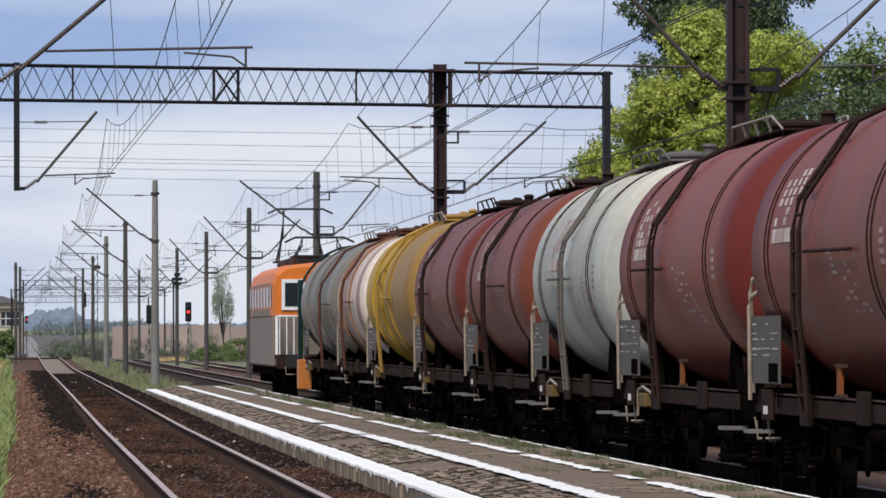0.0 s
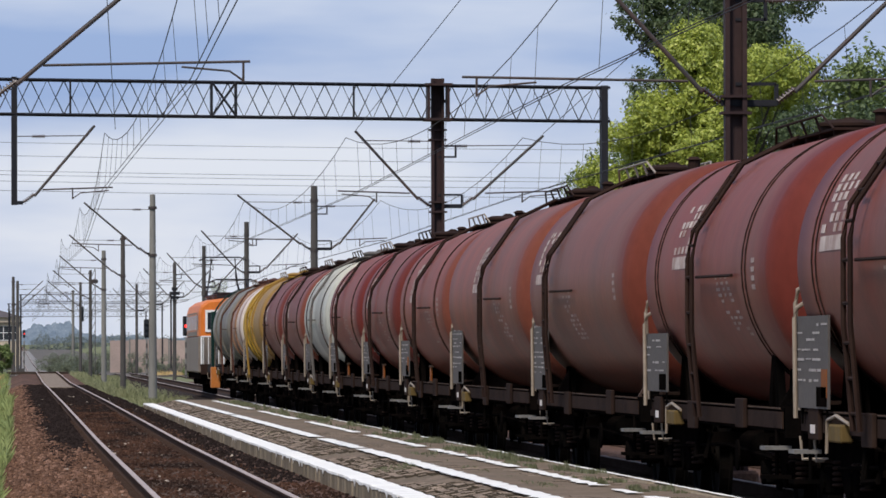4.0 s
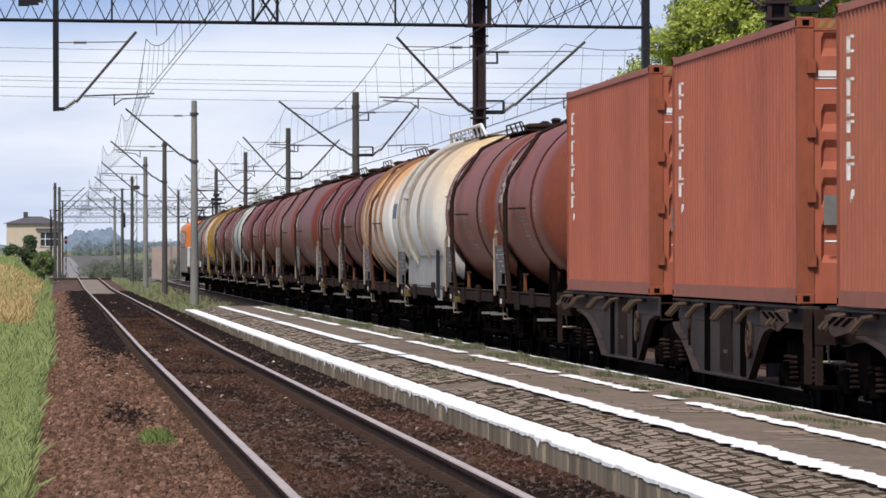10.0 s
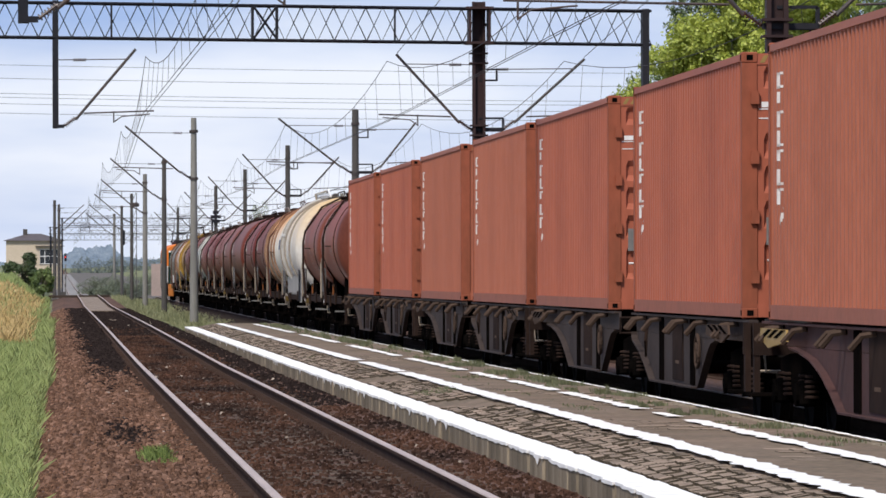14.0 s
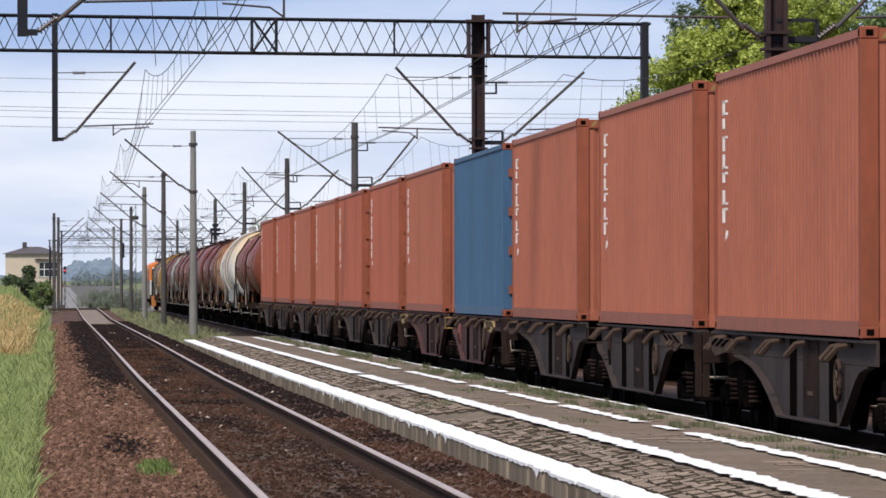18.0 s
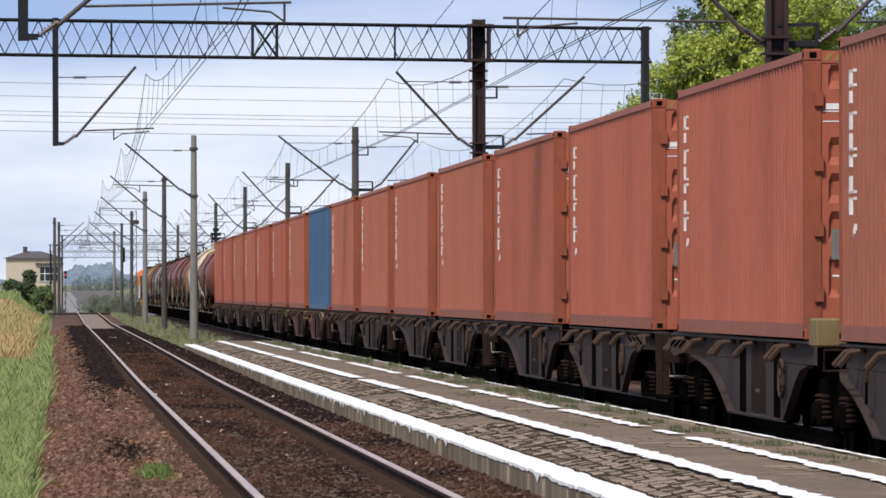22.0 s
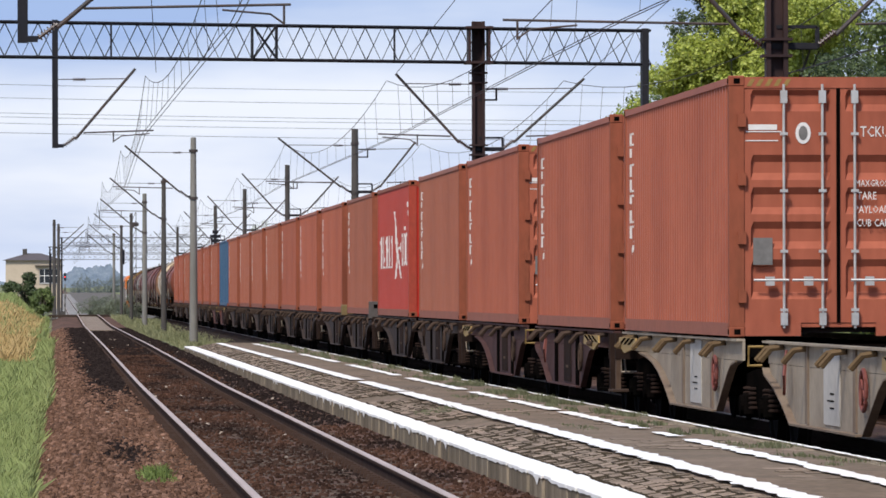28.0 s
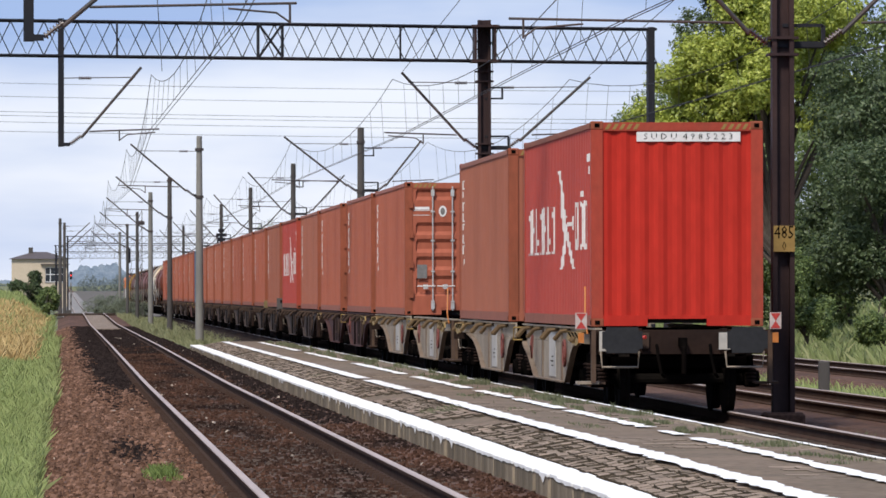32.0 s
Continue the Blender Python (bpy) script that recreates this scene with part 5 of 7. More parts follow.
part("equipment_box", box(bmn(), -1.52, -1.17, 6.9, 7.7, 0.36, 1.12, 0.02), M["orange"], q, "orange equipment box")


# ---------------------------------------------------------------- locomotive
def locomotive():
    w = thing("locomotive", "orange and grey electric locomotive with raised pantograph", "locomotive")
    L = 8.1
    lowb = bmn()
    for y0, y1 in ((-L, L),):
        box(lowb, -1.46, 1.46, y0, y1, 0.85, 2.30, 0.05)
    part("lower_body", lowb, P_LOCO_G, w)
    up = bmn()
    sec = [(-1.46, 2.30), (-1.46, 3.25), (-1.38, 3.52), (-1.1, 3.72), (0, 3.84), (1.1, 3.72), (1.38, 3.52), (1.46, 3.25), (1.46, 2.30)]
    ys = [-L + 0.0, -L + 0.25, -L + 0.7, L - 0.7, L - 0.25, L]
    sc = [0.93, 0.98, 1.0, 1.0, 0.98, 0.93]
    rings = [[up.verts.new((x * k, y, 2.30 + (z - 2.30) * k)) for x, z in sec] for y, k in zip(ys, sc)]
    for a, b in zip(rings, rings[1:]):
        for i in range(len(sec) - 1):
            up.faces.new((a[i], a[i + 1], b[i + 1], b[i]))
    up.faces.new(rings[0]), up.faces.new(rings[-1])
    bmesh.ops.recalc_face_normals(up, faces=up.faces)
    part("upper_body", up, P_LOCO_O, w)
    side = bmn()
    for s in (-1, 1):
        box(side, *sorted((s * 1.462, s * 1.470)), -L + 1.6, L - 1.6, 2.32, 3.24)
    part("side_band", side, P_LOCO_G, w)
    for s in (-1, 1):
        for k in range(6):
            y = -L + 2.2 + k * 2.1
            wf = part("side_window", box(bmn(), *sorted((s * 1.472, s * 1.485)), y, y + 0.95, 2.55, 3.12), P_GLASS, w)
            part("window_frame", box(bmn(), *sorted((s * 1.470, s * 1.476)), y - 0.06, y + 1.01, 2.49, 3.18), P_LOCO_O, wf)
        for y in (-L + 0.9, L - 0.9):
            part("cab_window", box(bmn(), *sorted((s * 1.462, s * 1.475)), y - 0.3, y + 0.3, 2.55, 3.15), P_GLASS, w)
    for d in (-1, 1):
        for s in (-1, 1):
            x0, x1 = sorted((s * 0.62, s * 1.10))
            fr = part("windscreen_frame", box(bmn(), x0 - 0.09, x1 + 0.09, *sorted((d * (L - 0.02), d * (L + 0.05))), 2.46, 3.33), P_WHITE, w)
            part("windscreen", box(bmn(), x0, x1, *sorted((d * (L + 0.051), d * (L + 0.06))), 2.56, 3.23), P_GLASS, fr)
        pl = bmn()
        box(pl, -1.4, 1.4, *sorted((d * L, d * (L + 1.2))), 1.12, 1.20)
        part("end_platform", pl, M["frame_dark"], w)
        for s in (-1, 1):
            rl = bmn()
            for k in range(6):
                y = d * (L + 0.12 + k * 0.21)
                tube(rl, [(s * 1.36, y, 1.2), (s * 1.36, y, 2.28)], 0.018, 6)
            for k in range(5):
                tube(rl, [(s * (0.5 + k * 0.2), d * (L + 1.2), 1.2), (s * (0.5 + k * 0.2), d * (L + 1.2), 2.28)], 0.018, 6)
            tube(rl, [(s * 1.36, d * (L + 0.1), 2.28), (s * 1.36, d * (L + 1.2), 2.28)], 0.02, 6)
            tube(rl, [(s * 1.36, d * (L + 0.1), 1.74), (s * 1.36, d * (L + 1.2), 1.74)], 0.022, 6)
            tube(rl, [(s * 0.5, d * (L + 1.2), 1.2), (s * 0.5, d * (L + 1.2), 2.28), (s * 1.36, d * (L + 1.2), 2.28)], 0.028, 6)
            part("platform_railing", rl, P_WHITE, w)
        hs = box(bmn(), -1.4, 1.4, *sorted((d * (L + 1.15), d * (L + 1.25))), 0.80, 1.18)
        part("headstock", hs, M["frame_dark"], w)
        buffers(w, d * (L + 1.26), d, M["black"], M["buffer"])
    for y in (-5.6, 0.0, 5.6):
        bogie(w, y, M["black"], 2.2)
    sk = bmn()
    for s in (-1, 1):
        box(sk, *sorted((s * 1.30, s * 1.40)), -7.6, 7.6, 0.62, 0.86)
    part("side_skirt", sk, M["black"], w)
    rf = bmn()
    for y in (-3.2, -0.6, 2.2, 5.0):
        box(rf, -0.7, 0.7, y - 0.9, y + 0.9, 3.76, 4.02, 0.04)
    part("roof_box", rf, M["truss"], w)
    ins = bmn()
    for y in (-6.6, -5.2, -1.9, 0.8, 3.6):
        for s in (-1, 1):
            for h in range(3):
                lathe(ins, [(3.75 + h * 0.08, 0.05), (3.78 + h * 0.08, 0.09), (3.80 + h * 0.08, 0.05)], s * 0.75, y, 10, "z")
    part("roof_insulator", ins, M["insulator"], w)
    for y0, high in ((-5.9, 4.55), (5.9, 5.62)):
        pg = bmn()
        for s in (-1, 1):
            tube(pg, [(s * 0.7, y0 - 1.0, 4.02), (s * 0.55, y0 + 0.9 if high < 5 else y0 + 0.5, (4.02 + high) / 2), (s * 0.5, y0, high - 0.06)], 0.03, 6)
            tube(pg, [(s * 0.7, y0 + 1.0, 4.02), (s * 0.55, y0 - 0.9 if high < 5 else y0 - 0.5, (4.02 + high) / 2), (s * 0.5, y0, high - 0.06)], 0.03, 6)
        for y in (y0 - 1.0, y0 + 1.0):
            tube(pg, [(-0.8, y, 4.0), (0.8, y, 4.0)], 0.04, 6)
        tube(pg, [(-1.0, y0, high - 0.14), (-0.7, y0, high), (0.7, y0, high), (1.0, y0, high - 0.14)], 0.035, 6)
        part("pantograph", pg, M["truss"], w, "raised pantograph" if high > 5 else "lowered pantograph")
    return w


MOVERS.append((locomotive(), 611.0, 0))

# ---------------------------------------------------------------- container wagons and their loads
wag_dark = container_wagon(M["belly_dark"], M["frame_dark"], False)
wag_brown = container_wagon(M["frame_brown"], M["frame_brown"], False)
wag_grey = container_wagon(M["frame_grey"], M["frame_grey"], True)
tagged(wag_grey, "beige-grey articulated container wagon with yellow brackets")
tagged(wag_brown, "red-brown articulated container wagon with yellow brackets")
wag_last = container_wagon(M["frame_grey"], M["frame_grey"], True, last=True)
tagged(wag_last, "beige-grey last container wagon with white and red tail boards")
kinds = {0: wag_last, 1: wag_grey, 2: wag_brown, 8: wag_brown}
P_OLIVE = surf("rusty_olive_box", (0.19, 0.14, 0.065), 0.8, other=(0.10, 0.06, 0.035), scale=3, fine=10, specular=0.1)
used = set()
ROLLING = []          # the wagons whose wheels are seen best
for k in range(12):
    src = kinds.get(k, wag_dark)
    ob = src if src.name not in used else copy_thing(src, Matrix())
    used.add(src.name)
    MOVERS.append((ob, k * 29.95, 0))
    if k < 2:
        ROLLING.append(ob)
    if k == 4:
        gp = part("end_plate", box(bmn(), -1.36, -1.02, -0.72, -0.68, 1.12, 1.52, 0.01), P_BOARD, ob, "grey end plate with a square hole")
        part("plate_hole", box(bmn(), -1.24, -1.15, -0.724, -0.719, 1.36, 1.45), M["black"], gp)
        part("end_box", box(bmn(), -1.30, -1.0, 13.6, 14.2, 1.14, 1.42, 0.02), P_OLIVE, ob, "rusty olive yellow box")

C1 = "brown-red corrugated steel shipping container on a flat wagon"
C_door = container(P_BROWN, True, label="brown-red steel shipping container, closed doors with steel locking bars")
C_plain = container(P_BROWN2, False, label=C1, post=P_RUST)
C_orange = container(P_ORANGE, False, label="orange-brown corrugated steel shipping container, scratched", post=P_RUST)
C_red = container(P_RED, False, logo=True, marks=False, label="bright red corrugated container with large white sign", post=P_REDPOST, number=True)
C_blue = container(P_BLUE, True, marks=False, label="blue corrugated steel shipping container on a flat wagon", post=P_BLUE)
source = {0: C_red, 7: C_red, 16: C_blue}
doors_at = {3, 4, 5, 9, 10, 11, 18, 19, 22, 23}
orange_at = {12, 13, 14, 15, 17, 20, 21}
used = set()
# the loads do not all stand square over their pins
OFFSET = {23: -0.3, 22: 0.35, 21: -0.5, 20: -0.2, 19: 0.1, 17: -0.25, 16: -0.2, 15: -0.05, 13: -0.1, 12: -0.05, 11: -0.5, 10: 0.35, 9: -0.45, 8: 0.35, 7: 0.1, 5: 0.1, 4: -0.2, 1: -0.15, 0: -0.1}
for i in range(24):
    if i == 2:
        continue
    k, s = divmod(i, 2)
    src = source.get(i) or (C_door if i in doors_at else C_orange if i in orange_at else C_plain)
    ob = src if src.name not in used else copy_thing(src, Matrix())
    used.add(src.name)
    MOVERS.append((ob, k * 29.95 + s * 15.6 + OFFSET.get(i, 0.0), 1.20))


# ---------------------------------------------------------------- platform between the tracks
plat = lambda y: interp(y, PLATFORM)
PLY = [float(v) for v in range(-40, 193, 3)]
platform = tagged(part("platform", strip(bmn(), PLY, [(4.42, -0.55), (6.80, -0.55), (6.80, -0.012), (6.2, -0.008), (5.3, -0.004), (5.1, -0.008), (4.42, -0.135)], plat), M["platform"]),
                  "low island platform of worn pavers and trodden earth", "platform", kind="structure")


def ragged(xf, half, y0, y1, gaps, lift=0.011, step=0.35, seed=0, wob=0.35):
    """A hand-painted line on the platform: uneven edges, worn gaps."""
    bm = bmn()
    rnd = random.Random(seed)
    prev = None
    y = y0
    while y < y1:
        w = half * (1 + wob * (rnd.random() - 0.5) * 2)
        o = (rnd.random() - 0.5) * half * 0.25
        worn = any(a < y < b for a, b in gaps)
        cur = None
        if not worn:
            z = plat(y) + lift
            cur = (bm.verts.new((xf(y) - w + o, y, z)), bm.verts.new((xf(y) + w + o, y, z)))
            if prev:
                bm.faces.new((prev[0], prev[1], cur[1], cur[0]))
        prev = cur
        y += step * (0.6 + rnd.random() * 0.8)
    return bm


line_mid = lambda y: 5.12
rg = random.Random(5)
gaps = []
y = 62.0
while y < 190:
    gaps.append((y, y + 0.6 + rg.random() * 2.0))
    y += 7 + rg.random() * 9
part("painted_line", ragged(line_mid, 0.118, 20, 188, [(99.5, 101.5), (88, 88.8), (140, 141)], seed=1, wob=0.30, step=0.22), M["white"], platform, "hand-painted white line, worn")
part("painted_line", ragged(lambda y: 6.14, 0.085, 20, 185, [(57.8, 58.9), (61, 62.4), (72, 73), (80.5, 81.2), (88, 90), (104, 107), (125, 130), (150, 155)], seed=2, wob=0.5, step=0.25), M["white"], platform, "broken white painted line, much worn")
part("painted_line", ragged(lambda y: 6.92, 0.032, 20, 175, [], seed=3, wob=0.5), M["white"], platform, "thin white edge line")

# kerb stones towards the near track, whitewashed on top
kerb_me = bmn()
box(kerb_me, 4.09, 4.42, 0.012, 0.788, -0.5, 0.0, 0.02)
first = part("kerb_stone", kerb_me, M["kerb"], platform)
rk = random.Random(11)
caps = []
for v in range(6):
    cap_me = box(bmn(), 4.086, 4.41, 0.0, 0.80, -0.02, 0.012, 0.008)
    low, steps = [], 4                      # whitewash runs unevenly down the face
    for k in range(steps + 1):
        d = 0.020 if k in (0, steps) else rk.uniform(0.012, 0.034) + (0.05 if v == 5 and k == 2 else 0.0)
        low.append((0.80 * k / steps, -d))
    plate(cap_me, 4.082, 4.092, [(0.0, 0.006), *low, (0.80, 0.006)])
    caps.append(part("whitewash_cap", cap_me, M["white"]))
n_kerb = 0
yk = 30.0
while yk < 190.5:
    z = plat(yk) - 0.12 + rk.uniform(-0.005, 0.005)
    k_ob = first if n_kerb == 0 else new("kerb_stone", first.data)
    c_ob = caps[n_kerb] if n_kerb < 6 else new("whitewash_cap", caps[rk.randrange(6)].data)
    k_ob.parent, c_ob.parent = platform, k_ob
    k_ob.matrix_basis = pose(rk.uniform(-0.01, 0.01), yk, z, 0, 0, rk.uniform(-0.5, 0.5))
    yk += 0.80
    n_kerb += 1
# rear edge slabs towards the train
edge_me = box(bmn(), 6.80, 7.02, 0.01, 1.99, -0.5, -0.004, 0.015)
e_first = part("edge_slab", edge_me, M["kerb"], platform)
for k in range(80):
    e_ob = e_first if k == 0 else new("edge_slab", e_first.data)
    e_ob.parent = platform
    e_ob.matrix_basis = pose(rk.uniform(-0.015, 0.015), 30 + 2.0 * k, plat(31 + 2.0 * k) + rk.uniform(-0.015, 0.01))

# rows of pavers, sunk and uneven
pv, pf = [], []
sag = lambda x: -0.12 * min(1.0, max(0.0, (5.1 - x) / 0.65))


def sett(x0, yy, w, l, z, t, u):
    b = len(pv)
    pv.extend([(x0, yy, z), (x0 + w, yy, z + t), (x0 + w, yy + l, z + t + u), (x0, yy + l, z + u), (x0 - 0.006, yy - 0.006, z - 0.05), (x0 + w + 0.006, yy - 0.006, z - 0.05),
               (x0 + w + 0.006, yy + l + 0.006, z - 0.05), (x0 - 0.006, yy + l + 0.006, z - 0.05)])
    pf.extend([(b, b + 1, b + 2, b + 3), (b + 4, b + 5, b + 1, b), (b + 5, b + 6, b + 2, b + 1), (b + 6, b + 7, b + 3, b + 2), (b + 7, b + 4, b, b + 3)])


yy = 34.0
while yy < 188:
    l = 0.24 * (1 + max(0.0, yy - 80) / 120)
    for ix in range(5):          # rough small setts between the kerb and the middle line
        x0 = 4.45 + ix * 0.115 + rk.uniform(-0.01, 0.01)
        if noise.noise((x0 * 0.7, yy * 0.12, 3.0)) < 0.40:
            sett(x0, yy, 0.104 + rk.uniform(-0.012, 0.0), l - 0.02 + rk.uniform(-0.04, 0.0), plat(yy) + sag(x0 + 0.05) + 0.006 + rk.uniform(-0.010, 0.006), 0.014 * (ix < 4) + rk.uniform(-0.008, 0.008), rk.uniform(-0.010, 0.010))
    yy += l
for iy in range(200):            # worn flat slabs on the rest
    yy = 34 + iy * 0.42
    for ix in range(5):
        x0 = 5.30 + ix * 0.30 + (0.13 if iy % 2 else 0.0)
        if noise.noise((x0 * 0.7, yy * 0.12, 3.0)) < -0.12:
            sett(x0, yy, 0.285 + rk.uniform(-0.02, 0.0), 0.395 + rk.uniform(-0.06, 0.0), plat(yy) + rk.uniform(-0.010, 0.001) - (0.012 if x0 > 6.2 else 0), rk.uniform(-0.003, 0.003), rk.uniform(-0.004, 0.004))
paving = tagged(raw_part("paving", pv, pf, M["paver"], platform), kind="stuff")
# tops keep the paver colour, side faces get the darker one
paving.data.materials.append(M["joint"])
paving.data.polygons.foreach_set("material_index", np.array([0 if k % 5 == 0 else 1 for k in range(len(pf))], dtype=np.int32))

# sleepers and loose stones of the near track
sl_me = box(bmn(), -1.28, 1.28, -0.125, 0.125, -0.16, 0.0, 0.015)
sl = part("sleeper", sl_me, M["sleeper"], bed_near)
for k in range(260):
    s_ob = sl if k == 0 else new("sleeper", sl.data)
    s_ob.parent = bed_near
    yy = 36 + k * 0.62
    s_ob.matrix_basis = pose(NEAR_X + rk.uniform(-0.03, 0.03), yy + rk.uniform(-0.03, 0.03), prof(yy) - 0.163 + rk.uniform(-0.01, 0.004), 0, 0, rk.uniform(-0.8, 0.8))
sl3 = part("sleeper", box(bmn(), -1.28, 1.28, -0.125, 0.125, -0.16, 0.0, 0.015), M["sleeper"], bed_train)
for k in range(150):
    s_ob = sl3 if k == 0 else new("sleeper", sl3.data)
    s_ob.parent = bed_train
    s_ob.matrix_basis = pose(TRAIN_X, 36 + k * 0.62, -0.05 - 0.163 + rk.uniform(-0.006, 0.004), 0, 0, rk.uniform(-0.6, 0.6))

# clips and tie plates that hold the rails
fv, ff = [], []
for k in range(190):
    yy = 36 + k * 0.62
    for c in (NEAR_X - 0.7535, NEAR_X + 0.7535):
        for o in (-1, 1):
            x0, x1 = sorted((c + o * 0.045, c + o * 0.155))
            b = len(fv)
            z = prof(yy)
            fv += [(x, y, z + q) for q, i in ((-0.17, 0.0), (-0.115, 0.014)) for x, y in ((x0 + i, yy - 0.07 + i), (x1 - i, yy - 0.07 + i), (x1 - i, yy + 0.07 - i), (x0 + i, yy + 0.07 - i))]
            ff += [(b, b + 1, b + 5, b + 4), (b + 1, b + 2, b + 6, b + 5), (b + 2, b + 3, b + 7, b + 6), (b + 3, b, b + 4, b + 7), (b + 4, b + 5, b + 6, b + 7)]
tagged(raw_part("rail_fastening", fv, ff, M["rail"], bed_near), kind="stuff")

rs = np.random.RandomState(4)


def soiled(x, y):
    """Places where oil and mud have blackened the stones."""
    e = 0.25 * noise.noise((x * 3, y * 0.12, 7)) + rs.uniform(-0.22, 0.22)
    by_rail = 108 + 60 * e < y and x > 0.70 + e - 0.2 * min(1.0, max(0.0, (y - 120) / 80))
    pool = ((x - 0.80) / 0.30) ** 2 + ((y - 66.5) / 7.0) ** 2 < 0.55 + e * 2.6 and rs.rand() < 0.8
    kerb_side = x > 3.45 + e and y > 80
    between = x > 1.6 and y > 190 + 100 * e
    return by_rail and x < 1.5 or pool or kerb_side or between


def stones(label, count, x0, x1, clean, small, large, dirty=None):
    """Loose ballast: low four-sided chips, thicker towards the near end."""
    piles = {False: ([], []), True: ([], [])}
    for i in range(count):
        yy = 37 + 290 * rs.rand() ** 1.9
        x = rs.uniform(x0, x1)
        if abs(x - NEAR_X + 0.7535) < 0.08 or abs(x - NEAR_X - 0.7535) < 0.08:
            continue
        r = rs.uniform(small, large) * (1 + yy / 130)
        base = interp(x, [(-0.6, -0.50), (-0.3, -0.42), (0.4, -0.17), (3.5, -0.17), (4.04, -0.15)])
        z = prof(yy) + base + r * 0.35
        sv_, sf_ = piles[bool(dirty and soiled(x, yy))]
        b = len(sv_)
        a = rs.rand() * 6.28
        q = [(math.cos(a + k * 1.571) * r * rs.uniform(0.7, 1.3), math.sin(a + k * 1.571) * r * rs.uniform(0.7, 1.3)) for k in range(4)]
        sv_ += [(x + u, yy + v, z - r * 0.4) for u, v in q] + [(x + u * 0.6, yy + v * 0.6, z + r * rs.uniform(0.3, 0.7)) for u, v in q]
        sf_ += [(b + 4, b + 5, b + 6, b + 7)] + [(b + k, b + (k + 1) % 4, b + 4 + (k + 1) % 4, b + 4 + k) for k in range(4)]
    for is_dirty, (sv_, sf_) in piles.items():
        if sv_:
            tagged(raw_part("ballast_stones", sv_, sf_, dirty if is_dirty else clean), "oil-blackened ballast stones" if is_dirty else label, "ballast", kind="stuff")


M["pebble"] = surf("pale_pebble", (0.40, 0.33, 0.27), 0.95, specular=0.0, other=(0.25, 0.20, 0.16), scale=3, fine=9, islands=0.3)
M["stone_coarse"] = surf("coarse_ballast_stone", (0.175, 0.100, 0.070), 0.95, specular=0.0, mix=0.6, other=(0.075, 0.045, 0.032), scale=2, fine=9, fine_amount=0.5, islands=0.6)
M["stone_black"] = surf("soiled_ballast_stone", (0.026, 0.019, 0.017), 0.95, specular=0.0, other=(0.016, 0.012, 0.011), scale=0.9, fine=9, islands=0.4)
stones("loose rusty ballast stones on the track shoulder", 52000, -0.55, 1.50, M["stone"], 0.007, 0.021, M["stone_black"])
stones("oil-darkened ballast stones between and beside the rails", 36000, 1.40, 4.02, M["stone_oily"], 0.007, 0.021, M["stone_black"])
# a few whitish stones lie about
stones("scattered pale stones on the ballast", 150, -0.3, 3.9, M["pebble"], 0.010, 0.024)
stones("coarser loose stones on the track shoulder", 9000, -0.5, 1.45, M["stone_coarse"], 0.012, 0.030, M["stone_black"])


nb = part("pale_ballast", strip(bmn(), [float(v) for v in range(300, 438, 6)], [(NEAR_X - 0.66, -0.165), (NEAR_X + 0.66, -0.165), (NEAR_X + 0.6, -0.09), (NEAR_X - 0.6, -0.09)]),
          surf("pale_new_ballast", (0.25, 0.195, 0.15), 0.95, other=(0.06, 0.045, 0.033), scale=1.2, fine=12, fine_amount=0.8, bump=0.8, specular=0.1), bed_near, "paler fresh ballast between the rails")

# distance haze past the crossing, painted as a pale grey strip on the bed
part("pale_ballast", strip(bmn(), [float(v) for v in (*range(448, 1000, 20), *range(1000, 2001, 100))], [(NEAR_X - 2.3, -0.30), (NEAR_X + 2.3, -0.30), (NEAR_X + 1.8, -0.15), (NEAR_X - 1.8, -0.15)]),
     surf("haze_grey_ballast", (0.25, 0.235, 0.22), 0.95, other=(0.16, 0.15, 0.14), scale=0.3, fine=4, fine_amount=0.6, specular=0.05), bed_near, "ballast past the crossing, paled with painted haze")

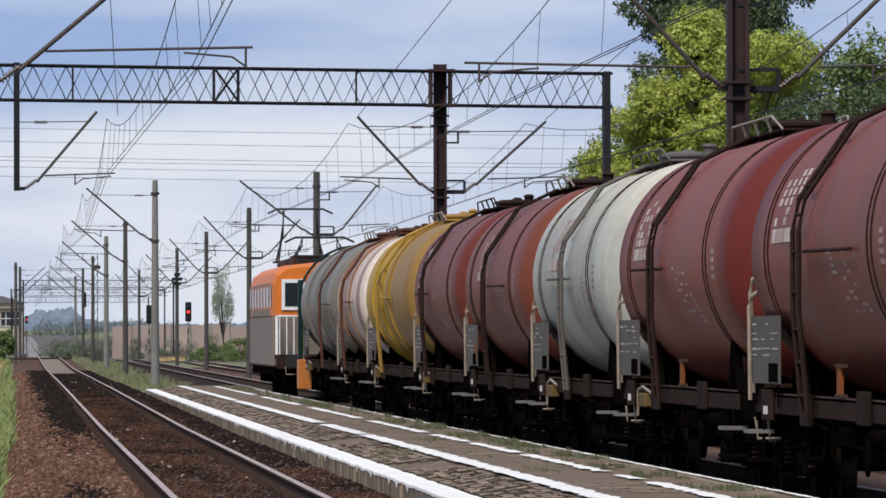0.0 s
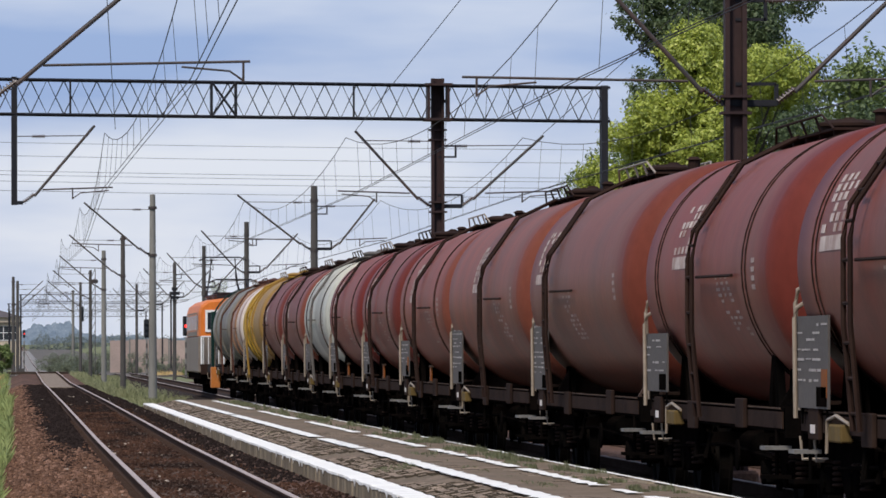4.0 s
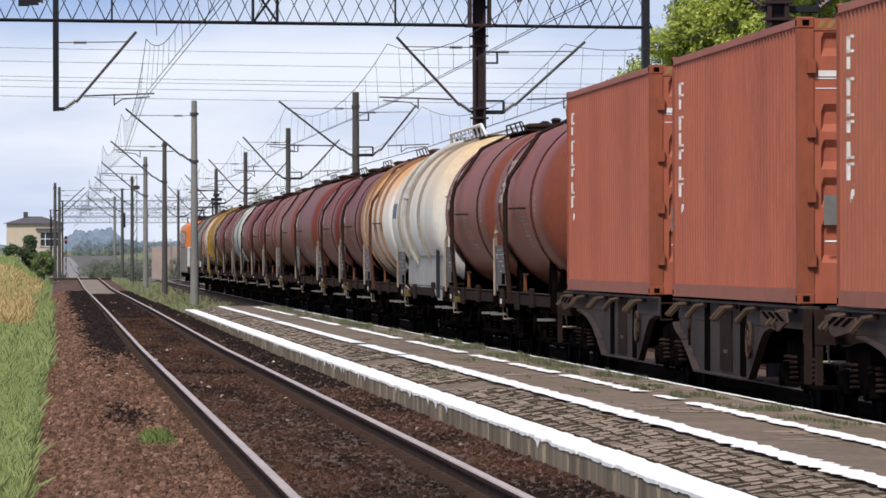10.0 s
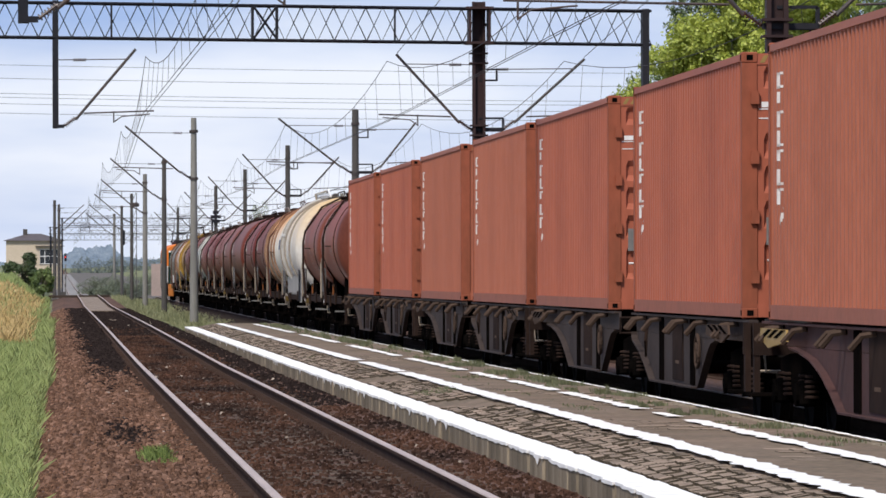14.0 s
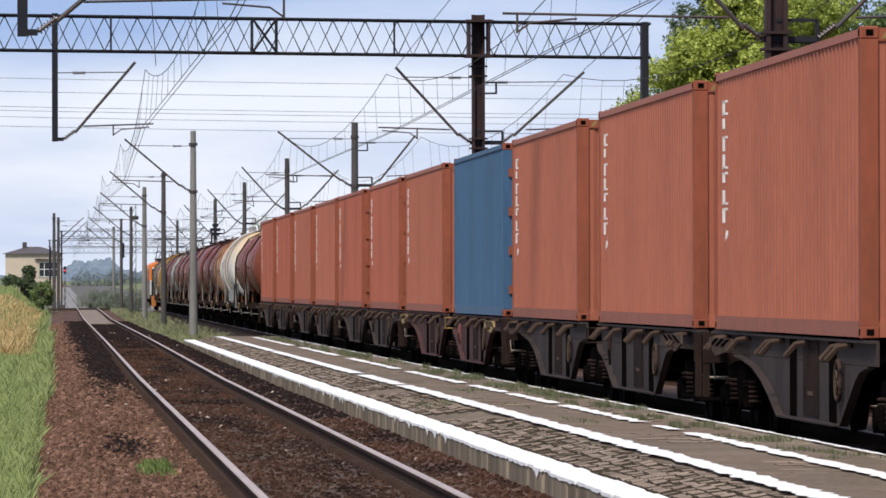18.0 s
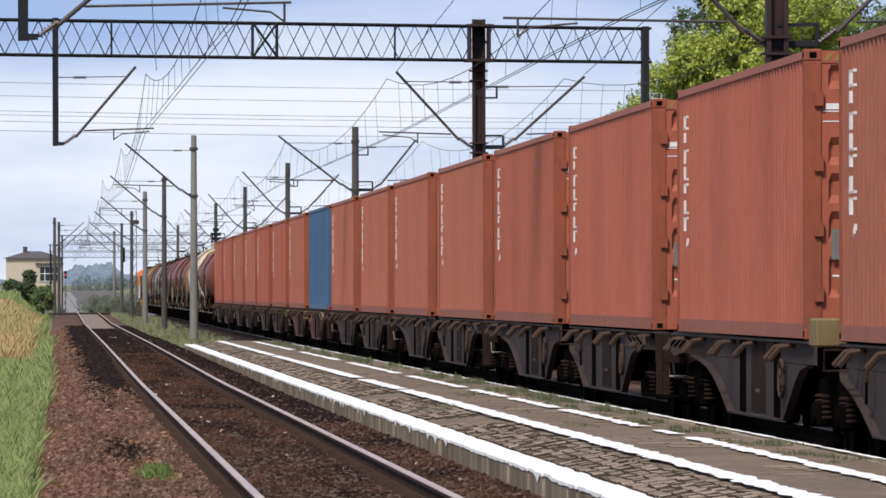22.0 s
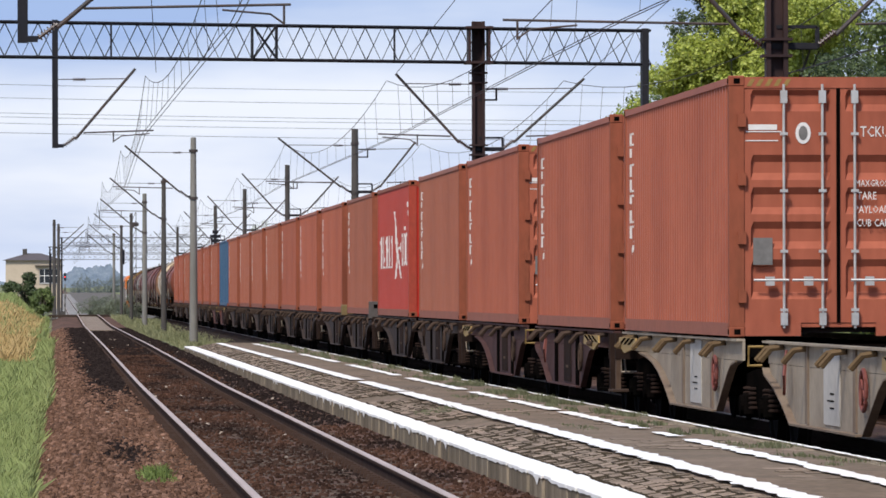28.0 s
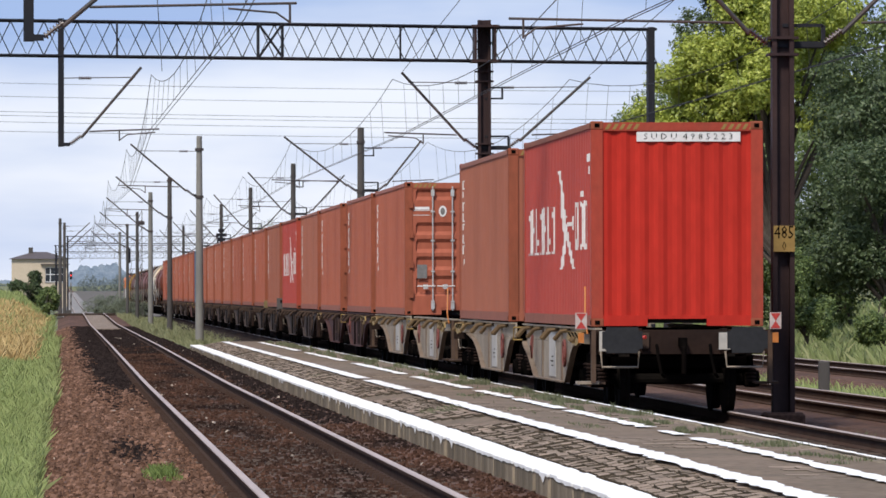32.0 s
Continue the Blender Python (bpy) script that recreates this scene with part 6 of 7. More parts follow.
# ---------------------------------------------------------------- overhead line
def arm(w, xm, y, side, reach, zl=5.36, contact=5.62, tie=True, tip_z=7.28, bracket=False, more=0.45, hook=-0.55):
    """A hinged bracket from the mast at xm: slanting tube, top tie, lower steady arm."""
    xi = xm + side * (0.22 if not bracket else 0.62)
    xt = xm + side * reach
    a = part("slanting_tube", tube(bmn(), [(xi + side * 0.28, y, zl + 0.16), (xt, y, tip_z)], 0.035, 8), M["tube"], w)
    qs = [0.0] + [0.02 + k * 0.045 + o for k in range(6) for o in (0.0, 0.003, 0.02, 0.023)] + [0.29]
    ib = tube(bmn(), [(xi + side * q, y, zl + q * 0.75) for q in qs], 0.05, 8, radii=[0.02] + [0.025, 0.055, 0.055, 0.025] * 6 + [0.02])
    part("insulator", ib, M["insulator"], w)
    part("hinge_bracket", box(bmn(), *sorted((xm, xi)), y - 0.05, y + 0.05, zl - 0.05, zl + 0.04), M["truss"], w)
    if bracket:
        fb = bmn()
        for zb in (zl - 0.04, zl + 0.28):
            box(fb, *sorted((xm, xi)), y - 0.03, y + 0.03, zb - 0.025, zb + 0.025)
        box(fb, xi - 0.03, xi + 0.03, y - 0.03, y + 0.03, zl - 0.04, zl + 0.28)
        part("frame_bracket", fb, M["truss"], w)
        fb = bmn()
        for zb in (tip_z - 0.55, tip_z - 0.27):
            box(fb, *sorted((xm, xm + side * 0.46)), y - 0.03, y + 0.03, zb - 0.022, zb + 0.022)
        box(fb, xm + side * 0.46 - 0.025, xm + side * 0.46 + 0.025, y - 0.03, y + 0.03, tip_z - 0.57, tip_z - 0.25)
        part("frame_bracket", fb, M["truss"], w)
    if tie:
        zt = tip_z - 0.27
        xe = xm + side * (reach * 0.92)
        part("top_tie", tube(bmn(), [(xm, y, zt), (xe, y, zt + 0.02)], 0.014, 6), M["tube"], w)
        qs = [0.45 + k * 0.055 + o for k in range(6) for o in (0.0, 0.004, 0.026, 0.03)]
        ti = tube(bmn(), [(xm + side * q, y, zt) for q in qs], 0.04, 8, radii=[0.02, 0.042, 0.042, 0.02] * 6)
        part("insulator", ti, M["insulator"], w)
    zs = contact + 0.06
    f = (zs - zl) / (tip_z - zl)
    xs = xi + side * (0.28 + (reach - 0.5) * f * 0.8)
    part("registration_tube", tube(bmn(), [(xs, y, zs), (xt + side * more, y, zs + 0.06)], 0.022, 6), M["tube"], w)
    xd = xt + side * hook
    back = side if hook < 0 else -side       # which way the curved arm reaches to the wire
    sa = tube(bmn(), [(xd, y, zs + 0.05), (xd, y, zs - 0.24)], 0.02, 6)
    tube(sa, [(xd, y, zs - 0.22), (xd + back * 0.2, y, zs - 0.08), (xd + back * 0.9, y, contact + 0.04)], 0.017, 6)
    part("steady_arm", sa, M["tube"], w)


def steel_mast(x, y, top, arms, label):
    w = thing("catenary_mast", label, "railway mast", "catenary masts")
    g = -0.30
    bm = bmn()
    sec = [(-0.165, -0.13), (-0.095, -0.13), (-0.095, -0.012), (0.095, -0.012), (0.095, -0.13), (0.165, -0.13), (0.165, 0.13), (0.095, 0.13), (0.095, 0.012), (-0.095, 0.012), (-0.095, 0.13), (-0.165, 0.13)]
    lo, hi = ([bm.verts.new((x + a, y + b, z)) for a, b in sec] for z in (g, top))
    for i in range(12):
        bm.faces.new((lo[i], lo[(i + 1) % 12], hi[(i + 1) % 12], hi[i]))
    bm.faces.new(lo[::-1]), bm.faces.new(hi)
    part("post", bm, M["mast"], w)
    part("footing", box(bmn(), x - 0.3, x + 0.3, y - 0.3, y + 0.3, g - 0.3, -0.17, 0.04), M["ballast"], w)
    for z in (5.2, 5.45, 7.05, 7.3):
        part("clamp", box(bmn(), x - 0.23, x + 0.23, y - 0.16, y + 0.16, z - 0.02, z + 0.02), M["mast"], w)
    for side, reach, br in arms:
        near = y < 100 and side < 0
        arm(w, x, y, side, reach, bracket=br, tip_z=7.28 if side < 0 else 7.16, more=2.0 if near else 0.45, hook=1.78 if near else -0.55)
    return w


def concrete_mast(x, y, top, arms, mat, label, r0=0.23, r1=0.15):
    w = thing("catenary_mast", label, "railway mast", "catenary masts")
    g = -0.35 if x > 9 else -0.15
    part("post", lathe(bmn(), [(g, r0), (top, r1), (top + 0.01, r1 * 0.6)], x, y, 16, "z"), mat, w, smooth=False)
    for z in (5.3, 7.1):
        if z < top:
            part("clamp", lathe(bmn(), [(z - 0.05, r0), (z + 0.05, r0)], x, y, 14, "z"), M["tube"], w)
    for side, reach, br in arms:
        arm(w, x, y, side, reach, bracket=br, tip_z=min(7.3, top + 0.1) if side < 0 else 7.16)
    return w


ROW = [88.9 + 63.2 * k for k in range(8)]
m0 = steel_mast(10.8, ROW[0], 10.5, [(-1, 2.12, False), (1, 2.6, True)], "dark red-brown steel catenary mast with yellow distance plate")
plate_ob = part("distance_plate", box(bmn(), 10.64, 10.96, ROW[0] - 0.19, ROW[0] - 0.165, 2.24, 2.63), M["yellow"], m0, "weathered yellow distance plate")
text("485", 10.8, 0.20, ROW[0] - 0.192, 2.52, M["black"], plate_ob, "distance_figures")
text("0", 10.8, 0.14, ROW[0] - 0.192, 2.32, M["black"], plate_ob, "distance_figures")
m1 = steel_mast(10.8, ROW[1], 8.62, [(-1, 2.12, False), (1, 2.72, True)], "dark steel catenary mast carrying the lattice girder")
concrete_mast(10.8, ROW[2], 7.62, [(-1, 2.78, False), (1, 2.2, True)], M["concrete_dark"], "grey concrete catenary mast with two bracket arms", 0.15, 0.12)
concrete_mast(10.8, ROW[3], 7.7, [(-1, 2.12, False), (1, 2.4, True)], M["concrete_dark"], "grey concrete catenary mast with two bracket arms", 0.13, 0.11)
for k in (4, 5, 6, 7):
    concrete_mast(10.8, ROW[k], 7.7, [(-1, 2.12, False), (1, 2.4, True)], M["concrete_dark"], "distant dark catenary mast with bracket arms", 0.13, 0.11)
sw = thing("pole_switch", "dark isolating switch gear on a far mast", "switch gear")
bm = bmn()
for z, r in ((5.2, 0.28), (5.5, 0.36), (5.8, 0.2)):
    box(bm, 10.8 - r, 10.8 + r, ROW[5] - 0.3, ROW[5] - 0.22, z, z + 0.22)
part("switch_box", bm, M["truss"], sw)
POLES = [(226.0, 7.6, M["concrete"], 0.165, 0.105), (288.5, 7.25, M["concrete_dark"], 0.14, 0.10), (351.0, 7.6, M["concrete"], 0.16, 0.12), (413.5, 7.3, M["concrete_dark"], 0.13, 0.10),
         (476.0, 7.2, M["concrete_dark"], 0.13, 0.10), (538.0, 7.2, M["concrete"], 0.14, 0.11)]
for y, top, mat, r0, r1 in POLES:
    concrete_mast(5.2, y, top, [(-1, 2.6, False)], mat, "tapered concrete catenary pole with one bracket arm" if mat is M["concrete"] else "sooty concrete catenary pole with one bracket arm", r0, r1)
for x, y, top in ((-0.15, 464.0, 7.5), (0.2, 500.0, 7.6)):
    concrete_mast(x, y, top, [(1, 2.3, False)], M["concrete_dark"], "slender far mast beside the near track", 0.15, 0.11)


def gantry(name, y_l, y_r, x_l, x_r, z0, z1, drops, posts, pitch=0.83, depth=0.45, label=""):
    """A lattice girder across the tracks, with hanging posts that carry bracket arms."""
    w = thing(name, label, "gantry", "catenary gantries")
    at = lambda x: y_l + (y_r - y_l) * (x - x_l) / (x_r - x_l)
    for dy in (0.0, depth):
        for z in (z0, z1):
            part("chord", tube(bmn(), [(x_l, at(x_l) + dy, z), (x_r, at(x_r) + dy, z)], 0.035, 4), M["truss"], w)
        n = int((x_r - x_l) / pitch)
        for k in range(n):
            x0, x1 = x_l + (x_r - x_l) * k / n, x_l + (x_r - x_l) * (k + 1) / n
            br = bmn()
            xa, xb = (x0, x1)
            xm = (x0 + x1) / 2
            if dy:
                tube(br, [(xa, at(xa) + dy, z1), (xm, at(xm) + dy, z0), (xb, at(xb) + dy, z1)], 0.016, 4)
            else:
                tube(br, [(xa, at(xa), z0), (xm, at(xm), z1), (xb, at(xb), z0)], 0.016, 4)
            part("lattice_bar", br, M["truss"], w)
    for x in ((-2.3, 1.38, 8.6) if pitch < 1 else np.arange(x_l + 1.5, x_r, 3.7)):
        part("batten", box(bmn(), x - 0.025, x + 0.025, at(x) - 0.03, at(x) + 0.03, z0, z1), M["truss"], w)
    for x0 in (4.95,):
        if x_l < x0 < x_r and pitch < 1:
            j = bmn()
            for x in (x0, x0 + 0.62):
                box(j, x - 0.03, x + 0.03, at(x) - 0.05, at(x) + depth + 0.05, z0 - 0.03, z1 + 0.03)
            tube(j, [(x0, at(x0) - 0.04, z0), (x0 + 0.62, at(x0) - 0.04, z1)], 0.03, 4)
            tube(j, [(x0, at(x0) - 0.04, z1), (x0 + 0.62, at(x0) - 0.04, z0)], 0.03, 4)
            part("splice", j, M["truss"], w, "crossed splice of two girder halves")
    for x in posts:
        part("post", box(bmn(), x - 0.085, x + 0.085, at(x) - 0.10, at(x) + depth, -0.3, z1 + 0.05), M["truss"], w)
        part("footing", box(bmn(), x - 0.4, x + 0.4, at(x) - 0.4, at(x) + 0.7, -0.6, -0.1), M["concrete_dark"], w)
    for x, reach in drops:
        part("hanging_post", box(bmn(), x - 0.075, x + 0.075, at(x) - 0.02, at(x) + 0.13, 5.30, z1 + 0.06), M["truss"], w)
        arm(w, x, at(x), 1, reach, contact=5.74 if y_l < 100 else 5.62, more=1.3 if y_l < 100 else 0.45, hook=1.2 if y_l < 100 else -0.55)
    return w


g1 = gantry("catenary_gantry", 147.4, 153.2, -4.6, 15.35, 7.57, 8.44, [(-0.02, 2.0)], (-4.4, 15.2), label="dark steel lattice gantry over the tracks, carrying a hanging post")
gp = bmn()
for z in (7.53, 8.42):
    box(gp, 10.45, 11.15, 151.55, 152.5, z, z + 0.06)
for x in (10.55, 11.05):
    box(gp, x - 0.03, x + 0.03, 151.6, 152.4, 7.55, 8.45)
part("mast_collar", gp, M["mast"], g1)
g2 = gantry("catenary_gantry", 85.5, 89.5, -6.5, 13.5, 8.7, 9.55, [(-0.48, 2.6)], (-6.3,), label="dark steel lattice gantry over the near tracks")
for yg, xr in ((640.0, 17.0), (760.0, 19.0), (900.0, 20.0)):
    gantry("catenary_gantry", yg, yg, 0.4 if yg < 700 else -1.0, xr, 7.0, 7.8, [], (0.6 if yg < 700 else -0.8, xr - 0.3), pitch=1.6, label="far steel lattice gantry across all tracks")


def contact_line(cx, supports, label, stagger=0.22, z_low=5.62, z_high=7.1):
    """Contact wire and sagging messenger wire with droppers, from support to support."""
    w = thing("overhead_wire", label, "overhead wire", "overhead wires")
    for i, (a, b) in enumerate(zip(supports, supports[1:])):
        s0, s1 = (stagger, -stagger) if i % 2 else (-stagger, stagger)
        cw = bmn()
        tube(cw, [(cx + s0, a, z_low), (cx + s1, b, z_low)], 0.008, 5)
        tube(cw, [(cx + s0 + 0.10, a, z_low + 0.01), (cx + s1 + 0.10, b, z_low + 0.01)], 0.008, 5)
        part("contact_wire", cw, M["wire"], w)
        sag = 0.95
        n = 12
        pts = [(cx + s0 * 0.5 + (s1 - s0) * 0.5 * k / n, a + (b - a) * k / n, z_high - sag * 4 * (k / n) * (1 - k / n)) for k in range(n + 1)]
        part("messenger_wire", tube(bmn(), pts, 0.009, 5), M["wire"], w)
        dr = bmn()
        for k in range(1, n):
            x, y, z = pts[k]
            tube(dr, [(x, y, z), (cx + s0 + (s1 - s0) * k / n, y, z_low)], 0.0045, 4)
            if i in (1, 2):
                part("dropper", dr, M["wire"], w)
                dr = bmn()
        if i not in (1, 2):
            tagged(part("droppers", dr, M["wire"], w), kind="stuff")
    return w


contact_line(2.34, [25, 87, 148.8, 226, 288.5, 351, 413.5, 476, 538, 640, 760], "overhead contact wire of the near track with droppers")
contact_line(8.36, [25, ROW[0], *ROW[1:8], 640, 760], "overhead contact wire above the freight train", -0.17)
contact_line(13.1, [25, ROW[0], *ROW[1:8], 640, 760], "overhead contact wire above the third track")
# feeder wires that slant down to the poles
fw = thing("feeder_wire", "slanting anchor wires between masts and girder", "wire")
for pts in (((1.2, 89, 9.6), (2.5, 149, 7.2)), ((8.6, 89, 9.3), (8.7, 152, 7.3)), ((13.2, 89, 9.6), (13.5, 152, 7.2))):
    part("wire", tube(bmn(), pts, 0.009, 5), M["wire"], fw)
pl = thing("power_lines", "thin high-voltage cables crossing far behind the tracks", "power line")
for z, y in ((15.2, 470), (15.7, 470), (16.1, 473), (17.4, 476), (18.6, 480), (14.4, 468)):
    pts = [(x, y, z + 0.00016 * (x - 62) ** 2 - 0.00016 * 67 ** 2) for x in range(-60, 141, 10)]
    part("cable", tube(bmn(), pts, 0.017, 5), M["wire"], pl)
for x in (-60, 140):
    part("pole", box(bmn(), x - 0.2, x + 0.2, 467.5, 480.5, -1.2, 20.5), M["concrete_dark"], pl)


# ---------------------------------------------------------------- signals
def signal(x, y, h, lit, label, wide=0.22, tall=0.70):
    w = thing("signal", label, "railway signal", "railway signals")
    bm = bmn()
    for k in range(6):
        z0, z1 = h * 0.62 * k / 6, h * 0.62 * (k + 1) / 6
        tube(bm, [(x, y, z0 - 0.3), (x, y, z1 - 0.3)], 0.06, 8)
    part("post", bm, M["concrete_dark"], w)
    part("signal_head", box(bmn(), x - wide, x + wide, y - 0.12, y + 0.1, h - tall, h + tall, wide * 0.27), M["truss"], w)
    for k in range(7):
        part("post_band", lathe(bmn(), [(0.0 + k * (h - 0.75) / 7, 0.07), ((k + 1) * (h - 0.75) / 7, 0.07)], x, y, 10, "z"), M["concrete_dark"] if k % 2 else M["concrete"], w)
    for k in range(3):
        z = h + (1 - k) * tall * 0.6
        on = lit and k == 1
        part("lens", lathe(bmn(), [(y - 0.262, wide * 0.45), (y - 0.275, wide * 0.39)], x, z, 14), RED_LIGHT if on else P_GLASS, w)
        part("hood", lathe(bmn(), [(y - 0.12, wide * 0.6), (y - 0.26, wide * 0.6)], x, z + 0.02, 14), M["truss"], w)
    return w


RED_LIGHT = lamp_mat("lit_red_lens", (1.0, 0.03, 0.02), 3.0)
signal(12.0, 420.0, 3.45, True, "colour light signal showing red on a white post")
signal(9.9, 450.0, 3.4, False, "dark colour light signal on a slim post")
signal(0.95, 640.0, 3.6, True, "far colour light signal showing red beside the track", 0.13, 0.42)
signal(6.2, 560.0, 5.2, False, "dark back of a tall signal on a mast")
lm_ = thing("light_mast", "slim lattice light mast with a round lamp ring", "light mast")
bm = bmn()
for dx in (-0.14, 0.14):
    tube(bm, [(5.75 + dx, 440, -0.2), (5.75 + dx, 440, 7.7)], 0.03, 6)
for k in range(12):
    tube(bm, [(5.61, 440, k * 0.65), (5.89, 440, k * 0.65 + 0.65)], 0.018, 4)
part("lattice_post", bm, M["concrete_dark"], lm_)
part("lamp_ring", lathe(bmn(), [(6.7, 0.25), (6.75, 0.34), (6.95, 0.34), (7.0, 0.25)], 5.75, 440, 16, "z"), M["tube"], lm_)
# stakes beside the rails and a level crossing edge
cr = thing("crossing_deck", "dark plank deck of a level crossing over the near track", "level crossing")
part("deck", strip(bmn(), [438.0, 441.0, 444.0], [(-0.6, -0.2), (3.9, -0.2), (3.9, -0.01), (-0.6, -0.01)]), M["sleeper"], cr)
st_ = thing("concrete_stub", "short grey concrete post beside the third track", "post")
part("stub", box(bmn(), 14.35, 14.55, 112.4, 112.6, -0.4, 0.32, 0.02), M["concrete_dark"], st_)

# ---------------------------------------------------------------- house beside the line
P_WALL = surf("ochre_render", (0.52, 0.43, 0.32), 0.9, other=(0.40, 0.33, 0.24), scale=0.6, fine=6)
P_ROOF = surf("dark_roof_sheet", (0.075, 0.058, 0.055), 0.7, other=(0.10, 0.085, 0.08), scale=0.8, fine=6)


def house(cx, cy, w, d, eaves, apex):
    h = thing("house", "two-storey ochre rendered house with dark hipped roof", "house")
    x0, x1, y0, y1 = cx - w / 2, cx + w / 2, cy, cy + d
    g = -1.2
    t = 0.3
    openings = [(x0 + w * 0.60, x0 + w * 0.96, eaves - 3.9, eaves - 1.4)]
    xs = sorted({x0, x1, *(v for o in openings for v in o[:2])})
    zs = sorted({g, eaves, *(v for o in openings for v in o[2:])})
    for xa, xb in zip(xs, xs[1:]):
        for za, zb in zip(zs, zs[1:]):
            if any(o[0] <= (xa + xb) / 2 <= o[1] and o[2] <= (za + zb) / 2 <= o[3] for o in openings):
                continue
            part("front_wall", box(bmn(), xa, xb, y0, y0 + t, za, zb), P_WALL, h)
    ow = bmn()
    box(ow, x0, x0 + t, y0 + t, y1, g, eaves), box(ow, x1 - t, x1, y0 + t, y1, g, eaves), box(ow, x0 + t, x1 - t, y1 - t, y1, g, eaves)
    part("outer_wall", ow, P_WALL, h)
    for a, b, za, zb in openings:
        wn_ = part("window", box(bmn(), a, b, y0 + 0.18, y0 + 0.2, za, zb), P_GLASS, h)
        f = bmn()
        n = 4 if b - a > 2 else 2
        for k in range(n + 1):
            x = a + (b - a) * k / n
            box(f, max(a, x - 0.05), min(b, x + 0.05), y0 + 0.1, y0 + 0.17, za, zb)
        for z in (za, (za + zb) / 2, zb - 0.1):
            box(f, a, b, y0 + 0.11, y0 + 0.16, z, z + 0.1)
        part("window_frame", f, P_WHITE, wn_)
        part("window_sill", box(bmn(), a - 0.1, b + 0.1, y0 - 0.12, y0 + 0.1, za - 0.1, za), M["concrete"], wn_)
    r = bmn()
    e = 0.5
    c = [r.verts.new(p) for p in ((x0 - e, y0 - e, eaves), (x1 + e, y0 - e, eaves), (x1 + e, y1 + e, eaves), (x0 - e, y1 + e, eaves))]
    p, q = r.verts.new((cx - w * 0.12, cy + d / 2, apex)), r.verts.new((cx + w * 0.12, cy + d / 2, apex))
    for f in ((c[0], c[1], q, p), (c[1], c[2], q), (c[2], c[3], p, q), (c[3], c[0], p), (c[3], c[2], c[1], c[0])):
        r.faces.new(f)
    part("roof", r, P_ROOF, h)
    part("chimney", box(bmn(), cx - w * 0.2, cx - w * 0.12, cy + d * 0.4, cy + d * 0.5, eaves + 0.3, apex + 0.75), M["concrete_dark"], h)
    part("porch_canopy", box(bmn(), x0 + w * 0.52, x1 + 0.3, y0 - 0.5, y0, eaves - 1.0, eaves - 0.85), M["concrete_dark"], h)
    return h


house(-3.75, 1000, 9.4, 8, 7.50, 8.70)


# ---------------------------------------------------------------- plants
def quads(name, v, material, parent=None):
    """A mesh of loose four-cornered sheets out of an array of corners."""
    me = bpy.data.meshes.new(name)
    n = len(v)
    me.vertices.add(n)
    me.vertices.foreach_set("co", v.astype(np.float32).ravel())
    me.loops.add(n)
    me.loops.foreach_set("vertex_index", np.arange(n, dtype=np.int32))
    me.polygons.add(n // 4)
    me.polygons.foreach_set("loop_start", np.arange(0, n, 4, dtype=np.int32))
    me.update(calc_edges=True)
    me.materials.append(material)
    ob = new(name, me)
    if parent is not None:
        ob.parent = parent
    return ob


def leaves(name, blobs, count, size, material, parent, seed, flat=0.5):
    """Many small leaf sprays round the ends of boughs. blobs: (x, y, z, rx, ry, rz)."""
    r = np.random.RandomState(seed)
    b = np.array(blobs)
    vol = b[:, 3] * b[:, 4] + b[:, 3] * b[:, 5]
    pick = r.choice(len(b), count, p=vol / vol.sum())
    d = r.normal(size=(count, 3))
    d /= np.linalg.norm(d, axis=1)[:, None]
    rad = r.uniform(0.35, 1.0, count) ** 0.5
    # ragged outline: boughs reach out unevenly, with gaps between the sprays
    wave = np.sin(d[:, 0] * 6 + pick) * np.sin(d[:, 2] * 8 + pick * 2.3) + 0.6 * np.sin(d[:, 1] * 13 + pick * 1.7) * np.sin(d[:, 2] * 15 + pick)
    rad *= 0.84 + 0.20 * wave + 0.14 * r.rand(count)
    c = b[pick, :3] + d * rad[:, None] * b[pick, 3:]
    keep = np.sin(c[:, 0] * 4.1 + seed) * np.sin(c[:, 1] * 3.3) * np.sin(c[:, 2] * 4.7) > -0.55
    c, d = c[keep], d[keep]
    count = len(c)
    n = d + r.normal(scale=0.9, size=(count, 3)) + np.array([0, 0, flat])
    n /= np.linalg.norm(n, axis=1)[:, None]
    a = np.cross(n, r.normal(size=(count, 3)))
    a /= np.linalg.norm(a, axis=1)[:, None]
    e = np.cross(n, a)
    s = size * r.uniform(0.5, 1.3, count)[:, None]
    v = np.stack([c - a * s, c - e * s * 0.5 + n * s * 0.15, c + a * s, c + e * s * 0.5 + n * s * 0.15], 1).reshape(-1, 3)
    return quads(name, v, material, parent)


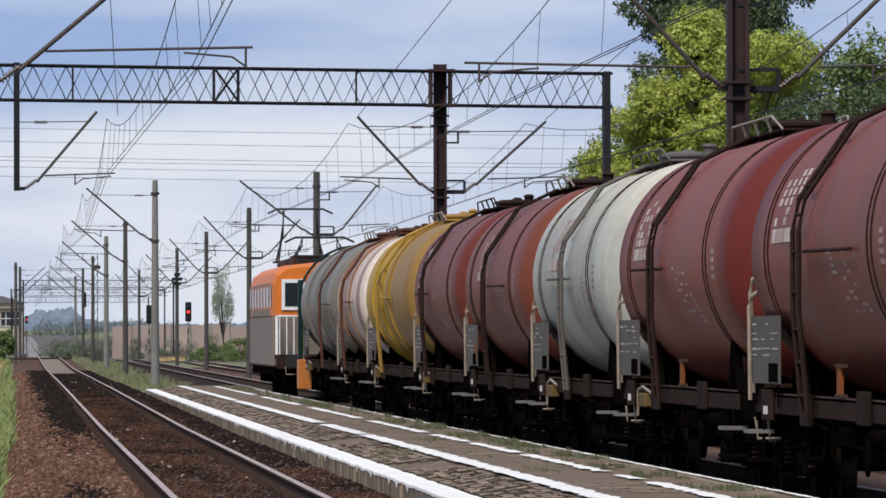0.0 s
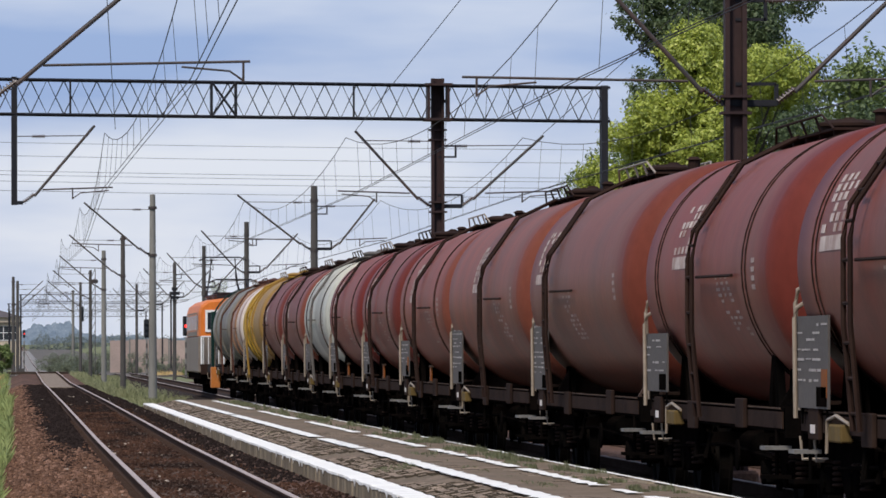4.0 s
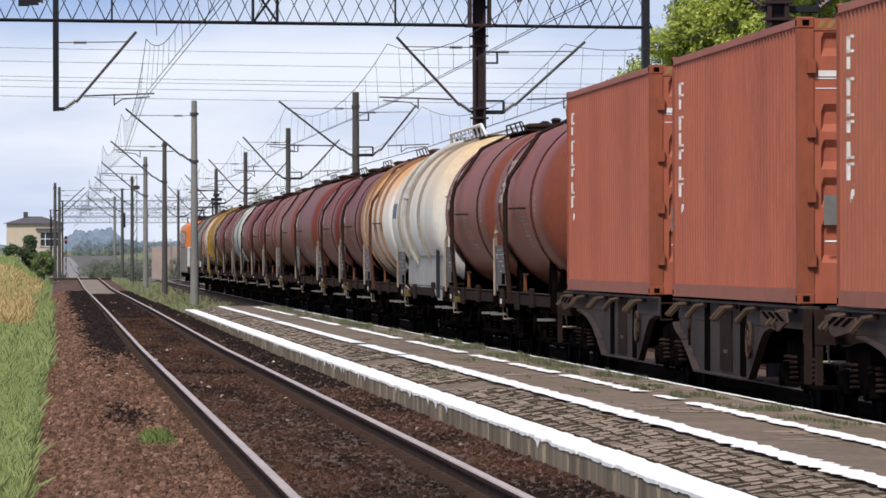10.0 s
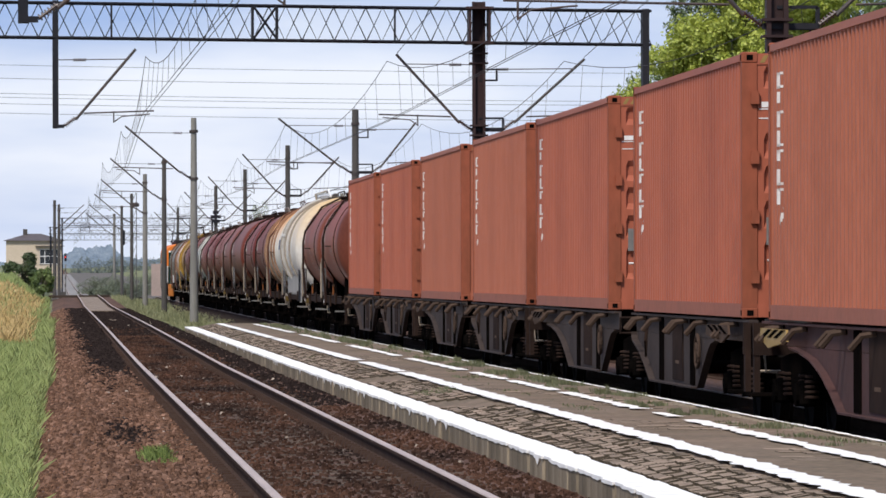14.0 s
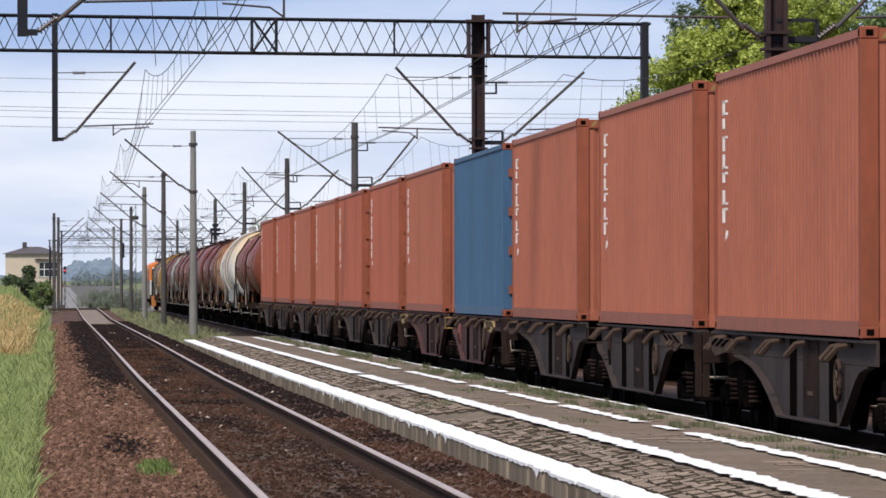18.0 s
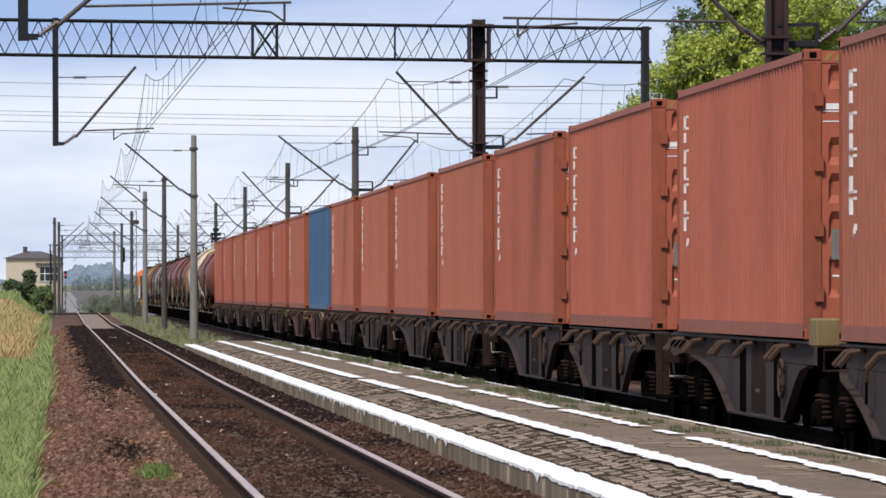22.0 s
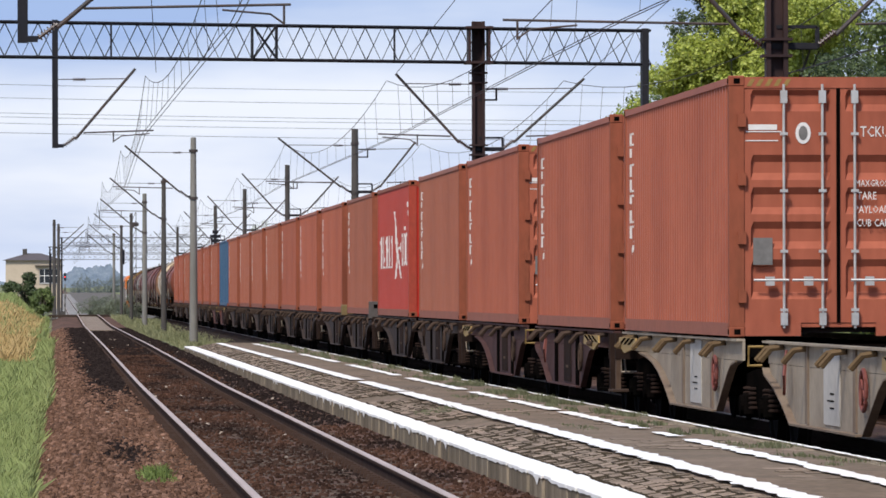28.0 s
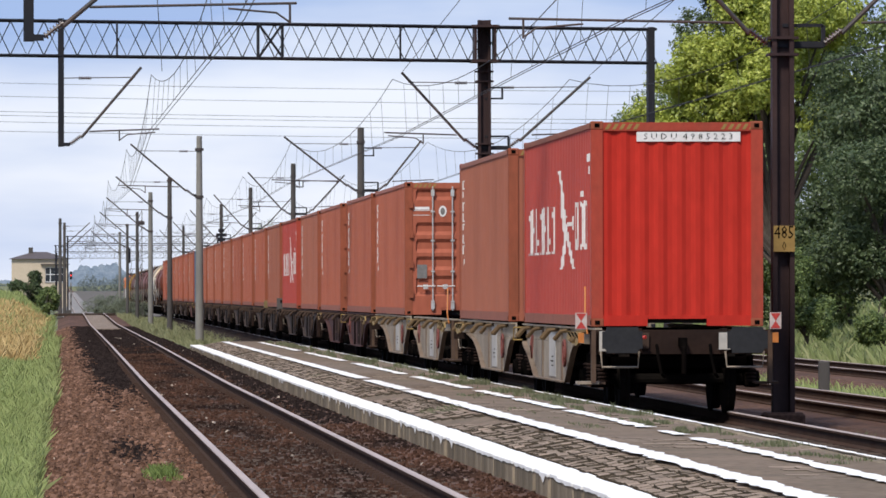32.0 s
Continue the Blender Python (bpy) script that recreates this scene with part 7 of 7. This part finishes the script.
def tree(x, y, g, blobs, count, size, material, label, seed, trunk=0.28, name="tree"):
    w = thing(name, label, "tree" if name == "tree" else "shrub", "trees beside the line" if name == "tree" else "shrubs beside the line")
    top = max(b[2] for b in blobs)
    tk = tube(bmn(), [(x, y, g - 0.3), (x + 0.1, y, g + (top - g) * 0.3), (x - 0.1, y, g + (top - g) * 0.6), (x, y, top)], trunk, 9, trunk * 0.25)
    part("trunk", tk, M["bark"], w)
    stems = bmn()
    for b in blobs:
        z0 = g + (b[2] - g) * 0.45
        lb = tube(bmn() if name == "tree" else stems, [(x, y, z0), (x + (b[0] - x) * 0.5, y + (b[1] - y) * 0.5, z0 + (b[2] - z0) * 0.6), (b[0], b[1], b[2])], trunk * 0.38, 6, 0.02)
        if name == "tree":
            part("limb", lb, M["bark"], w)
    if name != "tree":
        part("branching", stems, M["bark"], w)
    leaves("crown", blobs, int(count * 2.6), size * 0.52, material, w, seed)
    return w


def crown(cx, cy, cz, rx, rz, n, seed, small=0.42):
    r = random.Random(seed)
    out = []
    for _ in range(n):
        a, e = r.uniform(0, 6.28), r.uniform(-0.9, 1.2)
        k = r.uniform(0.45, 0.95)
        out.append((cx + math.cos(a) * math.cos(e) * rx * k, cy + math.sin(a) * math.cos(e) * rx * k, cz + math.sin(e) * rz * k, rx * small * r.uniform(0.7, 1.2), rx * small * r.uniform(0.7, 1.2), rz * small * r.uniform(0.6, 1.0)))
    return out


tree(27.6, 236, -0.3, crown(27.8, 236, 13.4, 4.3, 4.8, 34, 1, 0.34), 30000, 0.19, M["leaf_dark"], "tall dark green broadleaf tree behind the tracks", 1, 0.35)
tree(22.6, 188, -0.2, crown(22.7, 188, 8.6, 3.2, 3.2, 34, 2, 0.34) + crown(20.2, 189, 7.0, 2.2, 2.1, 14, 22, 0.42), 46000, 0.14, M["leaf_bright"], "bright yellow-green broadleaf tree beside the tracks", 2, 0.25)
tree(20.6, 196, -0.2, crown(20.5, 196, 5.8, 2.3, 2.5, 18, 3), 12000, 0.14, M["leaf_mid"], "small leafy tree leaning towards the tracks", 3, 0.2)
tree(25.0, 178, -0.1, crown(24.6, 178, 5.6, 2.9, 3.9, 34, 4, 0.36), 30000, 0.14, M["leaf_dark"], "dense dark green tree beside the meadow", 4, 0.25)
tree(23.9, 171, 0.0, crown(24.0, 171, 3.4, 2.6, 3.0, 26, 5, 0.36), 22000, 0.12, M["leaf_dark"], "low dark green tree beside the meadow", 5, 0.22)
tree(26.4, 200, 0.0, crown(26.4, 200, 3.6, 4.4, 3.6, 26, 6, 0.36), 24000, 0.15, M["leaf_mid"], "broad green tree behind the meadow", 6, 0.25)
tree(34.0, 232, 0.0, crown(34.0, 232, 8.5, 2.9, 4.6, 22, 7), 9000, 0.25, M["leaf_mid"], "broad green tree at the meadow's edge", 7, 0.3)
tree(29.5, 195, 0.0, crown(29.3, 195, 3.6, 3.4, 3.4, 24, 8, 0.36), 18000, 0.15, M["leaf_dark"], "dark green tree at the meadow's edge", 8, 0.3)
tree(20.9, 167, 0.0, crown(20.9, 167, 1.5, 0.95, 1.5, 14, 9), 9000, 0.085, M["leaf_mid"], "upright green shrub on the meadow", 9, 0.08, "shrub")
tree(21.4, 155, 0.0, crown(21.4, 155, 0.85, 0.75, 0.75, 10, 10), 3500, 0.09, M["leaf_mid"], "low grey-green shrub on the meadow", 10, 0.05, "shrub")
tree(-2.5, 452, -0.2, crown(-2.5, 452, 1.9, 1.35, 1.4, 12, 11), 4000, 0.16, M["leaf_dark"], "dark green shrub in front of the house", 11, 0.08, "shrub")
tree(-1.0, 425, -0.2, crown(-1.0, 425, 1.1, 1.0, 1.15, 12, 12), 4200, 0.14, M["leaf_mid"], "rounded green shrub beside the near track", 12, 0.06, "shrub")
sr = random.Random(77)
bushes = [(14.2, 470, 1.2, 1.6), (15.8, 505, 1.4, 2.2), (17.0, 455, 1.3, 2.2), (22.0, 400, 2.2, 3.0), (24.5, 350, 2.4, 3.2), (25.0, 300, 2.6, 3.6), (19.5, 585, 1.6, 4.2), (23.5, 560, 2.0, 3.6)]
for k in range(16):
    y = sr.uniform(470, 700)
    x = sr.choice((sr.uniform(14.9, 16.9), sr.uniform(21.5, 40.0), sr.uniform(21.5, 40.0), sr.uniform(4.8, 6.4), sr.uniform(-9.0, -1.5)))
    bushes.append((x, y, sr.uniform(0.7, 1.9), sr.uniform(1.0, 2.8)))
# added grey-leaved row across the track ends, standing in for distance haze
for k in range(15):
    bushes.append((4.4 + k * 1.25, sr.uniform(735, 800), sr.uniform(1.3, 2.0), sr.uniform(2.2, 3.6)))
for k in range(9):
    bushes.append((sr.uniform(4.3, 6.3), 500 + k * 26 + sr.uniform(-8, 8), sr.uniform(0.6, 1.0), sr.uniform(1.3, 2.3)))
for i, (x, y, r, h) in enumerate(bushes):
    g = land(x, y) - 0.1
    tree(x, y, g, crown(x, y, g + h * 0.45, r, h * 0.5, 9, 20 + i) + [(x, y, g + h * 0.25, r * 0.9, r * 0.9, h * 0.28)], 1500, 0.13, (M["leaf_mid"], M["leaf_dark"], M["leaf_mid"])[i % 3] if (x > 6.5 or x < 0) and y < 730 else M["leaf_grey"], "bushy green shrub beside the far tracks", 30 + i, 0.06, "shrub")
g = land(20.6, 600)
tree(20.6, 600, g, crown(20.6, 600, 5.4, 1.25, 4.0, 20, 71, 0.4), 3400, 0.13, M["leaf_pale"], "slender tall tree with pale thin foliage", 71, 0.10)


def blades(name, regions, material, label, seed, width=0.0038, clumps=False):
    """Grass: regions hold (x0, x1, y0, y1, count, height)."""
    r = np.random.RandomState(seed)
    out = []
    for x0, x1, y0, y1, n, h in regions:
        n = int(n * 2.2)
        x, y = r.uniform(x0, x1, n), y0 + (y1 - y0) * r.rand(n) ** 1.3
        patch = np.sin(x * 3.1 + seed) * np.sin(y * 0.9) + 0.5 * np.sin(x * 7.7) * np.sin(y * 2.3)
        if clumps:
            thick = np.array([noise.noise((a * 2.2, b * 0.35, 5.0)) + 0.5 * noise.noise((a * 6.0, b * 1.3, 1.0)) for a, b in zip(x, y)])
            keep = thick > 0.16 + 0.2 * r.rand(n)
            x, y, patch = x[keep], y[keep], patch[keep]
            n = len(x)
        hh = h * r.uniform(0.35, 1.1, n) * (0.8 + 0.25 * patch)
        lean = r.normal(scale=0.30, size=(n, 2)) * hh[:, None]
        z = np.array([ground_z(a, b) for a, b in zip(x, y)])
        w = width * (1 + y / 120)
        base = np.stack([x, y, z], 1)
        side = np.stack([w, 0 * w, 0 * w], 1)
        mid = base + np.stack([lean[:, 0] * 0.35, lean[:, 1] * 0.35, hh * 0.6], 1)
        tip = base + np.stack([lean[:, 0], lean[:, 1], hh], 1)
        out.append(np.stack([base - side, base + side, mid + side * 0.8, tip], 1).reshape(-1, 3))
    return tagged(quads(name, np.concatenate(out), material), label, "grass", kind="stuff")


def ground_z(x, y):
    if 4.1 < x < 7.0 and y < 191:
        return plat(y) + sag(x) - 0.01
    if -0.2 < x < 4.8:
        return prof(y) - 0.18 - max(0.0, NEAR_X - 1.9 - x) * 0.36
    return land(x, y) - 0.02


blades("verge_grass", [(-1.6, -0.24, 38, 110, 26000, 0.28), (-2.6, -0.12, 105, 260, 15000, 0.36), (-5.2, -0.5, 250, 440, 9000, 0.5), 
                       (14.6, 17.2, 90, 260, 5000, 0.22)],
       M["grass"], "tall green grass along the trackside", 1)
M["tuft"] = leafy("dark_green_tuft", (0.15, 0.20, 0.045), (0.09, 0.13, 0.03), (0.24, 0.30, 0.075))
blades("grass_tuft", [(0.76, 1.14, 55.2, 58.8, 260, 0.07), (0.84, 1.06, 56.0, 58.0, 420, 0.12)], M["tuft"], "small dark green grass tuft on the ballast", 4, 0.0028)
M["rank"] = leafy("rank_olive_grass", (0.24, 0.245, 0.115), (0.17, 0.175, 0.08), (0.36, 0.35, 0.18))
blades("rank_grass", [(4.6, 7.0, 196, 240, 3600, 0.26), (3.9, 7.2, 238, 430, 6500, 0.36)], M["rank"], "dry olive grass between the tracks", 6)
M["weed"] = leafy("platform_weeds", (0.125, 0.135, 0.062), (0.085, 0.092, 0.045), (0.185, 0.19, 0.095))
blades("platform_weed", [(6.28, 6.88, 46, 60, 1800, 0.050), (6.28, 6.88, 60, 72, 3000, 0.075), (6.2, 6.88, 72, 84, 2600, 0.088), (6.28, 6.88, 84, 100, 3200, 0.088), (6.28, 6.88, 100, 185, 7200, 0.100), (5.45, 5.75, 60, 75, 320, 0.037), (5.6, 6.05, 78, 90, 520, 0.044),
                          (4.55, 5.05, 74, 80, 600, 0.056), (4.5, 5.0, 100, 112, 320, 0.050), (10.0, 12.2, 80, 180, 5200, 0.125)], M["weed"], "low dark weeds between the platform pavers", 8, clumps=True)
blades("meadow_grass", [(20.2, 30, 120, 190, 30000, 0.70), (20.2, 36, 190, 420, 12000, 0.8)], M["meadow"], "tall meadow grass beside the far siding", 2, 0.0042)
blades("ripe_grass", [(-4.8, -0.85, 165, 400, 15000, 0.55), (14.8, 17.2, 520, 640, 2500, 0.8), (21.0, 34.0, 480, 740, 5000, 0.9)], M["straw"], "straw-coloured ripe grass in the field", 3, 0.007)

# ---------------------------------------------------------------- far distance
# the blue of distance haze is painted into the hills' colour
P_HAZE = surf("haze_tinted_hills", (0.27, 0.32, 0.39), 1.0, other=(0.15, 0.20, 0.27), mix=0.9, scale=0.16, fine=0.7, fine_amount=0.5, stretch=(1, 1, 1.6), specular=0.0)
hv, hf = [], []
hx = [*range(-1500, -60, 12), *(q * 0.5 for q in range(-120, 321)), *range(164, 1501, 12)]
for x in hx:
    crest = math.exp(-((x - 26) / 20) ** 4) * (8.5 + 3.0 * noise.noise((x * 0.12, 2, 0)) + 2.2 * noise.noise((x * 0.4, 4, 0)))
    z = 13 + 3 * noise.noise((x * 0.012, 0, 0)) + 2.0 * noise.noise((x * 0.11, 5, 0)) + 1.6 * noise.noise((x * 0.45, 9, 0)) + 0.9 * noise.noise((x * 1.3, 3, 0)) + crest
    hv += [(x, 4300, -20), (x, 4300, z)]
hf = [(2 * i, 2 * i + 2, 2 * i + 3, 2 * i + 1) for i in range(len(hx) - 1)]
tagged(raw_part("backdrop", hv, hf, P_HAZE), "wooded hills on the horizon, blue haze in their colour", "backdrop", kind="structure")
# a far wood closes the line, its leaves greyed with painted haze
M["leaf_far"] = leafy("haze_grey_leaves", (0.17, 0.20, 0.18), (0.11, 0.135, 0.125), (0.24, 0.27, 0.25))
fr_ = random.Random(31)
wood = []
for k in range(150):
    x = -160 + k * 2.6 + fr_.uniform(-1.5, 1.5)
    h = fr_.uniform(1.6, 3.4) + (1.4 if 8 < x < 60 else 0.0)
    if not 0.0 < x < 6.5:
        wood.append((x, 2250 + fr_.uniform(-40, 40), prof(2250) + h * 0.5 - 0.2, fr_.uniform(2.0, 3.6), 3.0, h))
tagged(leaves("far_wood", wood, 70000, 0.30, M["leaf_far"], None, 5), "grey-green wood far behind the station yard", "wood", kind="stuff")
# long concrete panel wall behind the far tracks
P_PANEL = surf("dusty_pink_panel", (0.36, 0.27, 0.23), 0.9, other=(0.25, 0.20, 0.17), scale=0.5, fine=4, spread=0.12)
sh = thing("panel_wall", "long dusty pinkish concrete panel wall behind the far tracks", "wall")
for k in range(9):
    g = land(13 + k * 2.5, 760)
    part("panel", box(bmn(), 12.05 + k * 2.5, 14.45 + k * 2.5, 760, 760.15, g - 0.3, 3.1 + 0.12 * (k % 3)), P_PANEL, sh)
    part("panel_post", box(bmn(), 14.46 + k * 2.5, 14.64 + k * 2.5, 759.95, 760.2, g - 0.3, 3.25), M["concrete"], sh)


# ---------------------------------------------------------------- the train runs away along its track
RUN = [(0, -434.32), (4, -368.46), (8, -302.92), (12, -237.70), (16, -172.80), (20, -108.21), (24, -43.95), (28, 19.99), (32, 83.61)]


def motions():
    for ob, u, z in MOVERS:
        walk(ob, [(t, pose(TRAIN_X, y + u, TRAIN_Z + z)) for t, y in RUN])
    # the wheels roll without slipping
    c0, c1, c2 = np.polyfit([t for t, _ in RUN], [y for _, y in RUN], 2)
    ticks = [k / 30 for k in range(961)]
    turns = [-math.degrees((c0 * t * t + c1 * t) / 0.46) for t in ticks]
    for ob in [o for w in ROLLING for o in w.children_recursive if o.name.split(".")[0] == "wheelset"]:
        x, y, z = ob.location
        walk(ob, [(t, pose(x, y, z, a)) for t, a in zip(ticks, turns)])


motions()
